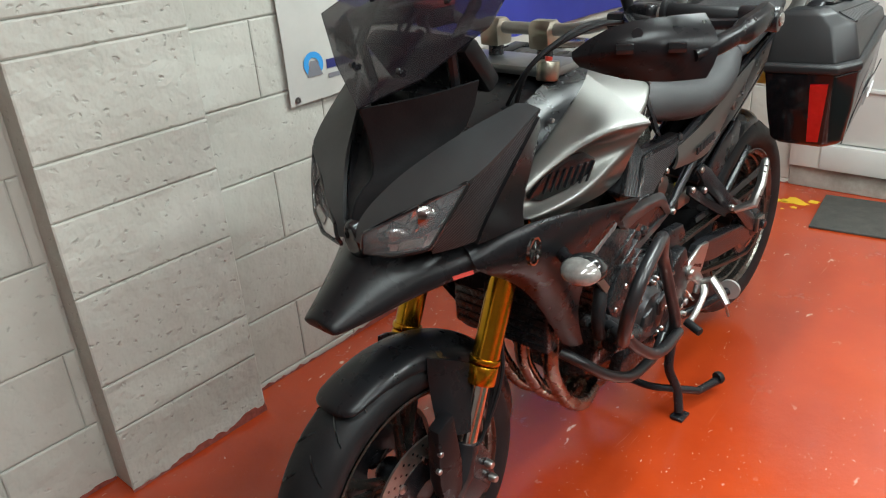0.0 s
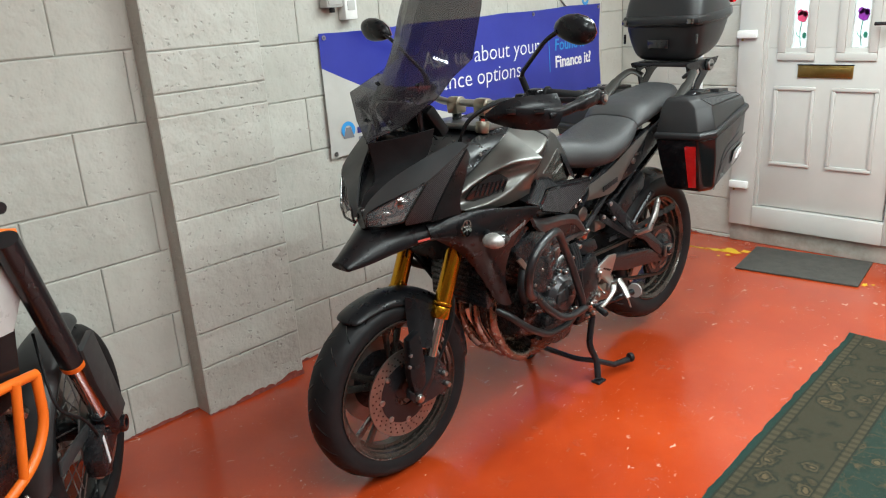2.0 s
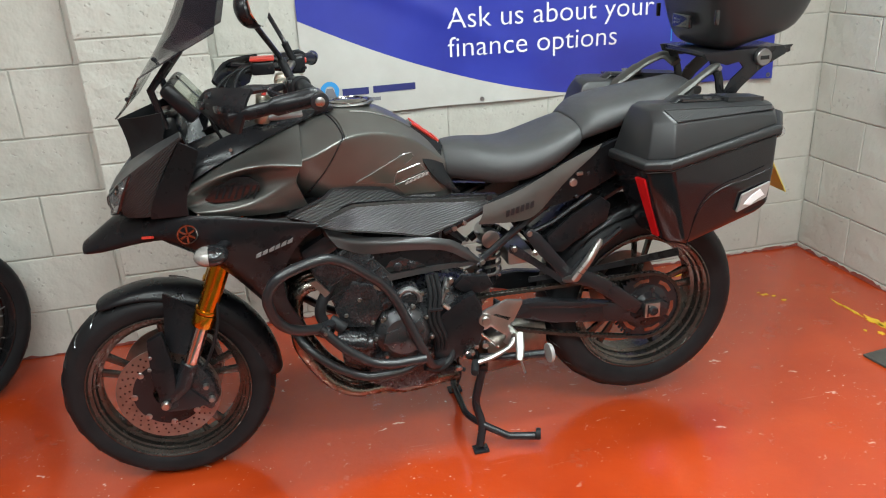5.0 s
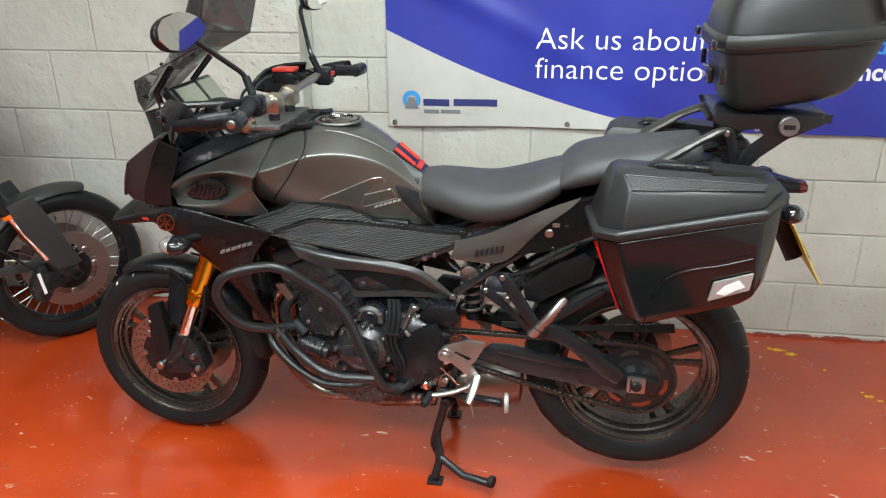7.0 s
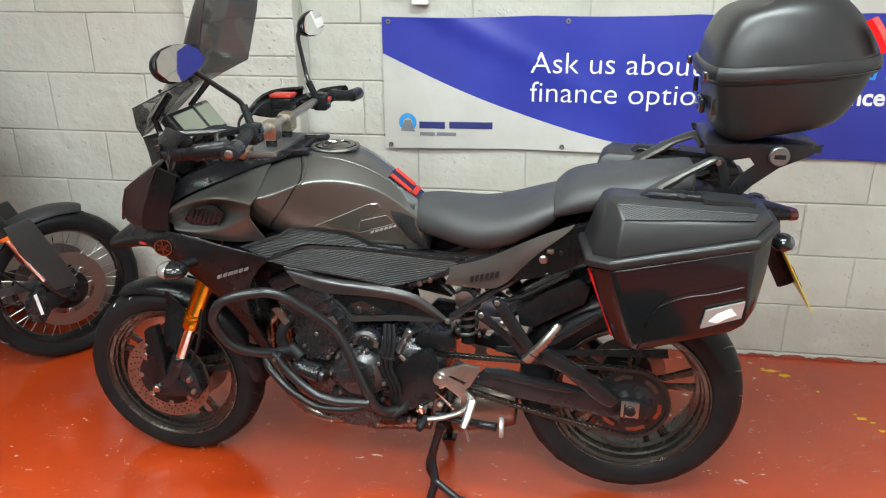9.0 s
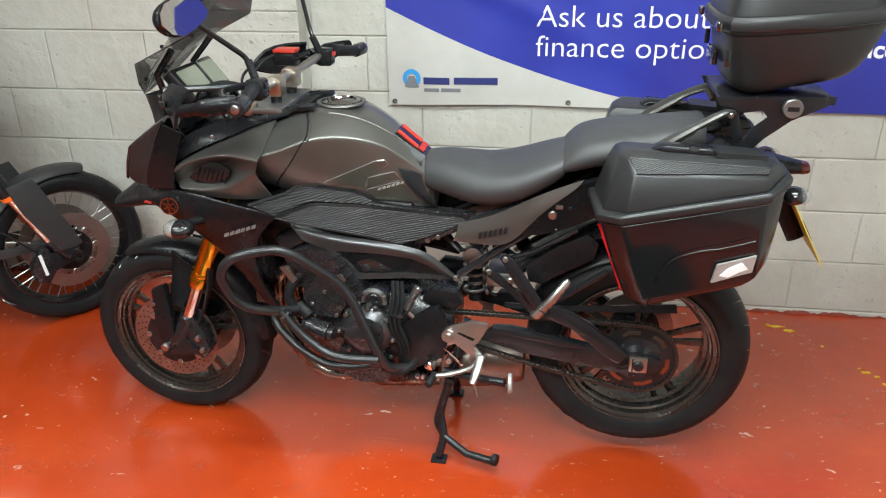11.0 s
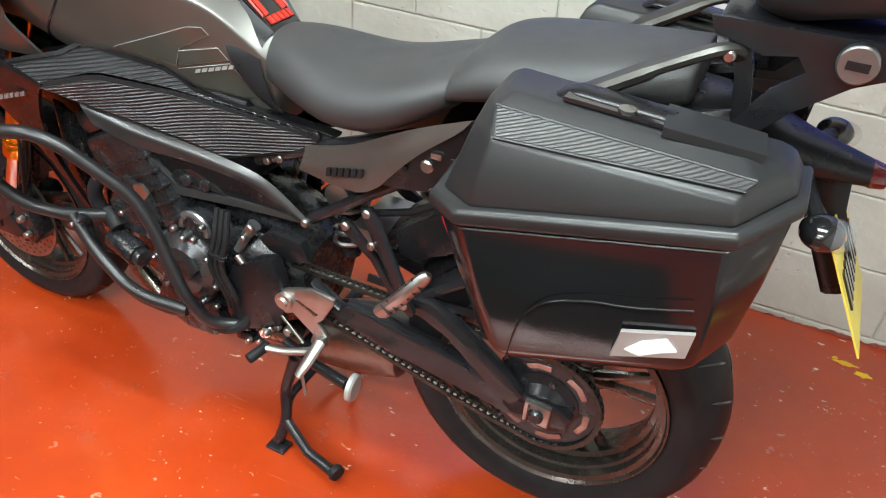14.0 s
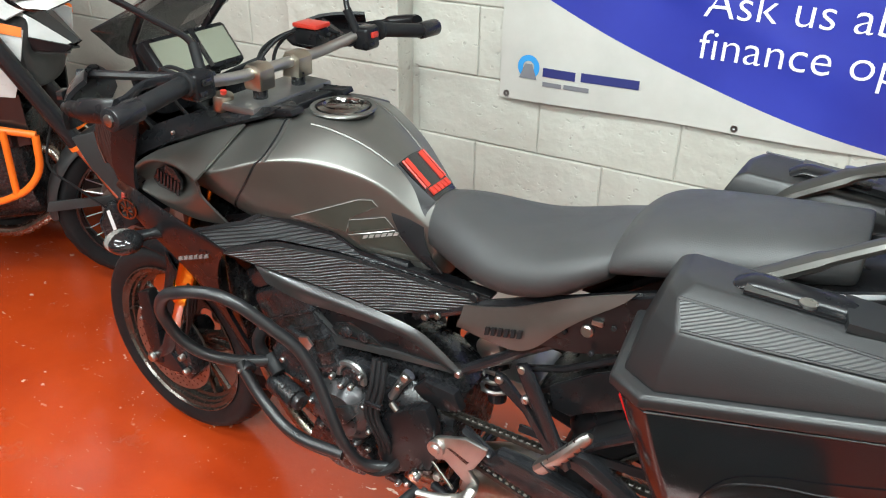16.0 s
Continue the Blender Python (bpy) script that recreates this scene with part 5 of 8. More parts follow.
for k in range(5):
    part("cooling_rib", moved(box(-0.088, 0.088, -0.174, 0.174, -0.075 + 0.035 * k, -0.068 + 0.035 * k, 0.002), Matrix.Translation((0.035, 0, 0.60)) @ Matrix.Rotation(radians(-28), 4, "Y")), "engine", cyl)
part("cam_cover", moved(box(-0.08, 0.08, -0.165, 0.165, 0.14, 0.20, 0.02), Matrix.Translation((0.035, 0, 0.60)) @ Matrix.Rotation(radians(-28), 4, "Y")), "satin_black", bike, "black cam cover")
part("sump", cage(hold([
    [(0.06, 0, 0.29), (0.06, 0.09, 0.29), (0.06, 0.10, 0.26), (0.08, 0.07, 0.22), (0.08, 0, 0.215)],
    [(0.16, 0, 0.30), (0.16, 0.10, 0.30), (0.16, 0.11, 0.25), (0.16, 0.08, 0.19), (0.16, 0, 0.185)],
    [(0.27, 0, 0.30), (0.27, 0.09, 0.30), (0.27, 0.10, 0.25), (0.26, 0.07, 0.20), (0.26, 0, 0.195)]]), 1), "engine", bike, "black oil sump")
for s in (-1, 1):
    flip = Matrix.Diagonal((1, 1 if s < 0 else -1, 1, 1))
    cov = part("side_cover", moved(turned([(0, -0.040), (0.030, -0.040), (0.036, -0.036), (0.058, -0.034), (0.064, -0.028), (0.078, -0.018), (0.084, -0.010), (0.086, 0.03), (0, 0.03)], 36), Matrix.Translation((0.150, s * 0.160, 0.452)) @ flip), "engine_cover", bike, "round dark engine cover with bolts")
    part("cover_plate", outline([(0.084, 0.436), (0.094, 0.472), (0.134, 0.482), (0.128, 0.440)], s * 0.196 - 0.006, s * 0.196 + 0.006, 0.004), "engine_cover", cov)
    part("cover_plate", outline([(0.153, 0.484), (0.194, 0.503), (0.208, 0.480), (0.180, 0.445), (0.156, 0.449)], s * 0.199 - 0.006, s * 0.199 + 0.006, 0.004), "engine_cover", cov)
    for k in range(7):
        a = radians(-60 + 48 * k)
        part("cover_boss", moved(turned([(0, -0.024), (0.009, -0.024), (0.011, -0.018), (0.012, 0.02), (0, 0.02)], 12), Matrix.Translation((0.150 + 0.084 * math.cos(a), s * 0.160, 0.452 + 0.084 * math.sin(a))) @ flip), "engine_cover", cov)
        part("cover_bolt", bolt((0.150 + 0.084 * math.cos(a), s * 0.184, 0.452 + 0.084 * math.sin(a)), 0.0062, 0.007, s), "steel", cov)
    part("upper_cover", moved(turned([(0, -0.026), (0.022, -0.026), (0.030, -0.020), (0.040, -0.016), (0.043, 0.03), (0, 0.03)], 28), Matrix.Translation((0.172, s * 0.138, 0.550)) @ flip), "engine", engine, "small round engine cover")
    part("cover_crescent", sweep([(0.172 + 0.034 * math.cos(radians(a)), s * 0.160, 0.552 + 0.034 * math.sin(radians(a))) for a in range(-15, 200, 12)], 0.0085, 8), "alloy_dark", engine, "pale crescent bracket")
    for x, z in ((0.131, 0.548), (0.182, 0.537), (0.210, 0.577), (0.029, 0.582), (-0.013, 0.538), (0.061, 0.505), (0.088, 0.508), (-0.029, 0.456), (-0.017, 0.447), (0.012, 0.470), (0.224, 0.373), (0.305, 0.310), (0.355, 0.355)):
        part("engine_bolt", bolt((x, s * 0.176, z), 0.0072, 0.010, s), "steel", engine)
    # side of the cylinder head with ribs and studs
    head = part("head_side", outline([(-0.045, 0.560), (0.010, 0.640), (0.075, 0.620), (0.095, 0.540), (0.060, 0.490), (-0.020, 0.500)], s * 0.162 - 0.02, s * 0.162 + 0.008, 0.008), "engine", engine)
    for k in range(4):
        part("head_rib", rod((-0.020 + 0.026 * k, s * 0.172, 0.515), (0.004 + 0.022 * k, s * 0.172, 0.612 - 0.006 * k), 0.006, 8), "engine_cover", head)
    part("starter", rod((-0.045, s * 0.185, 0.468), (0.040, s * 0.200, 0.455), 0.028, 20, bevel=0.006), "engine", engine, "black starter motor")
    part("starter_cap", rod((0.036, s * 0.199, 0.4555), (0.056, s * 0.203, 0.4525), 0.021, 18, bevel=0.004), "engine_cover", engine)
    part("hose_joint", rod((-0.060, s * 0.175, 0.530), (-0.020, s * 0.190, 0.500), 0.018, 14, bevel=0.003), "rubber", engine)
    part("bright_bracket", slab([(0.068, s * 0.205, 0.648), (0.092, s * 0.205, 0.656), (0.104, s * 0.202, 0.636), (0.086, s * 0.202, 0.612), (0.070, s * 0.204, 0.622)], 0.006), "alloy", engine, "bright alloy bracket")
    part("bright_bracket", slab([(-0.105, s * 0.180, 0.655), (-0.085, s * 0.182, 0.660), (-0.052, s * 0.185, 0.618), (-0.066, s * 0.185, 0.606)], 0.008), "alloy", engine, "bright alloy bracket")
    part("coolant_pipe", sweep(spline([(-0.030, s * 0.150, 0.640), (-0.070, s * 0.175, 0.600), (-0.085, s * 0.180, 0.550), (-0.060, s * 0.170, 0.490)], 6), 0.016, 12), "rubber", engine)
    cover = part("sprocket_cover", outline([(0.238, 0.440), (0.268, 0.492), (0.330, 0.532), (0.372, 0.548), (0.392, 0.500), (0.400, 0.430), (0.384, 0.372), (0.300, 0.330), (0.240, 0.345)], s * 0.138 - 0.03, s * 0.138 + 0.006, 0.012), "plastic", engine)
    part("cover_facet", outline([(0.285, 0.500), (0.330, 0.526), (0.366, 0.532), (0.376, 0.505), (0.330, 0.488)], s * 0.146 - 0.006, s * 0.146 + 0.004, 0.004), "engine_cover", cover)
    part("cover_facet", outline([(0.280, 0.410), (0.345, 0.430), (0.372, 0.405), (0.350, 0.388), (0.300, 0.385)], s * 0.146 - 0.006, s * 0.146 + 0.004, 0.004), "engine", cover)
    part("chain_cover", outline([(0.315, 0.560), (0.345, 0.592), (0.420, 0.585), (0.440, 0.545), (0.395, 0.528), (0.340, 0.540)], s * 0.112 - 0.02, s * 0.112 + 0.006, 0.006), "plastic", engine)
    part("pivot_bolt", bolt((0.395, s * 0.108, 0.540), 0.0125, 0.012, s), "chrome", engine)
    part("lower_case", outline([(0.030, 0.300), (0.060, 0.385), (0.130, 0.400), (0.200, 0.372), (0.235, 0.320), (0.200, 0.262), (0.115, 0.258)], s * 0.140 - 0.03, s * 0.140 + 0.008, 0.014), "engine", engine)
    for k in range(3):
        part("hose", sweep(spline([(0.232 + 0.013 * k, s * 0.150, 0.618), (0.236 + 0.014 * k, s * 0.172, 0.560), (0.226 + 0.014 * k, s * 0.182, 0.490), (0.252 + 0.012 * k, s * 0.172, 0.410), (0.245 + 0.010 * k, s * 0.150, 0.335)], 5), 0.0068, 8), "rubber", engine)
    part("hose_clip", box(0.226, 0.268, s * 0.183 - 0.006, s * 0.183 + 0.006, 0.515, 0.525, 0.002), "satin_black", engine)
    part("lower_hose", sweep(spline([(0.205, s * 0.20, 0.345), (0.250, s * 0.185, 0.325), (0.290, s * 0.165, 0.345), (0.300, s * 0.150, 0.390)], 6), 0.0125, 10), "rubber", engine)
    part("connector", box(0.255, 0.300, s * 0.15 - 0.012, s * 0.15 + 0.012, 0.282, 0.308, 0.004), "plastic", engine)
    part("connector_lead", rod((0.300, s * 0.15, 0.295), (0.335, s * 0.152, 0.285), 0.007, 8), "rubber", engine)
    for x, z, r in ((0.318, 0.298, 0.008), (0.350, 0.350, 0.010), (0.372, 0.365, 0.008), (0.330, 0.335, 0.007)):
        part("case_bolt", bolt((x, s * 0.158, z), r, 0.008, s), "steel", engine)
radiator = part("radiator", box(-0.215, -0.170, -0.135, 0.135, 0.50, 0.74, 0.008), "engine", bike, "black radiator behind the front wheel")
for k in range(10):
    part("fin", box(-0.2175, -0.2145, -0.125, 0.125, 0.515 + 0.0215 * k, 0.520 + 0.0215 * k), "satin_black", radiator)
for y in (-0.10, -0.02, 0.06):
    part("exhaust_header", sweep(rounded([(-0.06, y, 0.62), (-0.145, y, 0.60), (-0.160, y, 0.42), (-0.085, y * 0.9, 0.285), (-0.01, y * 0.75 - 0.02, 0.230), (0.09, y * 0.6, 0.215)], 0.05), 0.0195, 14), "exhaust", bike, "heat-tinted exhaust header pipe")
part("collector", sweep([(0.06, -0.01, 0.22), (0.16, 0, 0.195), (0.34, 0.01, 0.20)], [0.055, 0.060, 0.050], 20, flat=0.7), "exhaust", bike, "steel exhaust collector")
part("silencer", cage(hold([
    [(0.42, 0.04, 0.36), (0.42, -0.08, 0.37), (0.42, -0.115, 0.30), (0.42, -0.09, 0.20), (0.42, 0.04, 0.18)],
    [(0.52, 0.06, 0.405), (0.52, -0.08, 0.405), (0.52, -0.118, 0.32), (0.52, -0.09, 0.205), (0.52, 0.06, 0.19)],
    [(0.625, 0.06, 0.405), (0.625, -0.07, 0.400), (0.625, -0.100, 0.33), (0.625, -0.08, 0.235), (0.625, 0.06, 0.225)]]), 2, False), "muffler", bike, "stubby brushed steel silencer under the engine")


# crash bars
def crash_bar(s):
    def p(x, y, z):
        return (x, s * y, z)
    top = part("crash_bar", sweep(rounded([p(-0.05, 0.18, 0.520), p(-0.099, 0.245, 0.538), p(-0.167, 0.290, 0.568), p(-0.206, 0.312, 0.615), p(-0.221, 0.332, 0.690), p(-0.190, 0.336, 0.742), p(-0.128, 0.326, 0.764), p(-0.060, 0.309, 0.772), p(-0.012, 0.288, 0.748), p(0.094, 0.236, 0.645), p(0.130, 0.232, 0.585), p(0.195, 0.235, 0.420), p(0.222, 0.205, 0.342), p(0.29, 0.15, 0.328)], 0.045, 6), 0.0142, 14), "bar_black", bike, "black tubular engine crash bar")
    part("lower_bar", sweep(rounded([p(-0.090, 0.242, 0.540), p(-0.035, 0.250, 0.473), p(0.041, 0.255, 0.415), p(0.101, 0.255, 0.401), p(0.200, 0.240, 0.396)], 0.04, 5), 0.0136, 14), "bar_black", top)
    part("lower_bar", sweep(rounded([p(-0.16, 0.13, 0.480), p(-0.14, 0.18, 0.459), p(-0.078, 0.200, 0.400), p(0.021, 0.212, 0.344), p(0.138, 0.212, 0.346), p(0.20, 0.20, 0.370)], 0.04, 5), 0.0130, 14), "bar_black", top)
    part("clamp", rod(p(-0.10, 0.225, 0.530), p(-0.065, 0.238, 0.520), 0.019, 14, bevel=0.003), "satin_black", top)
    part("clamp_bolt", bolt(p(-0.078, 0.255, 0.528), 0.006, 0.008, s), "steel", top)


for s in (-1, 1):
    crash_bar(s)

# swingarm, chain and rear sprocket
for s in (-1, 1):
    arm = part("swingarm", outline([(0.44, 0.500), (0.512, 0.455), (0.528, 0.478), (0.584, 0.479), (0.744, 0.453), (0.825, 0.436), (0.895, 0.420), (0.985, 0.414), (1.000, 0.382), (0.901, 0.353), (0.833, 0.366), (0.629, 0.392), (0.517, 0.424), (0.44, 0.440)], s * 0.118 - 0.018, s * 0.118 + 0.014, 0.010), "satin_black", bike, "black alloy swingarm")
    part("swingarm_ridge", outline([(0.530, 0.476), (0.584, 0.477), (0.744, 0.452), (0.806, 0.440), (0.814, 0.430), (0.744, 0.430), (0.553, 0.456)], s * 0.134 - 0.006, s * 0.134 + 0.006, 0.005), "satin_black", arm)
    part("swingarm_brace", outline([(0.668, 0.560), (0.722, 0.563), (0.760, 0.545), (0.815, 0.513), (0.901, 0.446), (0.930, 0.420), (0.905, 0.385), (0.863, 0.407), (0.759, 0.494), (0.700, 0.520), (0.668, 0.522)], s * 0.128 - 0.014, s * 0.128 + 0.014, 0.010), "satin_black", arm)
    part("axle_plate", outline([(0.880, 0.424), (0.985, 0.424), (1.026, 0.404), (1.020, 0.366), (0.917, 0.350), (0.882, 0.376)], s * 0.124 - 0.012, s * 0.124 + 0.012, 0.007), "satin_black", arm)
    part("axle_block", outline([(0.934, 0.419), (0.986, 0.418), (0.986, 0.368), (0.934, 0.369)], s * 0.140 - 0.006, s * 0.140 + 0.006, 0.003), "alloy", arm, "silver chain adjuster block")
    part("axle_nut", bolt((0.960, s * 0.147, 0.394), 0.016, 0.012, s), "satin_black", arm)
    part("axle_stripe", box(0.942, 0.946, s * 0.146 - 0.002, s * 0.146 + 0.002, 0.372, 0.415), "satin_black", arm)

teeth, r0, r1 = 45, 0.108, 0.118
pts = []
for k in range(teeth):
    a = 2 * math.pi * k / teeth
    for d, r in ((-0.30, r0), (-0.12, r1), (0.12, r1), (0.30, r0)):
        pts.append((REAR[0] + r * math.cos(a + d * 2 * math.pi / teeth), REAR[1] + r * math.sin(a + d * 2 * math.pi / teeth)))
sprocket = part("rear_sprocket", outline(pts, -0.103, -0.096), "satin_black", bike, "black toothed rear sprocket")
for k in range(6):
    a = 2 * math.pi * k / 6 + 0.3
    part("sprocket_nut", bolt((REAR[0] + 0.058 * math.cos(a), -0.104, REAR[1] + 0.058 * math.sin(a)), 0.009, 0.010), "engine", sprocket)
    part("sprocket_window", outline([(REAR[0] + r * math.cos(a + 0.5 + d), REAR[1] + r * math.sin(a + 0.5 + d)) for r, d in ((0.082, -0.32), (0.094, -0.30), (0.0965, 0.0), (0.094, 0.30), (0.082, 0.32), (0.084, 0.0))], -0.1045, -0.1025), "dark_chrome", sprocket)
part("sprocket_hub", moved(turned([(0, -0.03), (0.040, -0.03), (0.052, -0.012), (0.072, -0.006), (0.074, 0.02), (0, 0.02)], 32), Matrix.Translation((REAR[0], -0.10, REAR[1]))), "satin_black", sprocket)


def chain_path():
    c0, c1, ra, rb = Vector((0.345, 0.465)), Vector(REAR), 0.038, 0.113
    d = c1 - c0
    base = math.atan2(d.y, d.x)
    tilt = math.asin((rb - ra) / d.length)
    up, lo = base + math.pi / 2 + tilt, base - math.pi / 2 - tilt
    return c0, c1, ra, rb, up, lo


def chain_points():
    c0, c1, ra, rb, up, lo = chain_path()
    pts = []
    def line(a, b, sag=0.0):
        n = int((b - a).length / 0.002)
        for k in range(n):
            t = k / n
            pts.append(a.lerp(b, t) - Vector((0, sag * 4 * t * (1 - t))))
    def arc(c, r, a, b):
        n = int(abs(b - a) * r / 0.002)
        for k in range(n):
            q = a + (b - a) * k / n
            pts.append(c + Vector((math.cos(q), math.sin(q))) * r)
    pu0, pu1 = c0 + Vector((math.cos(up), math.sin(up))) * ra, c1 + Vector((math.cos(up), math.sin(up))) * rb
    pl0, pl1 = c0 + Vector((math.cos(lo), math.sin(lo))) * ra, c1 + Vector((math.cos(lo), math.sin(lo))) * rb
    line(pu0, pu1)
    arc(c1, rb, up, lo)
    line(pl1, pl0, 0.012)
    arc(c0, ra, lo, up - 2 * math.pi)
    return pts


def link_mesh():
    bms = []
    for y in (-0.0085, 0.0085):
        b = outline([(-0.0115, 0.0), (-0.009, 0.006), (0.0, 0.0042), (0.009, 0.006), (0.0115, 0.0), (0.009, -0.006), (0.0, -0.0042), (-0.009, -0.006)], y - 0.0015, y + 0.0015)
        bms.append(b)
    bms.append(sweep([(-0.0079, -0.009, 0), (-0.0079, 0.009, 0)], 0.0045, 6))
    me = mesh_of(join(*bms), "chain_link", 40)
    me.materials.append(MAT["chain"])
    return me


chain = part("drive_chain", sweep([(p.x, -0.100, p.y) for p in chain_points()[::6]], 0.0028, 4, closed=True), "chain", bike, "worn oily drive chain")
_pts, _acc, _next, LINK = chain_points(), 0.0, 0.0, link_mesh()
for a, b in zip(_pts, _pts[1:]):
    _acc += (b - a).length
    if _acc >= _next:
        ob = part("chain_link", LINK, "chain", chain)
        ob.matrix_local = pose(a.x, -0.100 , a.y, 0, -math.degrees(math.atan2(b.y - a.y, b.x - a.x)), 0)
        _next += 0.0159
part("chain_guard", sheet([[(0.56, -0.100, 0.545), (0.738, -0.112, 0.555), (1.050, -0.115, 0.587)], [(0.56, -0.104, 0.530), (0.739, -0.117, 0.541), (1.055, -0.120, 0.562)]], 0.008, 0), "plastic", bike, "black chain guard")

# rear hugger and shock
HUG = []
for k in range(9):
    a = radians(158 - 11.5 * k)
    r = 0.352
    w = 0.062 + 0.03 * math.sin(math.pi * k / 8)
    HUG.append([(REAR[0] + (r + e) * math.cos(a), y, REAR[1] + (r + e) * math.sin(a)) for y, e in ((-w, -0.030), (-w * 0.7, 0.0), (0, 0.010), (w * 0.7, 0.0), (w, -0.030), (w - 0.005, -0.036), (w * 0.66, -0.006), (0, 0.004), (-w * 0.66, -0.006), (-w + 0.005, -0.036))])
part("rear_hugger", cage(HUG, 1, False), "plastic", bike, "black rear hugger over the tyre")
part("inner_mudguard", sheet([[(0.59, -0.085, 0.640), (0.70, -0.085, 0.715), (0.84, -0.085, 0.790), (1.05, -0.08, 0.900)], [(0.585, 0, 0.655), (0.69, 0, 0.735), (0.83, 0, 0.812), (1.05, 0, 0.92)], [(0.59, 0.085, 0.640), (0.70, 0.085, 0.715), (0.84, 0.085, 0.790), (1.05, 0.08, 0.900)]], 0.012, 1), "plastic", bike, "black inner rear mudguard")
for s in (-1, 1):
    part("undertail_panel", outline([(0.617, 0.672), (0.700, 0.735), (0.789, 0.782), (0.822, 0.756), (0.812, 0.705), (0.700, 0.640), (0.668, 0.616), (0.628, 0.622)], s * 0.098 - 0.006, s * 0.098 + 0.006, 0.006), "plastic", bike, "black panel under the tail")
    part("tail_stay", sweep([(0.700, s * 0.115, 0.560), (0.760, s * 0.118, 0.610), (0.850, s * 0.120, 0.680)], 0.010, 8), "satin_black", bike)
    part("tail_stay", sweep([(0.560, s * 0.080, 0.680), (0.640, s * 0.085, 0.712), (0.760, s * 0.09, 0.790)], 0.008, 8), "satin_black", bike)
shock = part("rear_shock", rod((0.46, 0, 0.50), (0.46, 0, 0.70), 0.022, 16), "satin_black", bike, "black rear shock with coil spring")
part("spring", sweep([(0.46 + 0.036 * math.cos(t * 0.5), 0.036 * math.sin(t * 0.5), 0.52 + 0.0022 * t) for t in range(76)], 0.0055, 6), "steel", shock, "pale coil spring")
part("shock_collar", rod((0.455, -0.05, 0.665), (0.455, 0.05, 0.665), 0.030, 18, bevel=0.003), "alloy", shock)
part("shock_label", box(0.478, 0.486, -0.072, -0.068, 0.655, 0.672), "yellow_plate", shock)
part("shock_link", box(0.50, 0.58, -0.075, 0.075, 0.58, 0.63, 0.01), "alloy", shock)

# footrest plates, shift lever, pegs
for s in (-1, 1):
    hang = part("pillion_hanger", outline([(0.542, 0.694), (0.566, 0.708), (0.590, 0.690), (0.672, 0.585), (0.700, 0.548), (0.690, 0.532), (0.664, 0.535), (0.610, 0.600), (0.585, 0.625)], s * 0.100 - 0.006, s * 0.100 + 0.006, 0.003, lambda x, z: s * 0.45 * max(0.0, x - 0.56)), "satin_black", bike, "black pillion footrest hanger")
    part("hanger_arm", outline([(0.500, 0.660), (0.522, 0.655), (0.590, 0.600), (0.664, 0.545), (0.655, 0.525), (0.570, 0.588), (0.498, 0.636)], s * 0.100 - 0.006, s * 0.100 + 0.006, 0.003, lambda x, z: s * 0.45 * max(0.0, x - 0.56)), "satin_black", hang)
    for x, z in ((0.560, 0.692), (0.512, 0.648), (0.672, 0.552), (0.575, 0.628)):
        part("hanger_bolt", bolt((x, s * (0.106 + 0.45 * max(0, x - 0.56)), z), 0.0095, 0.008, s), "steel", hang)
    part("pillion_peg", sweep([(0.652, s * 0.175, 0.556), (0.662, s * 0.222, 0.580), (0.700, s * 0.224, 0.630), (0.738, s * 0.214, 0.682), (0.744, s * 0.212, 0.690)], [0.013, 0.018, 0.017, 0.015, 0.008], 10, flat=0.75), "alloy", hang, "folded silver pillion footpeg")
    for k in range(6):
        part("peg_groove", box(-0.013, 0.013, -0.004, 0.004, -0.0012, 0.0012), "engine", hang).matrix_local = Matrix.Translation((0.676 + 0.0105 * k, s * (0.234 - 0.0020 * k), 0.598 + 0.0145 * k)) @ Matrix.Rotation(radians(36), 4, "Y")
    plate = part("footrest_bracket", outline([(0.377, 0.441), (0.384, 0.474), (0.405, 0.486), (0.469, 0.510), (0.520, 0.503), (0.518, 0.490), (0.490, 0.436), (0.478, 0.426), (0.502, 0.398), (0.500, 0.370), (0.478, 0.352), (0.458, 0.364), (0.465, 0.390), (0.418, 0.428), (0.401, 0.418), (0.384, 0.424)], s * 0.158 - 0.007, s * 0.158 + 0.005, 0.004), "alloy", bike, "bright alloy rider footrest bracket")
    part("bracket_pivot", moved(turned([(0, -0.014), (0.010, -0.014), (0.013, -0.008), (0.020, -0.008), (0.022, 0.012), (0, 0.012)], 22), Matrix.Translation((0.400, s * 0.166, 0.456)) @ Matrix.Diagonal((1, 1 if s < 0 else -1, 1, 1))), "alloy", plate)
    part("bracket_slot", outline([(0.424, 0.466), (0.434, 0.469), (0.481, 0.450), (0.472, 0.442)], s * 0.1635 - 0.0015, s * 0.1635 + 0.0015), "gloss_black", plate)
    part("bracket_face", outline([(0.448, 0.496), (0.506, 0.495), (0.484, 0.458), (0.440, 0.477)], s * 0.1635 - 0.001, s * 0.1635 + 0.0015, 0.001), "sticker", plate)
    part("footpeg", sweep([(0.492, s * 0.164, 0.388), (0.500, s * 0.190, 0.402), (0.492, s * 0.222, 0.372), (0.482, s * 0.246, 0.345)], [0.012, 0.014, 0.014, 0.010], 10, flat=0.7), "alloy", plate, "silver rider footpeg")
    part("feeler", rod((0.484, s * 0.236, 0.356), (0.500, s * 0.246, 0.300), 0.0035, 8), "alloy", plate)
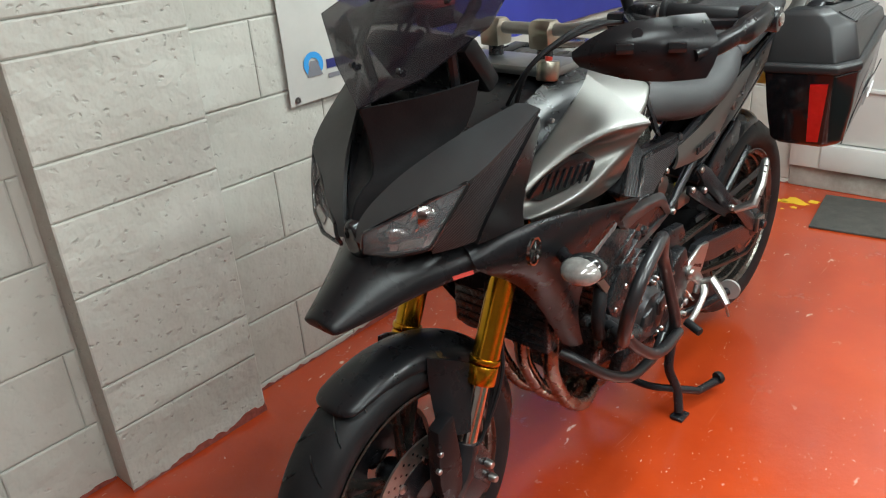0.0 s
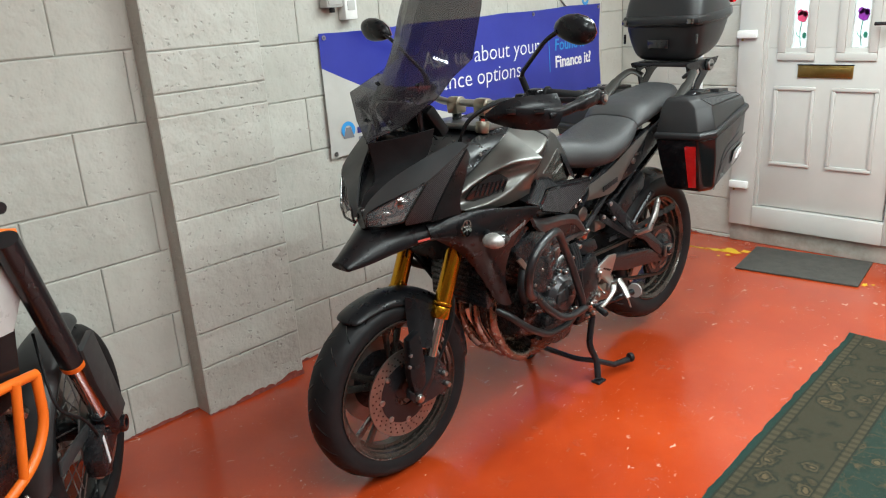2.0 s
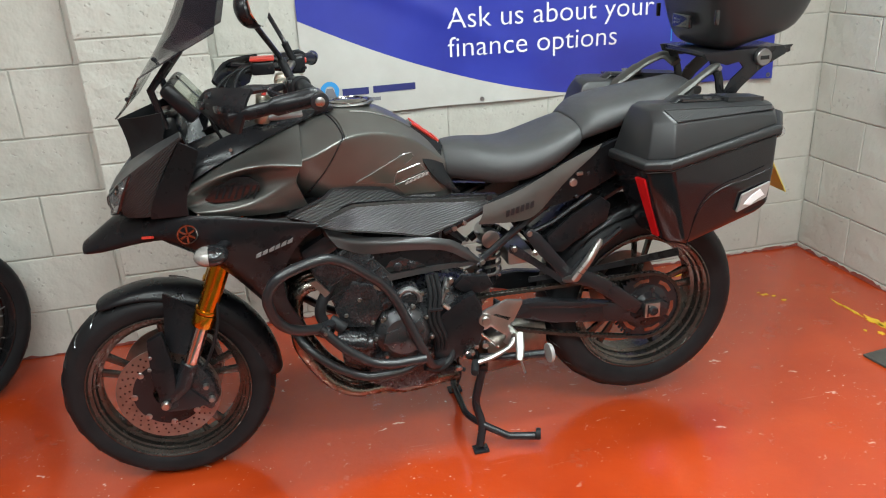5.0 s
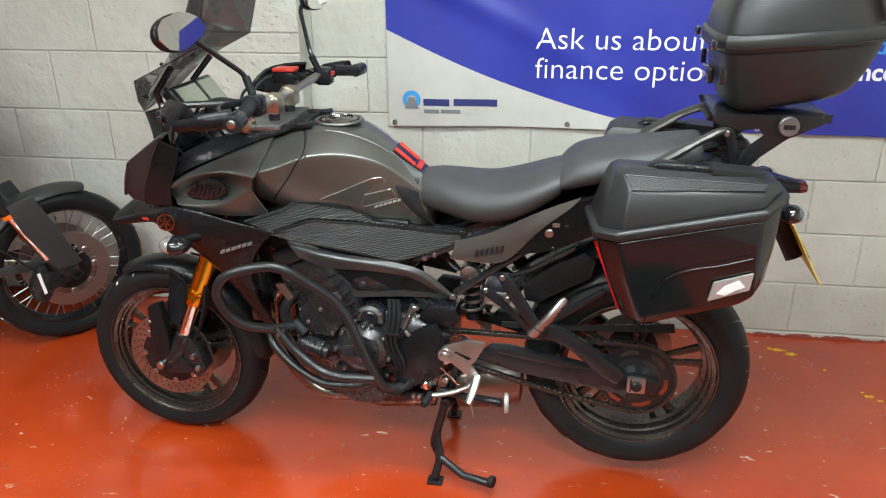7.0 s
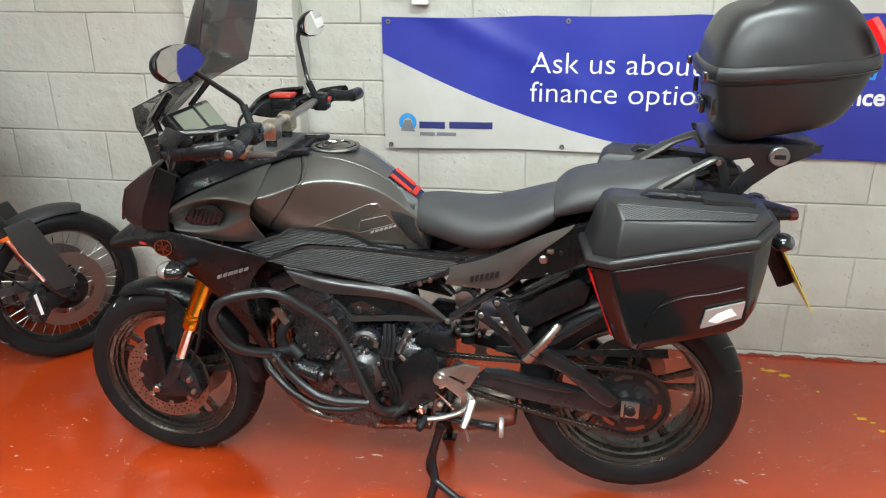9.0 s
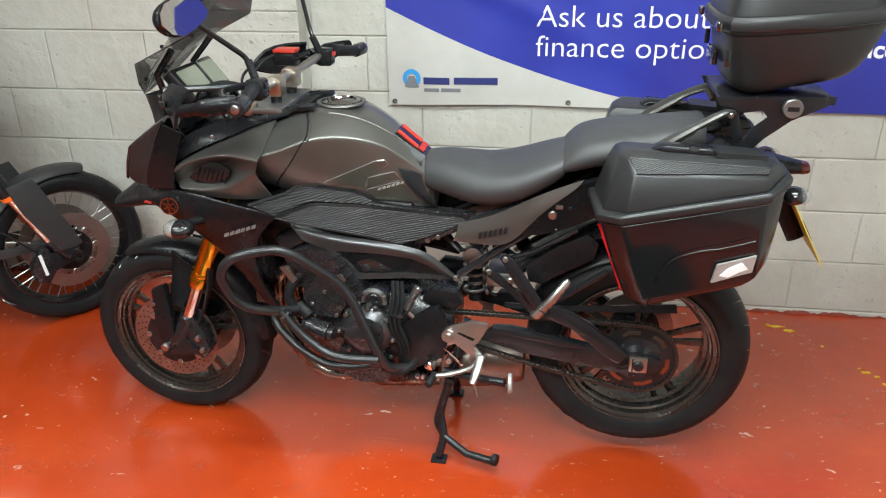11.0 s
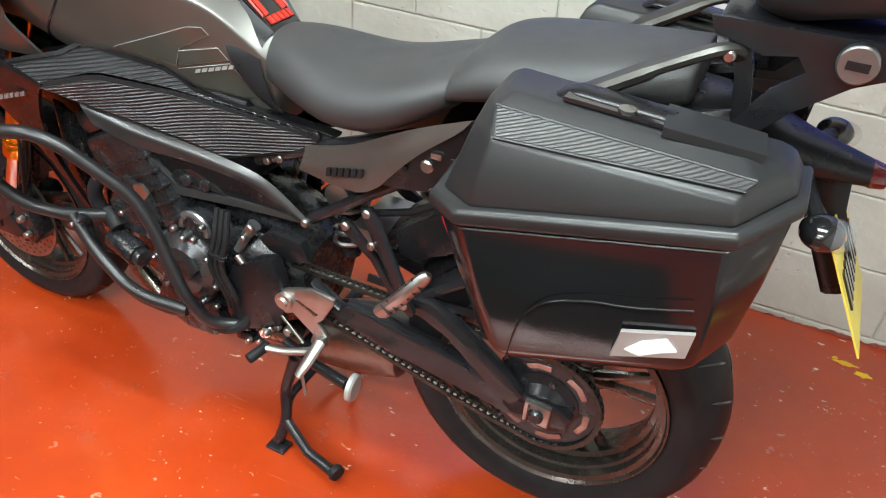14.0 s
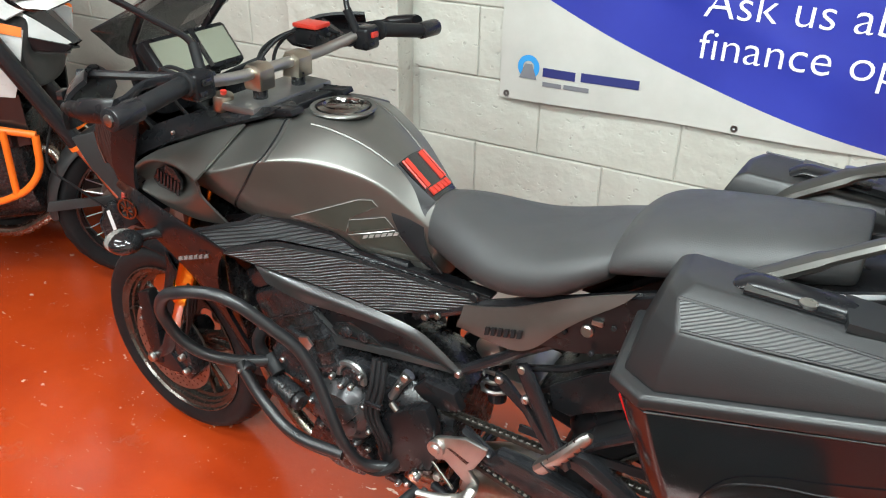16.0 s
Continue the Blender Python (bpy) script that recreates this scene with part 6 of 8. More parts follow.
part("shift_lever", sweep(spline([(0.495, -0.170, 0.384), (0.470, -0.182, 0.360), (0.414, -0.190, 0.338), (0.360, -0.195, 0.328)], 6), [0.012] * 6 + [0.009] * 13, 10, flat=0.8), "alloy", bike, "bright alloy gear lever")
part("lever_toe", rod((0.362, -0.185, 0.328), (0.346, -0.235, 0.318), 0.012, 14, bevel=0.003), "rubber", bike)
part("shift_rod", rod((0.277, -0.158, 0.520), (0.441, -0.165, 0.354), 0.0042, 10), "chrome", bike, "thin polished gear linkage rod")
part("rod_end", rod((0.277, -0.158, 0.520), (0.292, -0.1585, 0.505), 0.0075, 10), "steel", bike)
part("shift_arm", sweep([(0.304, -0.125, 0.588), (0.287, -0.134, 0.560), (0.268, -0.140, 0.520)], [0.015, 0.011, 0.011], 10), "alloy_dark", bike, "gear linkage arm")
part("linkage_bolt", bolt((0.304, -0.140, 0.588), 0.010, 0.008), "steel", bike)
part("linkage_bolt", bolt((0.290, -0.146, 0.562), 0.008, 0.008), "steel", bike)
part("lower_bolt", bolt((0.345, -0.165, 0.345), 0.015, 0.012), "chrome", bike)
part("lower_bolt", bolt((0.365, -0.160, 0.300), 0.009, 0.010), "steel", bike)
part("lower_bolt", bolt((0.400, -0.155, 0.365), 0.012, 0.012), "steel", bike)

# centre stand
stand = part("centre_stand", rod((0.395, -0.14, 0.265), (0.395, 0.14, 0.265), 0.016, 14), "satin_black", bike, "black tubular centre stand, down on the floor")
for s in (-1, 1):
    part("stand_leg", sweep(rounded([(0.395, s * 0.135, 0.265), (0.365, s * 0.140, 0.150), (0.385, s * 0.165, 0.085), (0.368, s * 0.182, 0.018)], 0.03), 0.0135, 12), "satin_black", stand)
    part("stand_foot", box(0.345, 0.395, s * 0.184 - 0.020, s * 0.184 + 0.020, 0.0, 0.010, 0.003), "satin_black", stand)
part("stand_brace", sweep(rounded([(0.378, 0.165, 0.085), (0.345, 0.10, 0.085), (0.345, -0.10, 0.085), (0.378, -0.160, 0.085)], 0.05), 0.011, 10), "satin_black", stand)
part("stand_tang", sweep([(0.380, -0.165, 0.085), (0.46, -0.195, 0.045), (0.548, -0.215, 0.042)], [0.012, 0.012, 0.013], 12), "satin_black", stand)
part("tang_foot", moved(turned([(0, -0.008), (0.018, -0.008), (0.020, 0.0), (0.018, 0.008), (0, 0.008)], 16), Matrix.Translation((0.552, -0.216, 0.050)) @ Matrix.Rotation(radians(70), 4, "Z")), "rubber", stand)
part("side_stand", sweep([(0.385, -0.150, 0.320), (0.47, -0.180, 0.325), (0.575, -0.205, 0.332)], [0.012, 0.012, 0.013], 12), "satin_black", bike, "folded black side stand with a pale foot pad")
part("stand_pad", moved(turned([(0, -0.008), (0.026, -0.008), (0.030, -0.004), (0.030, 0.005), (0, 0.005)], 24), Matrix.Translation((0.590, -0.208, 0.334)) @ Matrix.Rotation(radians(95), 4, "Z")), "sticker", bike)


# panniers
def pannier(s):
    def made(rings, bev):
        bm = cage(rings, 0, False)
        bmesh.ops.bevel(bm, geom=[e for e in bm.edges if e.calc_face_angle(0) > 0.16], offset=bev, segments=3, affect="EDGES", profile=0.5)
        return moved(bm, Matrix.Diagonal((1, s, 1, 1)))
    def out(ring, d, dz=0.0):
        c = Vector((sum(p[0] for p in ring) / len(ring), sum(p[1] for p in ring) / len(ring), 0))
        return [(x + d * (1 if x > c.x else -1), y + (d if y > 0.2 else 0), z + dz) for x, y, z in ring]
    rim = [(0.786, 0.165, 0.926), (0.806, 0.345, 0.930), (0.862, 0.388, 0.938), (1.184, 0.355, 1.000), (1.246, 0.262, 1.016), (1.246, 0.165, 1.016)]
    case = part("pannier", made([
        [(0.900, 0.190, 0.690), (0.908, 0.305, 0.690), (0.945, 0.338, 0.694), (1.165, 0.320, 0.758), (1.190, 0.262, 0.772), (1.190, 0.190, 0.772)],
        [(0.872, 0.170, 0.708), (0.886, 0.322, 0.708), (0.925, 0.356, 0.712), (1.190, 0.335, 0.788), (1.228, 0.266, 0.802), (1.228, 0.170, 0.802)],
        [(0.828, 0.165, 0.812), (0.845, 0.334, 0.813), (0.893, 0.376, 0.818), (1.188, 0.347, 0.888), (1.240, 0.264, 0.902), (1.240, 0.165, 0.902)],
        rim], 0.009), "pannier_gloss", bike, "black hard pannier with a glossy lower shell")
    part("seam_band", made([out(rim, 0.002, -0.006), out(rim, 0.008, -0.001), out(rim, 0.008, 0.014), out(rim, 0.003, 0.020)], 0.003), "case_plastic", case)
    lid = part("lid", made([
        [(0.792, 0.165, 0.946), (0.812, 0.340, 0.950), (0.868, 0.383, 0.958), (1.184, 0.350, 1.018), (1.242, 0.258, 1.033), (1.242, 0.165, 1.033)],
        [(0.822, 0.170, 1.040), (0.836, 0.310, 1.043), (0.878, 0.356, 1.050), (1.178, 0.342, 1.049), (1.230, 0.254, 1.051), (1.230, 0.170, 1.050)],
        [(0.836, 0.175, 1.070), (0.842, 0.276, 1.072), (0.862, 0.314, 1.075), (1.192, 0.304, 1.060), (1.224, 0.248, 1.060), (1.224, 0.175, 1.060)],
        [(0.855, 0.180, 1.080), (0.855, 0.250, 1.083), (0.880, 0.284, 1.089), (1.170, 0.272, 1.072), (1.205, 0.240, 1.067), (1.205, 0.180, 1.066)]], 0.006), "case_plastic", case, "matt black sloping lid")
    def q(x, y, z):
        return (x, s * y, z)
    part("ribbed_strip", sheet([[q(0.868, 0.318, 1.0765), q(1.03, 0.3140, 1.0695), q(1.190, 0.3080, 1.0625)], [q(0.884, 0.355, 1.0530), q(1.03, 0.3410, 1.0570), q(1.180, 0.3260, 1.0570)]], 0.005, 0), "ribs_light", lid, "ribbed grey trim strip")
    part("strip_edge", sweep([q(0.866, 0.316, 1.0775), q(1.19, 0.306, 1.0635)], 0.0022, 6), "case_plastic", lid)
    part("strip_edge", sweep([q(0.882, 0.357, 1.0530), q(1.182, 0.328, 1.0570)], 0.0022, 6), "case_plastic", lid)
    part("handle_well", slab([q(0.940, 0.276, 1.0895), q(1.075, 0.268, 1.0815), q(1.075, 0.205, 1.0775), q(0.940, 0.212, 1.0860)], 0.006), "gloss_black", lid)
    part("carry_handle", sweep(rounded([q(0.925, 0.232, 1.076), q(0.945, 0.234, 1.089), q(1.075, 0.228, 1.082), q(1.11, 0.226, 1.068)], 0.02), 0.024, 12, flat=0.30), "plastic", lid, "black carry handle")
    part("handle_end", slab([q(1.07, 0.285, 1.0835), q(1.19, 0.268, 1.0735), q(1.185, 0.20, 1.072), q(1.06, 0.205, 1.082)], 0.012), "case_plastic", lid)
    part("lid_lock", moved(turned([(0, 0.006), (0.011, 0.006), (0.012, 0.0), (0, 0.0)], 16), Matrix.Translation(q(1.020, 0.262, 1.092)) @ Matrix.Rotation(radians(-90 if s < 0 else 90), 4, "X")), "steel", lid)
    part("reflector", slab([q(0.8085, 0.285, 0.893), q(0.8135, 0.330, 0.897), q(0.8800, 0.304, 0.716), q(0.8760, 0.274, 0.714)], 0.008), "red_lens", case, "red reflector strip")
    badge = part("brand_plate", slab([q(1.085, 0.3515, 0.780), q(1.178, 0.3430, 0.812), q(1.181, 0.3495, 0.858), q(1.092, 0.3590, 0.832)], 0.006), "sticker", case, "silver plate with a white mark")
    part("mark", slab([q(1.102, 0.3555, 0.802), q(1.122, 0.3535, 0.798), q(1.145, 0.3515, 0.812), q(1.166, 0.3500, 0.822), q(1.150, 0.3540, 0.840), q(1.120, 0.3565, 0.824)], 0.006), "print_white", badge)
    part("moulding", sweep(spline([q(0.940, 0.350, 0.700), q(0.955, 0.366, 0.790), q(0.985, 0.3735, 0.842), q(1.04, 0.372, 0.868), q(1.10, 0.3685, 0.880), q(1.170, 0.3620, 0.900)], 6), 0.0016, 6), "plastic", case)
    part("hinge_line", sweep([q(0.806, 0.346, 0.919), q(0.862, 0.3895, 0.929), q(1.186, 0.3565, 0.991)], 0.0016, 6), "plastic", case)


for s in (-1, 1):
    pannier(s)


# top box
def oval_rings(rows):
    return [[(x0, 0, z), (x0 + 0.004, yh * 0.74, z), (x0 + 0.034, yh, z + 0.001), (x1 - 0.14, yh * 0.97, z + 0.022), (x1 - 0.030, yh * 0.64, z + 0.030), (x1, 0, z + 0.032)] for z, x0, x1, yh in rows]


topbox = part("top_box", cage(hold(oval_rings([(1.192, 1.140, 1.370, 0.125), (1.202, 1.110, 1.415, 0.150), (1.235, 1.094, 1.442, 0.172), (1.300, 1.078, 1.470, 0.190), (1.345, 1.072, 1.482, 0.197)])), 2), "case_plastic", bike, "black plastic top box on a rear rack")
part("seam_band", cage(hold(oval_rings([(1.340, 1.066, 1.488, 0.201), (1.344, 1.056, 1.496, 0.209), (1.372, 1.052, 1.498, 0.211), (1.384, 1.060, 1.490, 0.204)])), 1), "case_plastic", topbox)
part("seam_line", cage(hold(oval_rings([(1.349, 1.054, 1.4975, 0.2105), (1.3535, 1.053, 1.4985, 0.2115)])), 1), "gloss_black", topbox)
part("lid", cage(hold(oval_rings([(1.376, 1.064, 1.486, 0.202), (1.410, 1.070, 1.474, 0.198), (1.455, 1.080, 1.448, 0.190), (1.495, 1.100, 1.408, 0.174), (1.512, 1.120, 1.385, 0.158), (1.524, 1.150, 1.350, 0.130), (1.530, 1.195, 1.310, 0.085)])), 2), "case_plastic", topbox, "textured black domed lid")
for s in (-1, 1):
    part("rear_lens", sheet([[(1.482, 0.100, 1.428), (1.452, 0.158, 1.424)], [(1.466, 0.100, 1.462), (1.438, 0.154, 1.458)], [(1.436, 0.100, 1.500), (1.408, 0.146, 1.498)]], 0.014, 2, s), "red_lens", topbox, "red top box lens")
    part("catch", box(1.050, 1.062, s * 0.155 - 0.014, s * 0.155 + 0.014, 1.350, 1.372, 0.003), "dark_chrome", topbox)
    part("slot", box(1.076, 1.090, s * 0.172 - 0.003, s * 0.172 + 0.003, 1.27, 1.31, 0.002), "gloss_black", topbox)
    for k in range(3):
        part("dimple", box(1.205 + 0.034 * k, 1.217 + 0.034 * k, s * 0.136 - 0.004, s * 0.136 + 0.004, 1.513, 1.520, 0.002), "gloss_black", topbox)
part("front_catch", box(1.066, 1.082, -0.05, 0.05, 1.25, 1.29, 0.006), "gloss_black", topbox)
rack = part("luggage_rack", box(1.085, 1.36, -0.128, 0.128, 1.172, 1.190, 0.006), "satin_black", bike, "black steel luggage rack")
for s in (-1, 1):
    part("rack_arm", outline([(1.075, 1.188), (1.360, 1.196), (1.335, 1.170), (1.262, 1.134), (1.205, 1.086), (1.170, 1.046), (1.128, 1.040), (1.170, 1.110), (1.205, 1.140), (1.190, 1.158), (1.150, 1.150), (1.120, 1.160), (1.084, 1.168)], s * 0.132 - 0.004, s * 0.132 + 0.004, 0.0015), "satin_black", rack)
    part("rack_arm", outline([(1.098, 1.172), (1.130, 1.168), (1.148, 1.110), (1.158, 1.050), (1.136, 1.044), (1.124, 1.110)], s * 0.122 - 0.004, s * 0.122 + 0.004, 0.0015), "satin_black", rack)
    part("rack_disc", moved(turned([(0, 0.008), (0.022, 0.008), (0.0245, 0.005), (0.0245, -0.008), (0, -0.008)], 28), Matrix.Translation((1.256, s * 0.148, 1.168)) @ Matrix.Diagonal((1, s, 1, 1))), "alloy_dark", rack, "round silver maker's disc")
    part("disc_mark", box(1.243, 1.270, s * 0.1565 - 0.001, s * 0.1565 + 0.001, 1.162, 1.173), "satin_black", rack)
    part("grab_rail", sweep(rounded([(0.880, s * 0.165, 1.020), (0.945, s * 0.178, 1.064), (1.045, s * 0.172, 1.128), (1.105, s * 0.150, 1.156), (1.120, s * 0.105, 1.130)], 0.03), [0.012, 0.018, 0.024, 0.026, 0.026, 0.026, 0.026, 0.026] + [0.020] * 12, 10, flat=0.5), "rail_grey", bike, "grey pillion grab rail")
    part("rail_bolt", bolt((1.112, s * 0.158, 1.148), 0.008, 0.006, s), "steel", bike)
part("tail_unit", cage(hold([
    [(1.00, 0, 1.050), (1.00, 0.09, 1.045), (1.00, 0.115, 1.005), (1.00, 0.09, 0.945), (1.00, 0, 0.940)],
    [(1.15, 0, 1.050), (1.15, 0.08, 1.045), (1.15, 0.105, 1.010), (1.15, 0.08, 0.955), (1.15, 0, 0.950)],
    [(1.22, 0, 1.018), (1.22, 0.05, 1.015), (1.22, 0.070, 0.995), (1.22, 0.05, 0.955), (1.22, 0, 0.950)],
    [(1.29, 0, 1.002), (1.29, 0.035, 1.000), (1.29, 0.050, 0.982), (1.29, 0.035, 0.958), (1.29, 0, 0.955)],
    [(1.345, 0, 0.990), (1.345, 0.025, 0.988), (1.345, 0.035, 0.975), (1.345, 0.025, 0.960), (1.345, 0, 0.957)]]), 2), "plastic", bike, "black tail unit")
part("tail_light", cage(hold([
    [(1.338, 0, 0.993), (1.338, 0.028, 0.990), (1.338, 0.040, 0.975), (1.338, 0.028, 0.958), (1.338, 0, 0.955)],
    [(1.362, 0, 0.988), (1.362, 0.022, 0.985), (1.362, 0.032, 0.974), (1.362, 0.022, 0.961), (1.362, 0, 0.959)]]), 1), "dark_red_lens", bike, "dark red tail light")
hanger = part("plate_hanger", sweep([(1.285, 0, 0.965), (1.303, 0, 0.895), (1.366, 0, 0.765)], [0.035, 0.030, 0.024], 8, flat=0.4), "plastic", bike, "black number plate hanger")
part("number_plate", slab([(1.318, -0.115, 0.900), (1.318, 0.115, 0.900), (1.412, 0.115, 0.733), (1.412, -0.115, 0.733)], 0.003), "yellow_plate", hanger, "yellow number plate")
for k in range(7):
    y = -0.09 + 0.027 * k
    part("plate_bar", slab([(1.3485, y, 0.850), (1.3485, y + 0.016, 0.850), (1.3795, y + 0.016, 0.795), (1.3795, y, 0.795)], 0.006), "gloss_black", hanger)
for s in (-1, 1):
    st = part("rear_indicator", sweep([(1.25, s * 0.05, 0.975), (1.273, s * 0.12, 0.962), (1.283, s * 0.150, 0.955)], [0.012, 0.010, 0.014], 10), "plastic", bike, "black rear indicator with clear lens")
    sh = bmesh.new()
    bmesh.ops.create_uvsphere(sh, u_segments=18, v_segments=10, radius=1.0)
    part("indicator_shell", moved(sh, Matrix.Translation((1.290, s * 0.176, 0.953)) @ Matrix.Diagonal((0.030, 0.034, 0.023, 1))), "gloss_black", st)
    sh = bmesh.new()
    bmesh.ops.create_uvsphere(sh, u_segments=18, v_segments=10, radius=1.0)
    part("indicator_lens", moved(sh, Matrix.Translation((1.306, s * 0.176, 0.953)) @ Matrix.Diagonal((0.026, 0.031, 0.021, 1))), "clear", st)
    sh = bmesh.new()
    bmesh.ops.create_uvsphere(sh, u_segments=10, v_segments=8, radius=0.012)
    part("bulb", moved(sh, Matrix.Translation((1.309, s * 0.176, 0.953))), "amber", st)

# handlebar and controls
bar = part("handlebar", sweep(rounded([(-0.048, -0.44, 1.206), (-0.072, -0.29, 1.214), (-0.110, -0.13, 1.178), (-0.110, 0.13, 1.175), (-0.060, 0.29, 1.210), (-0.02, 0.46, 1.180)], 0.05), 0.0125, 14), "alloy", bike, "tapered alloy handlebar")
for s, z0, z1, x0, x1 in ((-1, 1.213, 1.206, -0.070, -0.047), (1, 1.204, 1.184, -0.052, -0.012)):
    part("grip", rod((x0, s * 0.300, z0), (x1, s * 0.422, z1), 0.0175, 20, bevel=0.003), "rubber", bar)
    part("grip_flange", rod((x0 - 0.001, s * 0.292, z0), (x0, s * 0.302, z0), 0.024, 20, bevel=0.002), "rubber", bar)
    part("bar_end", rod((x1, s * 0.420, z1), (x1 + 0.008, s * 0.486, z1 - 0.001), 0.021, 20, bevel=0.004), "satin_black", bar)
    part("bar_end_bolt", bolt((x1 + 0.008, s * 0.487, z1 - 0.001), 0.011, 0.003, s), "steel", bar)
    sw = part("switch_housing", box(-0.024, 0.024, -0.028, 0.028, -0.030, 0.024, 0.010, 3), "plastic", bar)
    sw.matrix_local = pose(x0 - 0.010, s * 0.258, z0 - 0.008, 0, 0, 0)
    part("switch_button", box(0.022, 0.030, -0.012, 0.012, 0.0, 0.013, 0.002), "red_print" if s > 0 else "gloss_black", sw)
    part("switch_button", box(0.022, 0.028, -0.018, 0.000, -0.020, -0.010, 0.002), "satin_black", sw)
    # lever
    part("lever", sweep(spline([(x0 - 0.045, s * 0.255, z0 - 0.005), (x0 - 0.075, s * 0.32, z0 - 0.005), (x1 - 0.062, s * 0.40, z1 - 0.002), (x1 - 0.055, s * 0.45, z1)], 5), 0.0065, 8, flat=1.4), "satin_black", bar)
    # mirror
    hx, hy, hz = (-0.152, -0.461, 1.410) if s < 0 else (-0.139, 0.417, 1.420)
    stem = part("mirror_stem", sweep(rounded([(x0 - 0.020, s * 0.235, z0 + 0.010), (x0 - 0.042, s * 0.226, z0 + 0.062), (hx - 0.016, hy - s * 0.092, hz - 0.030), (hx - 0.020, hy - s * 0.045, hz - 0.006)], 0.03), 0.0068, 10), "satin_black", bike, "black mirror stem")
    part("stem_boot", rod((x0 - 0.020, s * 0.235, z0 + 0.005), (x0 - 0.040, s * 0.227, z0 + 0.056), 0.0105, 12), "rubber", stem)
    pts = [(-0.092, -0.014), (-0.080, 0.016), (-0.045, 0.036), (0.005, 0.045), (0.055, 0.040), (0.085, 0.022), (0.094, -0.004), (0.070, -0.034), (0.030, -0.047), (-0.020, -0.040), (-0.065, -0.030)]
    def mirror_rows(f, dx):
        return [(dx, s * y * f * 0.92, z * f * 0.97) for y, z in pts]
    head = cage([mirror_rows(0.35, -0.034), mirror_rows(0.75, -0.028), mirror_rows(0.97, -0.014), mirror_rows(1.0, 0.004), mirror_rows(0.96, 0.008)], 1, False)
    hob = part("mirror_head", head, "plastic", stem, "black mirror shell")
    hob.matrix_local = pose(hx, hy, hz, 7, -12, -14 if s < 0 else -6)
    part("mirror_glass", slab([(0.010, s * y * 0.84, z * 0.88) for y, z in pts], 0.003), "mirror", hob, "mirror glass")
    # hand guard
    dz = z1 - 1.206
    def g(x, y, z):
        return (x, s * y, z + dz)
    guard = part("hand_guard", sheet([
        [g(-0.318, 0.262, 1.186), g(-0.294, 0.312, 1.228), g(-0.245, 0.372, 1.236), g(-0.182, 0.420, 1.234)],
        [g(-0.322, 0.264, 1.180), g(-0.312, 0.328, 1.208), g(-0.272, 0.400, 1.212), g(-0.200, 0.448, 1.212)],
        [g(-0.318, 0.264, 1.172), g(-0.306, 0.340, 1.176), g(-0.268, 0.412, 1.178), g(-0.204, 0.462, 1.182)],
        [g(-0.306, 0.270, 1.160), g(-0.268, 0.328, 1.136), g(-0.246, 0.392, 1.134), g(-0.222, 0.448, 1.142)]], 0.008, 1), "plastic", bike, "black plastic hand guard")
    part("guard_arm", sweep(spline([g(-0.235, 0.432, 1.178), g(-0.170, 0.455, 1.192), g(-0.110, 0.466, 1.204), g(-0.060, 0.466, 1.212), g(-0.046, 0.462, 1.213)], 5), [0.008] * 3 + [0.013] * 5 + [0.018] * 13, 10, flat=1.2), "plastic", guard)
    for yy in (0.348, 0.415):
        part("guard_slot", box(-0.006, 0.006, -0.014, 0.014, -0.008, 0.008, 0.002), "gloss_black", guard).matrix_local = Matrix.Translation(g(-0.306 + 0.62 * max(0, yy - 0.34), yy, 1.194)) @ Matrix.Rotation(radians(-s * 28), 4, "Z")
    part("guard_stay", sweep(rounded([g(-0.285, 0.36, 1.215), g(-0.18, 0.29, 1.21), g(-0.08, 0.22, 1.205)], 0.05), 0.009, 8), "satin_black", bar)
for s in (-1, 1):
    part("bar_clamp", outline([(-0.134, 1.140), (-0.086, 1.140), (-0.084, 1.185), (-0.100, 1.196), (-0.125, 1.196), (-0.136, 1.180)], s * 0.062 - 0.024, s * 0.062 + 0.024, 0.007), "champagne", bar, "bronze-silver bar clamp")
part("top_yoke", outline([(-0.185, 1.100), (-0.07, 1.100), (-0.07, 1.120), (-0.185, 1.120)], -0.130, 0.130, 0.008), "alloy_dark", bike, "dull alloy fork top yoke")
for s in (-1, 1):
    part("fork_cap", rod((-0.175, s * 0.112, 1.095), (-0.170, s * 0.112, 1.132), 0.022, 20, bevel=0.003), "champagne", bike)
    part("adjuster", rod((-0.170, s * 0.112, 1.130), (-0.168, s * 0.112, 1.139), 0.007, 12), "red_print", bike)
for s in (-1, 1):
    part("bar_riser", rod((-0.112, s * 0.062, 1.105), (-0.110, s * 0.062, 1.150), 0.016, 16), "engine", bar)
res = part("brake_reservoir", box(-0.196, -0.130, 0.155, 0.208, 1.180, 1.218, 0.006), "plastic", bar, "black brake fluid reservoir with a red cap")
part("reservoir_cap", box(-0.198, -0.128, 0.153, 0.210, 1.219, 1.230, 0.003), "red_print", res)
part("clutch_perch", box(-0.115, -0.085, -0.250, -0.200, 1.185, 1.215, 0.006), "satin_black", bar)
for k, (y0, x1, y1, z1) in enumerate(((0.20, -0.30, 0.10, 1.06), (0.23, -0.28, 0.13, 1.03), (-0.22, -0.30, -0.11, 1.05), (-0.24, -0.27, -0.06, 1.04), (0.17, -0.25, 0.02, 1.05))):
    part("cable", sweep(spline([(-0.12, y0, 1.20), (-0.21, y0 * 0.95, 1.205), (x1, (y0 + y1) / 2, 1.15), (x1 + 0.02, y1, z1)], 7), 0.0045, 8), "rubber", bar)
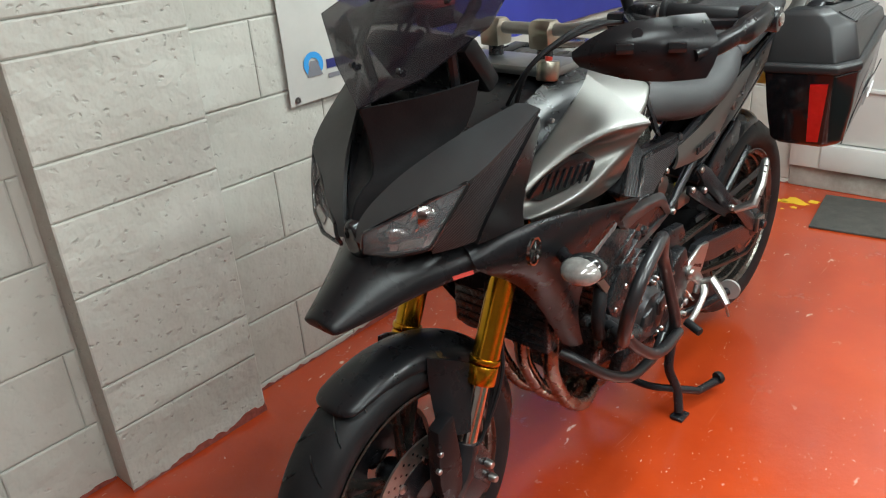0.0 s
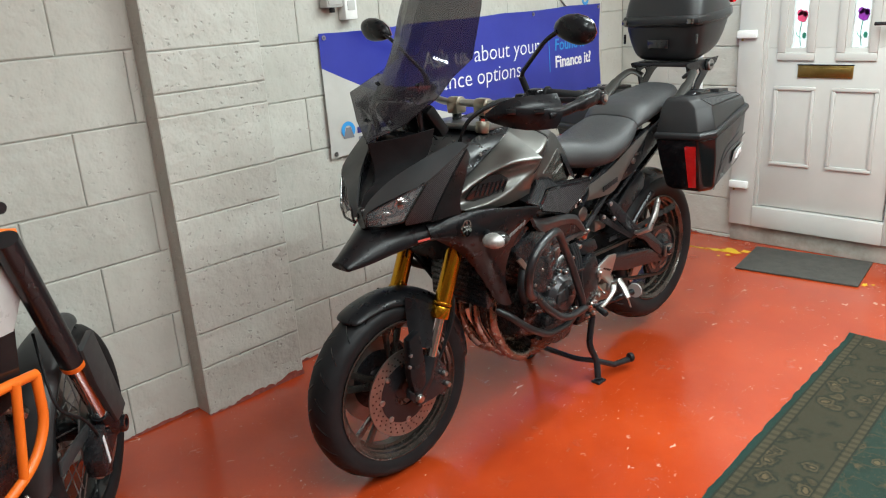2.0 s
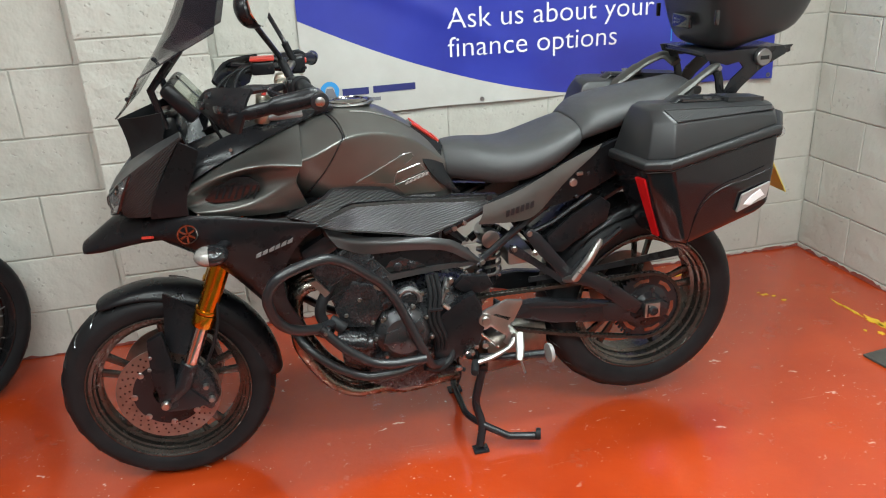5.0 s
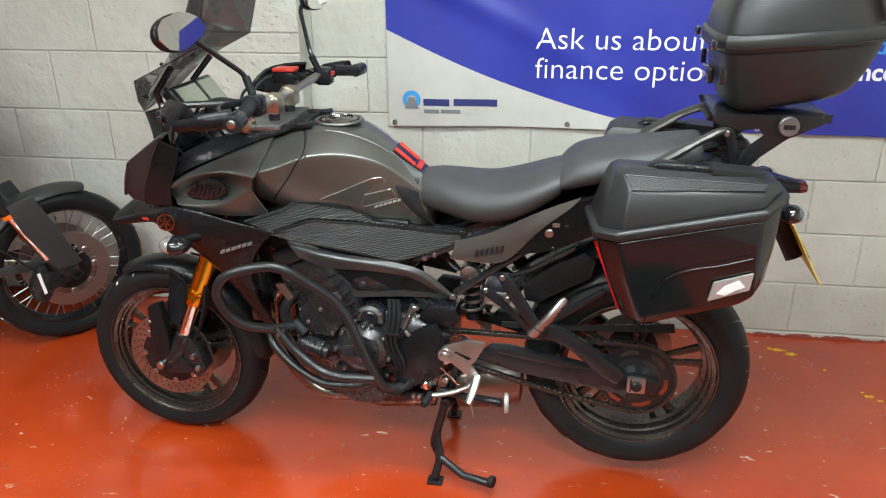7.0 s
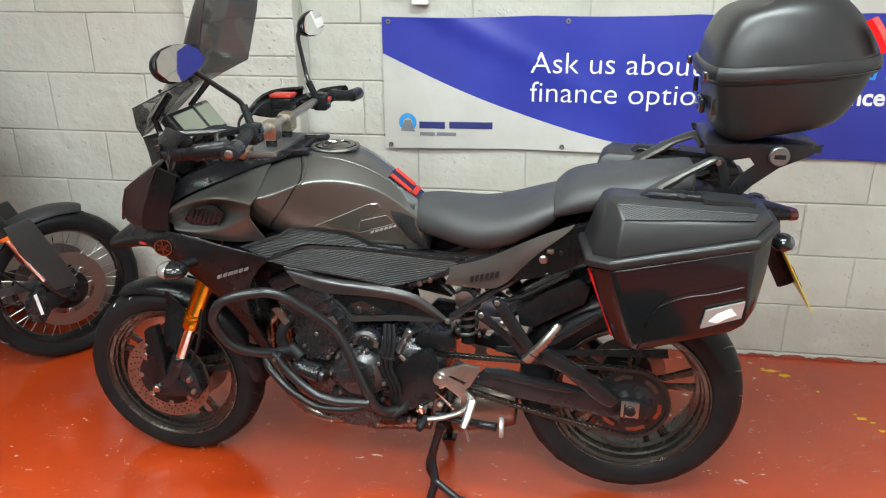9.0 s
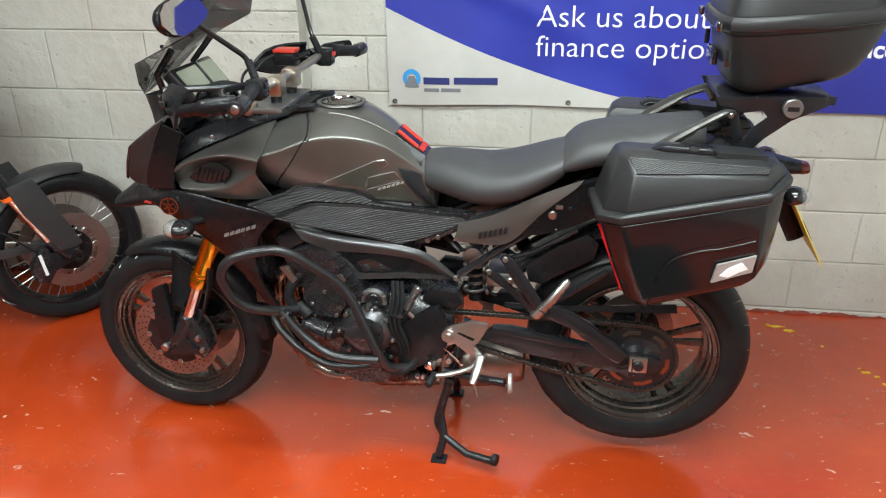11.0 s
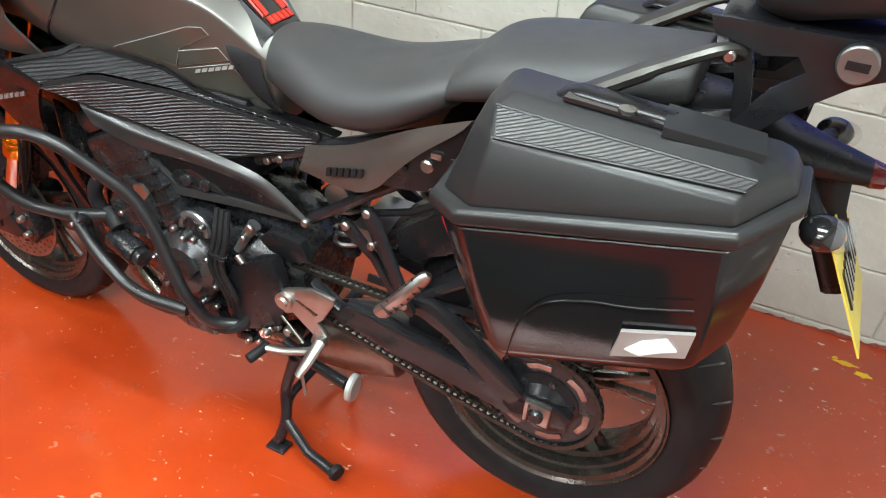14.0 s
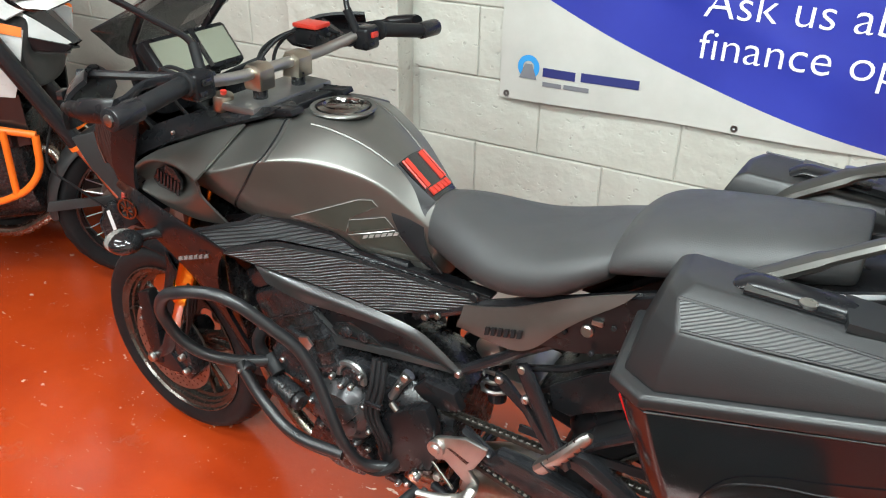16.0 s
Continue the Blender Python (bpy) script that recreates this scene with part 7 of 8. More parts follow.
dash = part("instrument_panel", moved(box(-0.018, 0.022, -0.125, 0.125, -0.055, 0.055, 0.012), Matrix.Translation((-0.376, 0.0, 1.162)) @ Matrix.Rotation(radians(-38), 4, "Y")), "plastic", bike, "black instrument panel with two grey displays")
for y0, y1, m in ((-0.110, 0.005, "lcd"), (0.020, 0.110, "lcd")):
    part("display", moved(box(0.0225, 0.0245, y0, y1, -0.042, 0.040, 0.0), Matrix.Translation((-0.376, 0, 1.162)) @ Matrix.Rotation(radians(-38), 4, "Y")), m, dash, "grey lcd display")
part("bezel_bar", moved(box(0.0225, 0.027, 0.005, 0.020, -0.05, 0.05, 0.001), Matrix.Translation((-0.376, 0, 1.162)) @ Matrix.Rotation(radians(-38), 4, "Y")), "gloss_black", dash)
part("dash_mount", box(-0.46, -0.39, -0.09, 0.09, 1.03, 1.13, 0.02), "plastic", bike, "black screen mount")
for s in (-1, 1):
    part("screen_bracket", sweep([(-0.42, s * 0.10, 1.10), (-0.44, s * 0.11, 1.20), (-0.38, s * 0.12, 1.27)], 0.010, 8), "satin_black", bike, "black screen bracket")

# smoked windscreen
HALF = [
    [(-0.560, 0.0, 1.118), (-0.556, 0.006, 1.121), (-0.552, 0.012, 1.124)],
    [(-0.528, 0.0, 1.152), (-0.512, 0.042, 1.165), (-0.506, 0.105, 1.168)],
    [(-0.502, 0.0, 1.192), (-0.484, 0.070, 1.205), (-0.450, 0.200, 1.246)],
    [(-0.420, 0.0, 1.300), (-0.398, 0.092, 1.300), (-0.350, 0.172, 1.296)],
    [(-0.370, 0.0, 1.382), (-0.342, 0.104, 1.374), (-0.264, 0.170, 1.336)],
    [(-0.318, 0.0, 1.490), (-0.290, 0.112, 1.488), (-0.226, 0.180, 1.480)],
    [(-0.275, 0.0, 1.580), (-0.250, 0.106, 1.578), (-0.205, 0.172, 1.570)],
    [(-0.235, 0.0, 1.690), (-0.215, 0.080, 1.680), (-0.190, 0.120, 1.660)]]
mid, fold = spline([r[0] for r in HALF], 4), spline([r[1] for r in HALF], 4)
edge = [Vector(a[2]).lerp(Vector(b[2]), k / 4) for a, b in zip(HALF, HALF[1:]) for k in range(4)] + [Vector(HALF[-1][2])]
SCREEN = []
for a, b, c in zip(mid, fold, edge):
    a, b, c = Vector(a), Vector(b), Vector(c)
    half = [a, a.lerp(b, 0.5) + Vector((-0.05 * b.y, 0, 0)), b, b.lerp(c, 0.5), c]
    SCREEN.append([(p.x, -p.y, p.z) for p in half[:0:-1]] + [tuple(p) for p in half])
screen = part("windscreen", sheet(SCREEN, 0.004, 0), "smoke", bike, "tall dark smoked windscreen with a folded foot", 9)
for s in (-1, 1):
    part("nose_panel", sheet([
        [(-0.554, 0.002, 1.116), (-0.500, 0.080, 1.128), (-0.420, 0.150, 1.150)],
        [(-0.540, 0.002, 1.065), (-0.480, 0.062, 1.062), (-0.420, 0.130, 1.066)],
        [(-0.535, 0.002, 1.005), (-0.505, 0.040, 1.005), (-0.490, 0.090, 1.020)],
        [(-0.545, 0.002, 0.985), (-0.535, 0.030, 0.985), (-0.530, 0.060, 0.990)],
        [(-0.590, 0.002, 0.972), (-0.582, 0.022, 0.970), (-0.572, 0.042, 0.968)],
        [(-0.608, 0.002, 0.905), (-0.606, 0.008, 0.905), (-0.604, 0.014, 0.905)]], 0.005, 1, s), "rubber", screen, "black panel below the screen")
    for x, y, z in ((-0.505, 0.050, 1.175), (-0.418, 0.085, 1.275)):
        part("screen_screw", bolt((x - 0.004, s * (y + 0.008), z), 0.0055, 0.004, s), "satin_black", screen)
for s in (-1, 1):
    for k in range(3):
        part("brake_hose", sweep(spline([(-0.30, s * 0.06, 0.86), (-0.36, s * (0.09 + 0.01 * k), 0.70), (-0.37, s * (0.11 + 0.012 * k), 0.55), (-0.42, s * 0.12, 0.42), (-0.46, s * 0.11, 0.38)], 5), 0.0045, 6), "rubber", bike)
part("steering_head", cage(hold([
    [(-0.36, 0, 0.86), (-0.36, 0.12, 0.86), (-0.36, 0.13, 0.78), (-0.36, 0.10, 0.70), (-0.36, 0, 0.70)],
    [(-0.16, 0, 0.90), (-0.16, 0.15, 0.90), (-0.16, 0.16, 0.78), (-0.16, 0.14, 0.66), (-0.16, 0, 0.66)],
    [(0.30, 0, 0.86), (0.30, 0.11, 0.86), (0.30, 0.12, 0.76), (0.30, 0.11, 0.66), (0.30, 0, 0.66)]]), 1), "plastic", bike, "black frame head and airbox")


# ---- door in the east wall ----
def door():
    d = empty("door_1", "white panelled upvc door with brass letter plate and flower panes, closed", "door", pose(EAST, 0, 0), kind="structure")
    def bx(name, y0, y1, z0, z1, x0, x1, m, lab="", bev=0.004, parent=d):
        return part(name, box(x0, x1, y0, y1, z0, z1, bev), m, parent, lab)
    fl, fr, fb, ft = -0.775, -1.765, 0.112, 2.12
    bx("door_frame", -0.915, fl, fb, ft, -0.035, 0.06, "upvc")
    bx("door_frame", fr, -1.615, fb, ft, -0.035, 0.06, "upvc")
    bx("door_frame", -1.615, -0.915, 1.99, ft, -0.035, 0.06, "upvc")
    bx("threshold", -1.615, -0.915, fb, 0.235, -0.042, 0.06, "upvc")
    bx("frame_bead", -0.935, -0.915, 0.235, 1.99, -0.022, 0.05, "upvc", "", 0.003)
    # leaf in strips, so that the two panes are open
    yl, yr, zb, zt = -0.932, -1.603, 0.240, 1.985
    x0, x1 = -0.012, 0.04
    g = [(-1.134, -1.056), (-1.436, -1.358)]
    gz0, gz1 = 1.142, 1.72
    leaf = bx("door_leaf", yr, yl, zb, gz0, x0, x1, "upvc")
    bx("door_leaf", yr, yl, gz1, zt, x0, x1, "upvc")
    for a, b in ((yr, g[1][0]), (g[1][1], g[0][0]), (g[0][1], yl)):
        bx("door_leaf", a, b, gz0, gz1, x0, x1, "upvc", "", 0.0)
    def moulding(ya, yb, za, zc, w=0.020):
        for (a, b, c, e) in ((ya, yb, za, za + w), (ya, yb, zc - w, zc), (ya, ya + w, za + w, zc - w), (yb - w, yb, za + w, zc - w)):
            bx("moulding", a, b, c, e, x0 - 0.012, x0 + 0.002, "upvc", "", 0.005, leaf)
    moulding(-1.205, -0.985, 0.490, 0.935)
    moulding(-1.520, -1.290, 0.490, 0.935)
    moulding(-1.185, -0.990, 1.075, 1.80, 0.042)
    moulding(-1.490, -1.292, 1.075, 1.80, 0.042)
    for (a, b), tint in zip(g, ("petal_pink", "petal_purple")):
        pane = part("pane", box(0.010, 0.014, a, b, gz0, gz1), "pane", d, "obscured glass pane painted with a flower")
        pane.visible_shadow = False
        c = (a + b) / 2
        def disc(cy, cz, ry, rz, m, n=14, wob=0.0):
            part("painted_petal", slab([(0.006, cy + ry * math.cos(2 * math.pi * k / n) * (1 + wob * math.sin(3.0 * k)), cz + rz * math.sin(2 * math.pi * k / n) * (1 + wob * math.cos(2.0 * k))) for k in range(n)], 0.002), m, pane)
        disc(c - 0.004, 1.305, 0.026, 0.030, tint, 14, 0.12)
        disc(c + 0.010, 1.325, 0.016, 0.016, tint, 12, 0.10)
        disc(c - 0.018, 1.318, 0.013, 0.016, tint, 12, 0.10)
        part("painted_stem", sweep(spline([(0.007, c - 0.002, 1.28), (0.007, c + 0.004, 1.22), (0.007, c - 0.004, 1.150)], 5), 0.0022, 6), "leaf_green", pane)
        part("painted_stem", sweep(spline([(0.007, c - 0.004, 1.19), (0.007, c + 0.016, 1.205), (0.007, c + 0.024, 1.225)], 4), 0.0015, 6), "leaf_green", pane)
        disc(c - 0.020, 1.205, 0.010, 0.016, "leaf_green")
    plate = bx("letter_plate", -1.385, -1.105, 0.985, 1.052, x0 - 0.010, x0, "brass", "brass letter plate", 0.004)
    bx("letter_flap", -1.370, -1.120, 1.000, 1.038, x0 - 0.014, x0 - 0.008, "brass", "", 0.002, plate)
    bx("letter_rim", -1.388, -1.102, 1.050, 1.056, x0 - 0.012, x0, "satin_black", "", 0.001, plate)
    for z in (0.36, 1.22, 1.90):
        h = bx("hinge", -0.885, -0.772, z - 0.022, z + 0.022, -0.062, -0.036, "white_box", "", 0.008)
        part("hinge_screw", moved(turned([(0, 0.004), (0.006, 0.004), (0.006, -0.004), (0, -0.004)], 10), Matrix.Translation((-0.055, -0.805, z - 0.030)) @ Matrix.Rotation(radians(90), 4, "Z")), "brass", h)
    hd = bx("handle_plate", -1.600, -1.565, 1.10, 1.33, x0 - 0.012, x0, "satin_black", "dark door handle")
    part("lever_handle", sweep(rounded([(x0 - 0.01, -1.582, 1.262), (x0 - 0.055, -1.582, 1.262), (x0 - 0.055, -1.475, 1.262)], 0.02), 0.009, 10), "satin_black", hd)
    return d


MAT["pane"] = glassy("obscured_pane", (0.80, 0.93, 0.92), 0.25, 0.35)
door()
sill = tagged(part("door_step", box(EAST - 0.006, EAST + 0.30, -1.80, -0.775, 0.0, 0.110, 0.006), "concrete", None), "bare chipped concrete step under the door", "step", kind="structure")


def outside():
    m, n, l, p = nodes_of("daylight_backdrop")
    p.inputs["Base Color"].default_value = (0, 0, 0, 1)
    p.inputs["Emission Color"].default_value = (0.80, 0.95, 1.0, 1)
    p.inputs["Emission Strength"].default_value = 1.6
    return tagged(part("backdrop", box(EAST + 0.9, EAST + 0.92, -3.0, 0.5, 0.0, 2.6), m, None), "pale daylight outside the door", "backdrop", kind="structure")


outside()

# ---- banner ----
banner = empty("banner", "blue and white vinyl advertising banner pinned to the wall", "banner", pose(0, -0.006, 0))
BX0, BX1 = 0.0, 2.118


def swoop(x):
    """Height of the edge between the white and the blue print."""
    return 0.868 + 0.396 * max(0.0, 1 - x / 1.42) ** 1.75


def sag(x, z):
    u, v = (x - BX0) / (BX1 - BX0), (z - 0.88) / 0.53
    return -0.010 - 0.010 * math.sin(7.5 * u + 4 * v) * (1 - v) - 0.006 * math.sin(19 * u - 3 * v) * (0.4 + 0.6 * (1 - v)) - 0.012 * math.exp(-((u - 0.12 - 0.5 * (1 - v)) / 0.05) ** 2) * v


def banner_edge(x):
    u = (x - BX0) / (BX1 - BX0)
    top = 1.405 + 0.030 * u - 0.006 * abs(math.sin(math.pi * u * 3.5))
    low = 0.877 + 0.012 * math.sin(math.pi * u) + 0.004 * math.sin(9 * u)
    return low, top


def banner_field(white):
    bm = bmesh.new()
    cols, rows, grid = 150, 26, []
    for i in range(cols + 1):
        x = BX0 + (BX1 - BX0) * i / cols
        low, top = banner_edge(x)
        s = min(max(swoop(x), low), top)
        za, zb = (low, s) if white else (s, top)
        grid.append([bm.verts.new((x, sag(x, za + (zb - za) * j / rows), za + (zb - za) * j / rows)) for j in range(rows + 1)])
    for ga, gb in zip(grid, grid[1:]):
        for j in range(rows):
            if (ga[j].co - ga[j + 1].co).length + (gb[j].co - gb[j + 1].co).length > 1e-5:
                bm.faces.new((ga[j], gb[j], gb[j + 1], ga[j + 1]))
    bmesh.ops.remove_doubles(bm, verts=bm.verts, dist=1e-6)
    bmesh.ops.solidify(bm, geom=bm.faces[:], thickness=0.0012)
    return bm


part("blue_field", banner_field(False), "blue_vinyl", banner, "creased blue print")
part("white_field", banner_field(True), "white_vinyl", banner, "off-white print")


def on_banner(name, bm, material, x, z, lift=0.003, label=""):
    """Print that follows the creases of the cloth."""
    for v in bm.verts:
        X, Z = x + v.co.x, z + v.co.y
        v.co = Vector((X, sag(X, Z) - lift + v.co.z, Z))
    return part(name, bm, material, banner, label)


on_banner("lettering", lettering("Ask us about your", 0.117, bold=-0.0010, wide=1.05), "print_white", 0.592, 1.197, 0.003, "white words")
on_banner("lettering", lettering("finance options", 0.117, bold=-0.0010, wide=1.05), "print_white", 0.592, 1.083, 0.003, "white words")
on_banner("lettering", lettering("Found it", 0.090, bold=0.001, shear=0.12), "print_cyan", 1.640, 1.195, 0.003, "cyan words")
on_banner("lettering", lettering("Finance it?", 0.090, bold=0.0022), "print_white", 1.640, 1.100, 0.003, "white words")
on_banner("divider", box(0, 0.005, 0, 0.19, -0.0005, 0.0005), "print_cyan", 1.590, 1.08)


def logo():
    bm = bmesh.new()
    n = 40
    pts = [(a, 0.037, 0.019) for a in [radians(-52 + 284 * k / n) for k in range(n + 1)]]
    rings = [[bm.verts.new((r * math.cos(a), r * math.sin(a), 0)) for r in (ro, ri)] for a, ro, ri in pts]
    for ra, rb in zip(rings, rings[1:]):
        bm.faces.new((ra[0], rb[0], rb[1], ra[1]))
    return bm


on_banner("emblem", logo(), "print_cyan", 0.099, 0.990, 0.003, "blue ring emblem")
wedge = bmesh.new()
wedge.faces.new([wedge.verts.new(c) for c in ((-0.012, 0.010, 0), (0.012, 0.010, 0), (0.030, -0.036, 0), (-0.030, -0.036, 0))])
on_banner("emblem", wedge, "print_grey", 0.099, 0.990, 0.0035)
for x0, w, z0, h, m in [(0.148, 0.106, 0.968, 0.027, "print_navy"), (0.272, 0.176, 0.970, 0.027, "print_navy"), (0.150, 0.062, 0.938, 0.014, "print_grey"), (0.220, 0.080, 0.939, 0.014, "print_grey")]:
    on_banner("print_bar", box(0, w, 0, h, -0.0004, 0.0004), m, x0, z0)
for u in (0.012, 0.345, 0.69, 0.99):
    x = BX0 + (BX1 - BX0) * u
    low, top = banner_edge(x)
    for z in (low + 0.016, top - 0.018):
        ey = turned([(0.004, -0.002), (0.010, -0.002), (0.010, 0.001), (0.004, 0.001), (0.004, -0.002)], 18)
        part("eyelet", moved(ey, Matrix.Translation((x, sag(x, z) - 0.002, z))), "steel", banner)

# ---- board above the banner ----
board = empty("sign_board", "white rounded sign board with a blue upper part, on the wall", "sign", pose(1.93, -0.004, 1.66))


def rounded_board(w, h, r, y0, y1):
    pts = []
    for cx, cz, a0 in ((w - r, h - r, 0), (-w + r, h - r, 90), (-w + r, -h + r, 180), (w - r, -h + r, 270)):
        for k in range(9):
            a = radians(a0 + 90 * k / 8)
            pts.append((cx + r * math.cos(a), cz + r * math.sin(a)))
    return outline(pts, y0, y1)


part("panel", rounded_board(0.26, 0.255, 0.20, -0.012, 0.0), "white_vinyl", board)
part("blue_print", outline([(-0.20, 0.05), (-0.05, -0.02), (0.10, -0.06), (0.235, -0.08), (0.24, 0.15), (0.15, 0.24), (-0.10, 0.24), (-0.20, 0.15)], -0.0135, -0.0122), "blue_vinyl", board)
emb = part("emblem", moved(turned([(0.018, -0.001), (0.034, -0.001), (0.034, 0.001), (0.018, 0.001), (0.018, -0.001)], 28), Matrix.Translation((0.03, -0.0135, -0.20))), "print_cyan", board)

# ---- boxes, socket and cable ----
jb = empty("junction_box", "grey surface-mounted junction box on the wall", "box", pose(0.072, -0.002, 1.56))
part("body", box(-0.042, 0.042, -0.055, 0.0, -0.055, 0.10, 0.006), "grey_box", jb)
part("cover", box(-0.036, 0.036, -0.060, -0.054, -0.045, 0.09, 0.004), "grey_box", jb)
part("gland", rod((0.0, -0.03, -0.075), (0.0, -0.03, -0.05), 0.012, 12), "satin_black", jb)
sb = empty("sensor_box", "small white plastic sensor box on the wall", "box", pose(0.160, -0.002, 1.50))
part("body", box(-0.033, 0.033, -0.050, 0.0, -0.048, 0.055, 0.006), "white_box", sb)
part("window", box(-0.020, 0.020, -0.053, -0.049, -0.01, 0.03, 0.002), "grey_box", sb)
part("cable_clip", rod((-0.040, -0.02, 0.045), (-0.025, -0.02, 0.045), 0.010, 10), "satin_black", sb)
sock = empty("wall_socket", "grey outdoor socket with a conduit and hanging plug", "socket", pose(EAST - 0.002, -0.555, 0.848))
part("body", box(-0.055, 0.0, -0.095, 0.095, -0.042, 0.040, 0.010), "grey_box", sock)
part("flap", box(-0.062, -0.054, -0.085, 0.085, -0.034, 0.034, 0.006), "grey_box", sock)
part("conduit", rod((-0.016, 0.002, 0.04), (-0.016, 0.002, 1.80), 0.010, 12), "white_box", sock)
part("plug", box(-0.048, -0.012, -0.035, 0.005, -0.085, -0.042, 0.006), "satin_black", sock)
part("cord", sweep(spline([(-0.030, -0.015, -0.08), (-0.028, -0.020, -0.12), (-0.020, -0.035, -0.155), (-0.018, -0.045, -0.175)], 5), 0.005, 8), "rubber", sock)

# ---- mat, rug and spilled paint ----
doormat = tagged(part("doormat", box(-0.205, 0.205, -0.305, 0.305, 0.0, 0.010, 0.003), "mat", None), "thin dark ribbed rubber doormat by the door", "doormat")
doormat.matrix_world = pose(2.142, -1.305, 0.001, 0, 0, 6.5)
RUG_X, RUG_Y = 1.26, 0.62


def rug_mesh():
    bm = bmesh.new()
    nx, ny = 90, 44
    rng = random.Random(3)
    edge = [rng.uniform(-0.004, 0.004) for _ in range(nx + 1)]
    grid = []
    for i in range(nx + 1):
        col = []
        for j in range(ny + 1):
            x, y = RUG_X * (2 * i / nx - 1), RUG_Y * (2 * j / ny - 1)
            if j in (0, ny):
                y += edge[i]
            z = 0.007 + 0.002 * noise.noise(Vector((x * 3, y * 3, 0))) + (0.010 * math.exp(-((RUG_X - x) / 0.03) ** 2) * (0.5 + 0.5 * math.sin(y * 11)))
            col.append(bm.verts.new((x, y, z)))
        grid.append(col)
    for ga, gb in zip(grid, grid[1:]):
        for j in range(ny):
            bm.faces.new((ga[j], gb[j], gb[j + 1], ga[j + 1]))
    bmesh.ops.solidify(bm, geom=bm.faces[:], thickness=0.006)
    return bm


rug = empty("rug", "worn green patterned oriental rug lying on the floor", "rug", pose(0.125, -2.415, 0.001, 0, 0, 1.0))
part("rug_cloth", rug_mesh(), "rug", rug)
fr = bmesh.new()
_r = random.Random(8)
for k in range(170):
    y = -RUG_Y + 2 * RUG_Y * k / 169
    a = _r.uniform(-0.4, 0.4)
    tmp = sweep([(RUG_X - 0.003, y, 0.008), (RUG_X + 0.012, y + 0.004 * a, 0.007), (RUG_X + 0.026, y + 0.016 * a, 0.003)], [0.002, 0.0018, 0.001], 4)
    me = bpy.data.meshes.new("t")
    tmp.to_mesh(me)
    tmp.free()
    fr.from_mesh(me)
    bpy.data.meshes.remove(me)
tagged(part("fringe", fr, "mat", rug), kind="stuff")


def splash(name, at, rx, ry, seed, arms, parent):
    rng = random.Random(seed)
    bm = bmesh.new()
    n = 36
    pts = []
    for k in range(n):
        a = 2 * math.pi * k / n
        r = 1 + 0.35 * math.sin(arms * a + seed) * rng.uniform(0.3, 1) + rng.uniform(-0.15, 0.15)
        pts.append((at[0] + rx * r * math.cos(a), at[1] + ry * r * math.sin(a), 0.0))
    va = [bm.verts.new((x, y, 0.0022)) for x, y, z in pts]
    vb = [bm.verts.new((x, y, 0.0)) for x, y, z in pts]
    bm.faces.new(va)
    for i in range(n):
        j = (i + 1) % n
        bm.faces.new((va[i], va[j], vb[j], vb[i]))
    return part(name, bm, "yellow_paint", parent)


spill = empty("paint_spill", "splashes of spilled yellow paint dried on the floor", "paint spill", pose(0, 0, 0.0))
for i, (x, y, rx, ry) in enumerate(((2.175, -0.875, 0.040, 0.055), (2.150, -0.80, 0.016, 0.045), (2.135, -0.70, 0.007, 0.050), (2.130, -0.62, 0.005, 0.035), (2.21, -0.955, 0.018, 0.024), (2.10, -0.90, 0.010, 0.014), (2.06, -0.86, 0.006, 0.008),
                                     (1.645, -0.128, 0.030, 0.009), (1.690, -0.158, 0.022, 0.011), (1.615, -0.115, 0.008, 0.006), (1.895, -0.445, 0.018, 0.008), (1.925, -0.47, 0.010, 0.006), (1.94, -0.52, 0.012, 0.007), (1.88, -0.42, 0.006, 0.004), (2.03, -1.645, 0.020, 0.012), (2.05, -1.68, 0.008, 0.006), (1.79, -0.27, 0.006, 0.005))):
    splash("splash", (x, y), rx, ry, i + 1, 3 + i % 3, spill)


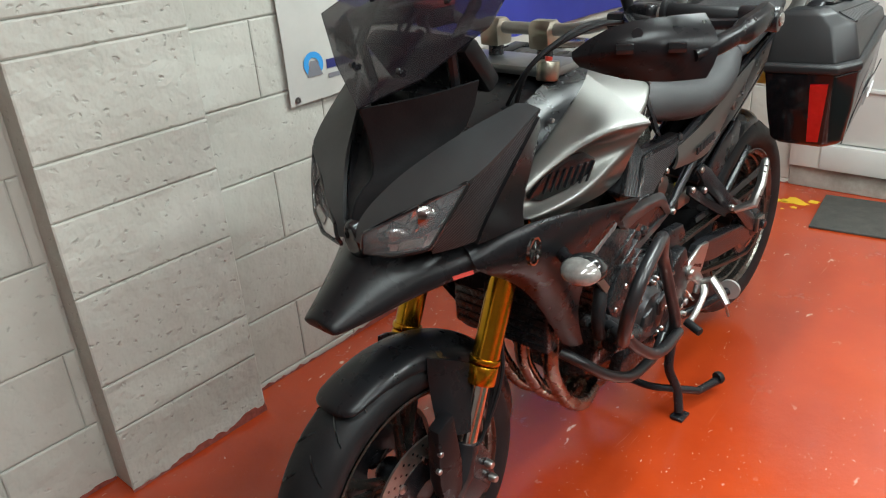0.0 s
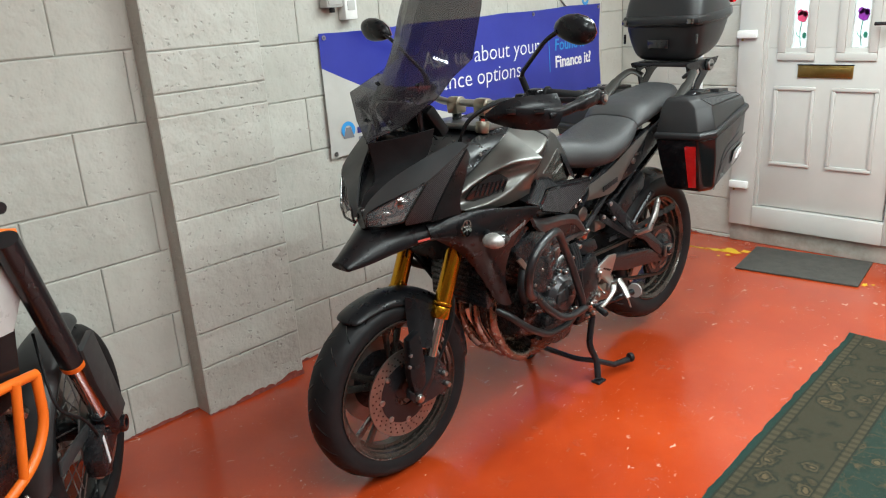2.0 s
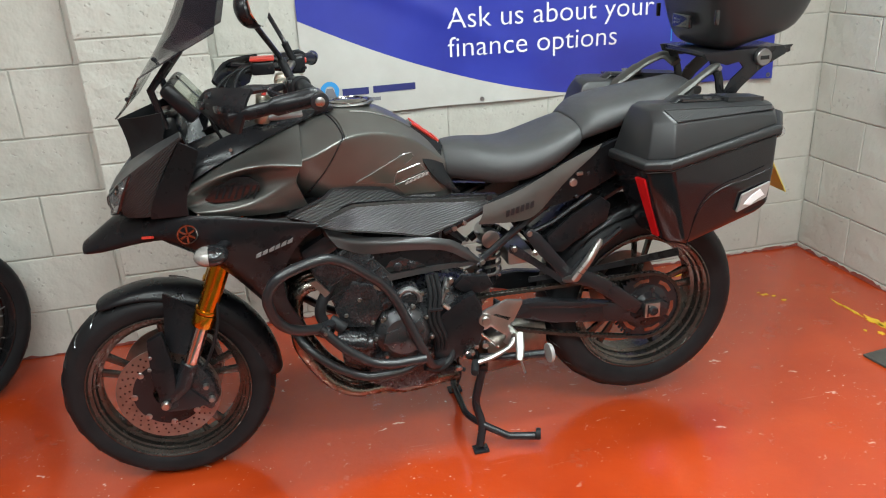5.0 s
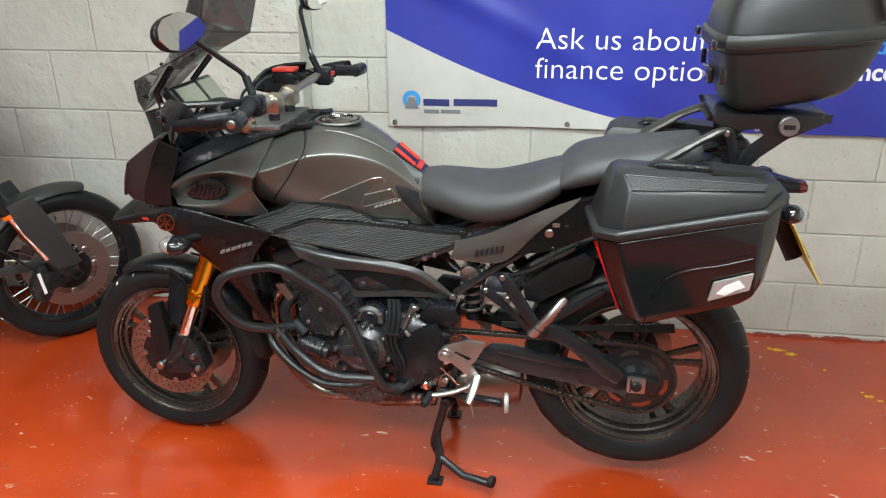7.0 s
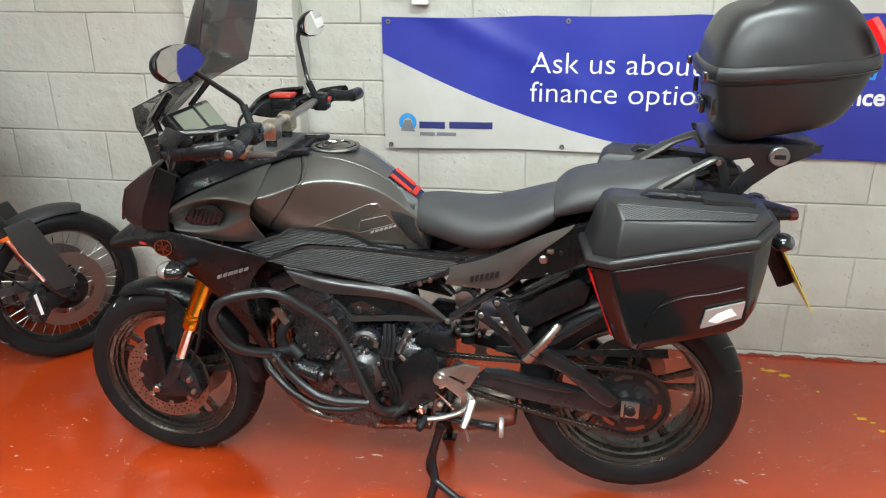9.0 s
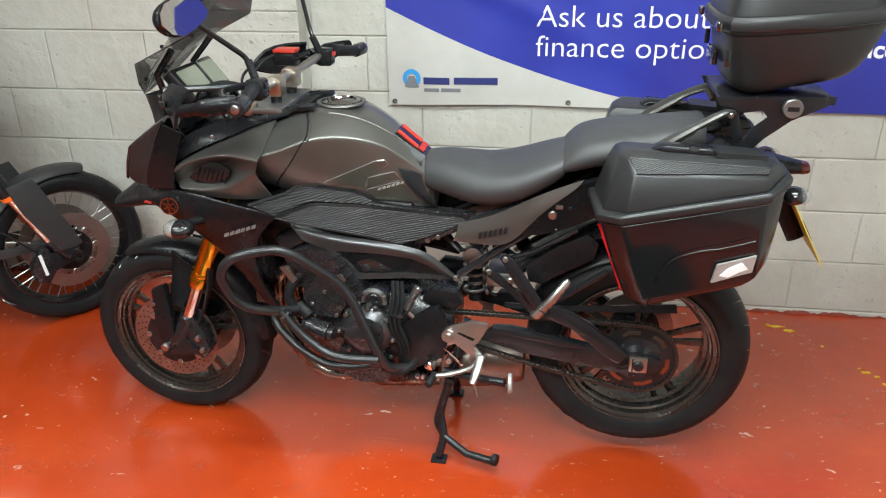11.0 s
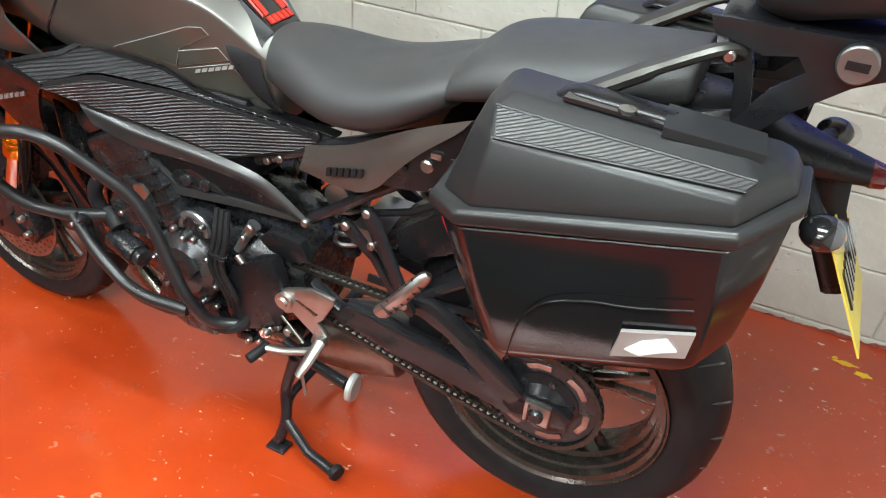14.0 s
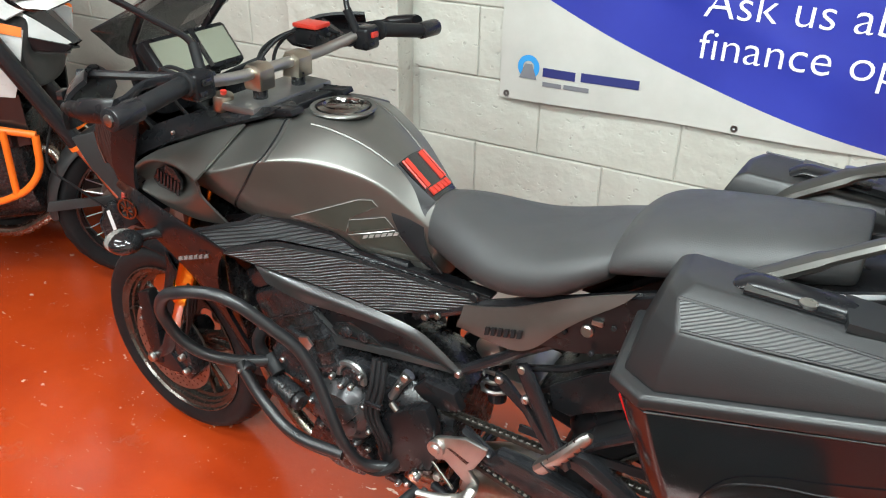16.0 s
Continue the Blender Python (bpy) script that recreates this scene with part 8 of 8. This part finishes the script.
# ---- parked black and white motorcycle with orange crash bars ----
def adventure_bike(at):
    b = empty("motorcycle", "parked white, black and orange adventure motorcycle with wire-spoked front wheel", "motorcycle", at)
    R = 0.325
    steer = pose(0, 0, R, 0, 0, 22)
    def fpart(name, bm, m, parent=b, label=""):
        return part(name, moved(bm, steer), m, parent, label)
    rim_r = 0.252
    t, slots = tyre_mesh(R, 0.115, rim_r, 26)
    wheel = fpart("front_wheel", turned([(0, -0.07), (0.03, -0.07), (0.036, -0.05), (0.036, 0.05), (0.03, 0.07), (0, 0.07)], 24), "satin_black", b, "black wire-spoked front wheel")
    fpart("tyre", t, "rubber", wheel, "black tyre with block tread")
    fpart("tread_groove", slots, "gloss_black", wheel)
    w = 0.042
    fpart("rim", turned([(rim_r + 0.006, -w), (rim_r - 0.008, -w), (rim_r - 0.016, -w * 0.5), (rim_r - 0.022, 0), (rim_r - 0.016, w * 0.5), (rim_r - 0.008, w), (rim_r + 0.006, w), (rim_r + 0.002, 0), (rim_r + 0.006, -w)], 64), "gloss_black", wheel, "gloss black rim")
    spoke = None
    for k in range(36):
        a = 2 * math.pi * k / 36
        d = (0.20 if k % 2 else -0.20)
        s = 1 if (k // 2) % 2 else -1
        fpart("spoke", rod((0.040 * math.cos(a + d * 2), s * 0.045, 0.040 * math.sin(a + d * 2)), ((rim_r - 0.016) * math.cos(a), s * 0.010, (rim_r - 0.016) * math.sin(a)), 0.0022, 6), "steel", wheel)
    for s in (-1, 1):
        dsc = fpart("brake_disc", moved(turned([(0.108, -0.0025), (0.160, -0.0025), (0.160, 0.0025), (0.108, 0.0025), (0.108, -0.0025)], 56), Matrix.Translation((0, s * 0.075, 0))), "alloy", wheel, "worn steel brake disc")
        fpart("disc_carrier", moved(turned([(0.035, -0.004), (0.085, -0.004), (0.085, 0.004), (0.035, 0.004), (0.035, -0.004)], 36), Matrix.Translation((0, s * 0.075, 0))), "satin_black", dsc)
        for k in range(8):
            a = 2 * math.pi * k / 8
            fpart("button", bolt((0.098 * math.cos(a), s * 0.076, 0.098 * math.sin(a)), 0.014, 0.006, s), "steel", dsc)
            fpart("carrier_arm", rod((0.06 * math.cos(a + 0.2), s * 0.075, 0.06 * math.sin(a + 0.2)), (0.098 * math.cos(a), s * 0.075, 0.098 * math.sin(a)), 0.006, 6), "satin_black", dsc)
        lean = Vector((-0.44, 0, 0.90)).normalized()
        y = s * 0.118
        leg = fpart("fork_leg", rod(Vector((-0.04, y, 0.0)) + lean * 0.05, Vector((-0.04, y, 0)) + lean * 0.42, 0.024, 20), "chrome", b, "chromed fork tube")
        fpart("fork_tube", rod(Vector((-0.04, y, 0)) + lean * 0.34, Vector((-0.04, y, 0)) + lean * 0.80, 0.032, 22), "satin_black", leg)
        fpart("fork_ring", rod(Vector((-0.04, y, 0)) + lean * 0.325, Vector((-0.04, y, 0)) + lean * 0.342, 0.033, 22), "orange", leg)
        fpart("fork_foot", sweep([Vector((-0.04, y, 0.0)) + lean * 0.10, (-0.03, y, 0.02), (0.0, y, 0.0)], [0.030, 0.034, 0.036], 16), "satin_black", leg)
        fpart("axle_end", moved(turned([(0.014, -0.006), (0.026, -0.006), (0.028, 0.006), (0.014, 0.006), (0.014, -0.006)], 24), Matrix.Translation((0, y + s * 0.034, 0))), "gloss_black", leg)
        fpart("fork_guard", outline([(-0.005, 0.04), (0.03, 0.05), (-0.03, 0.20), (-0.10, 0.36), (-0.20, 0.34), (-0.16, 0.22), (-0.06, 0.04)], y + s * 0.030 - 0.010, y + s * 0.030 + 0.010, 0.006), "grey_body", leg, "dark grey fork guard")
        cal = fpart("brake_caliper", outline([(-0.10, 0.06), (-0.13, 0.06), (-0.175, -0.02), (-0.165, -0.08), (-0.12, -0.10), (-0.085, -0.05)], s * 0.105 - 0.028, s * 0.105 + 0.028, 0.010), "engine", b, "black brake caliper")
        fpart("caliper_mark", slab([(-0.142, s * 0.1345, 0.035), (-0.130, s * 0.1345, 0.038), (-0.118, s * 0.1345, -0.055), (-0.130, s * 0.1345, -0.058)], 0.002), "print_white", cal)
        fpart("caliper_bracket", outline([(0.0, 0.02), (-0.10, 0.03), (-0.12, -0.06), (-0.02, -0.03)], s * 0.125 - 0.006, s * 0.125 + 0.006, 0.003), "satin_black", cal)
    st = []
    for k in range(14):
        u = k / 13
        a = radians(66 + 120 * u)
        wd = 0.075 * (0.25 + 0.75 * math.sin(math.pi * (0.08 + 0.80 * u)) ** 0.8)
        r = R + 0.022 + 0.012 * max(0, 0.25 - u) * 4
        st.append([((r + e) * math.cos(a), y, (r + e) * math.sin(a)) for y, e in ((-wd, -0.030), (-wd * 0.8, -0.004), (0, 0.008), (wd * 0.8, -0.004), (wd, -0.030), (wd - 0.004, -0.035), (wd * 0.76, -0.010), (0, 0.003), (-wd * 0.76, -0.010), (-wd + 0.004, -0.035))])
    mg = fpart("front_mudguard", cage(st, 1, False), "grey_body", b, "dark grey front mudguard with a long tip")
    for s in (-1, 1):
        fpart("mudguard_stay", outline([(-0.06, 0.04), (-0.05, 0.075), (-0.33, 0.085), (-0.345, 0.045)], s * 0.090 - 0.005, s * 0.090 + 0.005, 0.004), "grey_body", mg)
    fpart("brake_hose", sweep(spline([(-0.12, -0.12, 0.02), (-0.22, -0.13, 0.14), (-0.30, -0.10, 0.24), (-0.24, -0.06, 0.42)], 6), 0.0045, 6), "rubber", b)
    # body, which points less to the wall than the turned wheel
    def S(name, rows, m, label="", thick=0.008, levels=2, parent=b):
        back = -0.17 if name.startswith("beak") else -0.10 if name == "upper_fairing" else 0.0
        for s in (1, -1):
            part(name, sheet([[(x + back, y, z) for x, y, z in r] for r in rows], thick, levels, s), m, parent, label)
    S("beak_side", [[(0.03, 0.03, 0.955), (-0.10, 0.085, 1.075), (-0.30, 0.14, 1.20)], [(0.00, 0.06, 0.945), (-0.12, 0.13, 1.01), (-0.32, 0.18, 1.09)]], "white_body", "white nose panel")
    S("beak_top", [[(0.045, 0.002, 0.955), (-0.10, 0.002, 1.10), (-0.30, 0.002, 1.26)], [(0.035, 0.03, 0.950), (-0.10, 0.088, 1.085), (-0.30, 0.142, 1.21)]], "grey_body", "dark grey nose top")
    S("beak_lower", [[(0.03, 0.035, 0.945), (-0.12, 0.135, 1.005), (-0.34, 0.18, 1.08)], [(0.00, 0.045, 0.925), (-0.12, 0.12, 0.95), (-0.30, 0.16, 0.99)]], "satin_black", "black nose edge")
    S("beak_under", [[(0.01, 0.0, 0.930), (-0.12, 0.0, 0.93), (-0.34, 0.0, 0.92)], [(0.02, 0.040, 0.925), (-0.12, 0.12, 0.94), (-0.30, 0.16, 0.95)]], "grey_body", "grey beak underside")
    S("tank_panel", [[(-0.22, 0.19, 1.03), (-0.42, 0.235, 1.10), (-0.72, 0.21, 1.06)], [(-0.24, 0.215, 0.93), (-0.44, 0.255, 0.98), (-0.74, 0.215, 0.95)], [(-0.30, 0.195, 0.80), (-0.46, 0.225, 0.82), (-0.70, 0.195, 0.84)]], "white_body", "white tank side panel")
    S("orange_flash", [[(-0.22, 0.196, 1.04), (-0.44, 0.245, 1.105), (-0.74, 0.216, 1.07)], [(-0.225, 0.203, 1.01), (-0.44, 0.252, 1.070), (-0.74, 0.219, 1.04)]], "orange", "orange stripe")
    S("upper_fairing", [[(-0.10, 0.08, 1.10), (-0.32, 0.12, 1.24), (-0.60, 0.12, 1.22)], [(-0.18, 0.17, 1.06), (-0.40, 0.215, 1.14), (-0.72, 0.20, 1.10)]], "white_body", "white upper fairing")
    S("lower_fairing", [[(-0.29, 0.190, 0.81), (-0.46, 0.215, 0.82), (-0.66, 0.190, 0.83)], [(-0.30, 0.170, 0.62), (-0.46, 0.190, 0.60), (-0.64, 0.170, 0.62)]], "gloss_black", "dark lower fairing")
    part("tank", cage(hold([[(-0.25, 0, 1.06), (-0.25, 0.12, 1.05), (-0.25, 0.17, 0.95), (-0.25, 0.14, 0.80), (-0.25, 0, 0.80)], [(-0.48, 0, 1.16), (-0.48, 0.15, 1.14), (-0.48, 0.21, 1.0), (-0.48, 0.17, 0.80), (-0.48, 0, 0.80)], [(-0.80, 0, 1.02), (-0.80, 0.12, 1.0), (-0.80, 0.16, 0.92), (-0.80, 0.14, 0.80), (-0.80, 0, 0.80)]]), 2), "grey_body", b, "dark grey fuel tank")
    part("seat", cage(hold([[(-0.78, 0, 0.97), (-0.78, 0.10, 0.96), (-0.78, 0.14, 0.90), (-0.78, 0, 0.86)], [(-1.10, 0, 0.92), (-1.10, 0.14, 0.91), (-1.10, 0.17, 0.86), (-1.10, 0, 0.82)], [(-1.55, 0, 1.0), (-1.55, 0.12, 0.99), (-1.55, 0.14, 0.94), (-1.55, 0, 0.90)]]), 2), "vinyl", b, "black seat")
    part("engine", cage(hold([[(-0.34, 0, 0.72), (-0.34, 0.16, 0.70), (-0.34, 0.18, 0.45), (-0.34, 0.12, 0.30), (-0.34, 0, 0.28)], [(-0.60, 0, 0.78), (-0.60, 0.18, 0.76), (-0.60, 0.20, 0.46), (-0.60, 0.14, 0.26), (-0.60, 0, 0.25)], [(-0.95, 0, 0.72), (-0.95, 0.15, 0.70), (-0.95, 0.17, 0.45), (-0.95, 0.12, 0.30), (-0.95, 0, 0.28)]]), 1), "engine", b, "black engine")
    part("headlight", box(-0.30, -0.24, -0.07, 0.07, 0.98, 1.10, 0.02), "gloss_black", b, "dark headlight")
    part("screen", sheet([[(-0.30, -0.12, 1.20), (-0.24, 0, 1.22), (-0.30, 0.12, 1.20)], [(-0.44, -0.13, 1.42), (-0.39, 0, 1.46), (-0.44, 0.13, 1.42)]], 0.004, 2), "smoke", b, "smoked screen")
    part("handlebar", sweep(rounded([(-0.46, -0.42, 1.16), (-0.42, -0.16, 1.18), (-0.42, 0.16, 1.18), (-0.46, 0.42, 1.16)], 0.06), 0.013, 10), "satin_black", b)
    for s in (-1, 1):
        bar = part("crash_bar", sweep(rounded([(-0.265, s * 0.190, 0.664), (-0.38, s * 0.215, 0.690), (-0.66, s * 0.235, 0.720)], 0.03), 0.0135, 12), "orange", b, "orange tubular crash bar")
        part("bar_hoop", sweep(rounded([(-0.267, s * 0.192, 0.662), (-0.276, s * 0.195, 0.53), (-0.34, s * 0.20, 0.45), (-0.46, s * 0.20, 0.40), (-0.60, s * 0.17, 0.38)], 0.05), 0.0135, 12), "orange", bar)
        part("bar_brace", rod((-0.36, s * 0.225, 0.690), (-0.385, s * 0.20, 0.425), 0.0125, 12), "orange", bar)
        part("exhaust_header", sweep(rounded([(-0.36, s * 0.08, 0.60), (-0.24, s * 0.10, 0.55), (-0.26, s * 0.11, 0.35), (-0.45, s * 0.12, 0.24), (-0.8, s * 0.10, 0.24)], 0.06), 0.022, 12), "exhaust", b, "brown exhaust header pipe")
    rt, rs = tyre_mesh(0.325, 0.150, 0.235, 24)
    rear = part("rear_wheel", moved(turned([(0, -0.08), (0.04, -0.08), (0.045, 0.08), (0, 0.08)], 20), Matrix.Translation((-1.56, 0, 0.325))), "satin_black", b, "black rear wheel")
    part("tyre", moved(rt, Matrix.Translation((-1.56, 0, 0.325))), "rubber", rear)
    part("tread_groove", moved(rs, Matrix.Translation((-1.56, 0, 0.325))), "gloss_black", rear)
    part("rim", moved(turned([(0.24, -0.06), (0.225, -0.06), (0.215, 0), (0.225, 0.06), (0.24, 0.06), (0.232, 0), (0.24, -0.06)], 48), Matrix.Translation((-1.56, 0, 0.325))), "gloss_black", rear)
    part("swingarm", sweep([(-0.95, -0.11, 0.42), (-1.56, -0.12, 0.33)], 0.03, 10), "satin_black", b)
    return b


second = adventure_bike(pose(-1.360, -0.368, 0, 0, 0, 29))
third = copy_thing(second, pose(-2.20, -0.42, 0, 0, 0, 30))
third["label"] = "dark adventure motorcycle parked behind another, mostly hidden"


# ---- painted blocks of the walls ----
def block_mesh(length, height, material, depth=0.0065):
    bm = bmesh.new()
    e = 0.0045
    a, b = length / 2, height / 2
    back = [bm.verts.new((x, depth, z)) for x, z in ((-a, -b), (a, -b), (a, b), (-a, b))]
    mid = [bm.verts.new((x, depth * 0.35, z)) for x, z in ((-a, -b), (a, -b), (a, b), (-a, b))]
    top = [bm.verts.new((x, 0.0, z)) for x, z in ((-a + e, -b + e), (a - e, -b + e), (a - e, b - e), (-a + e, b - e))]
    for ra, rb in ((back, mid), (mid, top)):
        for i in range(4):
            bm.faces.new((ra[i], ra[(i + 1) % 4], rb[(i + 1) % 4], rb[i]))
    bm.faces.new(top)
    me = mesh_of(bm, "block", 12)
    me.materials.append(MAT[material])
    return me


BLOCKS = {}
_rng = random.Random(4)


def lay(parent, along, x0, x1, z0, z1, place):
    material = "rough_block" if parent == pillar else "block"
    key = (round(x1 - x0, 3), round(z1 - z0, 3), material)
    if key not in BLOCKS:
        BLOCKS[key] = block_mesh(x1 - x0 - 0.0035, z1 - z0 - 0.0035, material)
    ob = new("block", BLOCKS[key])
    ob.parent = parent
    ob.matrix_world = place((x0 + x1) / 2, (z0 + z1) / 2) @ pose(0, _rng.uniform(-0.0015, 0.0), 0, _rng.uniform(-0.25, 0.25), 0, _rng.uniform(-0.15, 0.15))


def courses(parent, x0, x1, zs, start, place, length=0.45):
    for k, (za, zb) in enumerate(zip(zs, zs[1:])):
        x = start + (length / 2 if k % 2 else 0) - 30 * length
        while x < x1:
            a, b = max(x, x0), min(x + length, x1)
            if b - a > 0.03:
                lay(parent, "x", a, b, za, zb, place)
            x += length


ZN = [0.0, 0.025] + [0.025 + COURSE * k for k in range(1, 12)] + [TOP]
courses(wall_north, PILLAR[1], EAST, ZN, 0.135, lambda u, z: pose(u, 0.0, z))
ZW = [0.0, 0.20, 0.43, 0.68, 0.905, 1.16, 1.41, 1.65, 1.89, 2.13, 2.37, TOP]
courses(wall_north, WEST, PILLAR[0], ZW, -1.05, lambda u, z: pose(u, 0.0, z))
courses(wall_east, -0.0, -DOOR_Y1, ZN, 0.1, lambda u, z: pose(EAST, -u, z, 0, 0, -90))
ZP = [0.0, 0.205, 0.345, 0.60, 0.80, 0.94, 1.175, 1.255, 1.40, 1.62, 1.84, 2.06, 2.28, 2.50, TOP]
for za, zb in zip(ZP, ZP[1:]):
    lay(pillar, "x", PILLAR[0], PILLAR[1], za, zb, lambda u, z: pose(u, PILLAR[2], z))


# ---- ragged floor paint and bare patches at the foot of the walls ----
def ragged(length, high, seed, step=0.012):
    rng = random.Random(seed)
    n = int(length / step)
    bm = bmesh.new()
    tops, lows = [], []
    h = 0.5
    for i in range(n + 1):
        h = min(1.0, max(0.06, h + rng.uniform(-0.45, 0.45)))
        x = length * i / n
        tops.append((bm.verts.new((x, -0.0015, high * h)), bm.verts.new((x, 0.002, high * h))))
        lows.append(bm.verts.new((x, -0.0030, 0.0)))
    for i in range(n):
        bm.faces.new((lows[i], lows[i + 1], tops[i + 1][0], tops[i][0]))
        bm.faces.new((tops[i][0], tops[i + 1][0], tops[i + 1][1], tops[i][1]))
    return bm


for name, length, high, place, seed in (("paint_edge", EAST - PILLAR[1], 0.016, pose(PILLAR[1], -0.001, 0.0008), 1), ("paint_edge", PILLAR[0] - WEST, 0.014, pose(WEST, -0.001, 0.0008), 2),
                                        ("paint_edge", PILLAR[1] - PILLAR[0], 0.022, pose(PILLAR[0], PILLAR[2] - 0.001, 0.0008), 3), ("paint_edge", 0.10, 0.032, pose(PILLAR[1] - 0.102, PILLAR[2] - 0.0016, 0.0008), 5),
                                        ("paint_edge", -DOOR_Y1, 0.020, pose(EAST - 0.001, -0.001, 0.0008, 0, 0, -90), 4)):
    ob = part(name, ragged(length, high, seed), "chipped_paint", wall_north if seed in (1, 2) else pillar if seed in (3, 5) else wall_east)
    ob.matrix_world = place
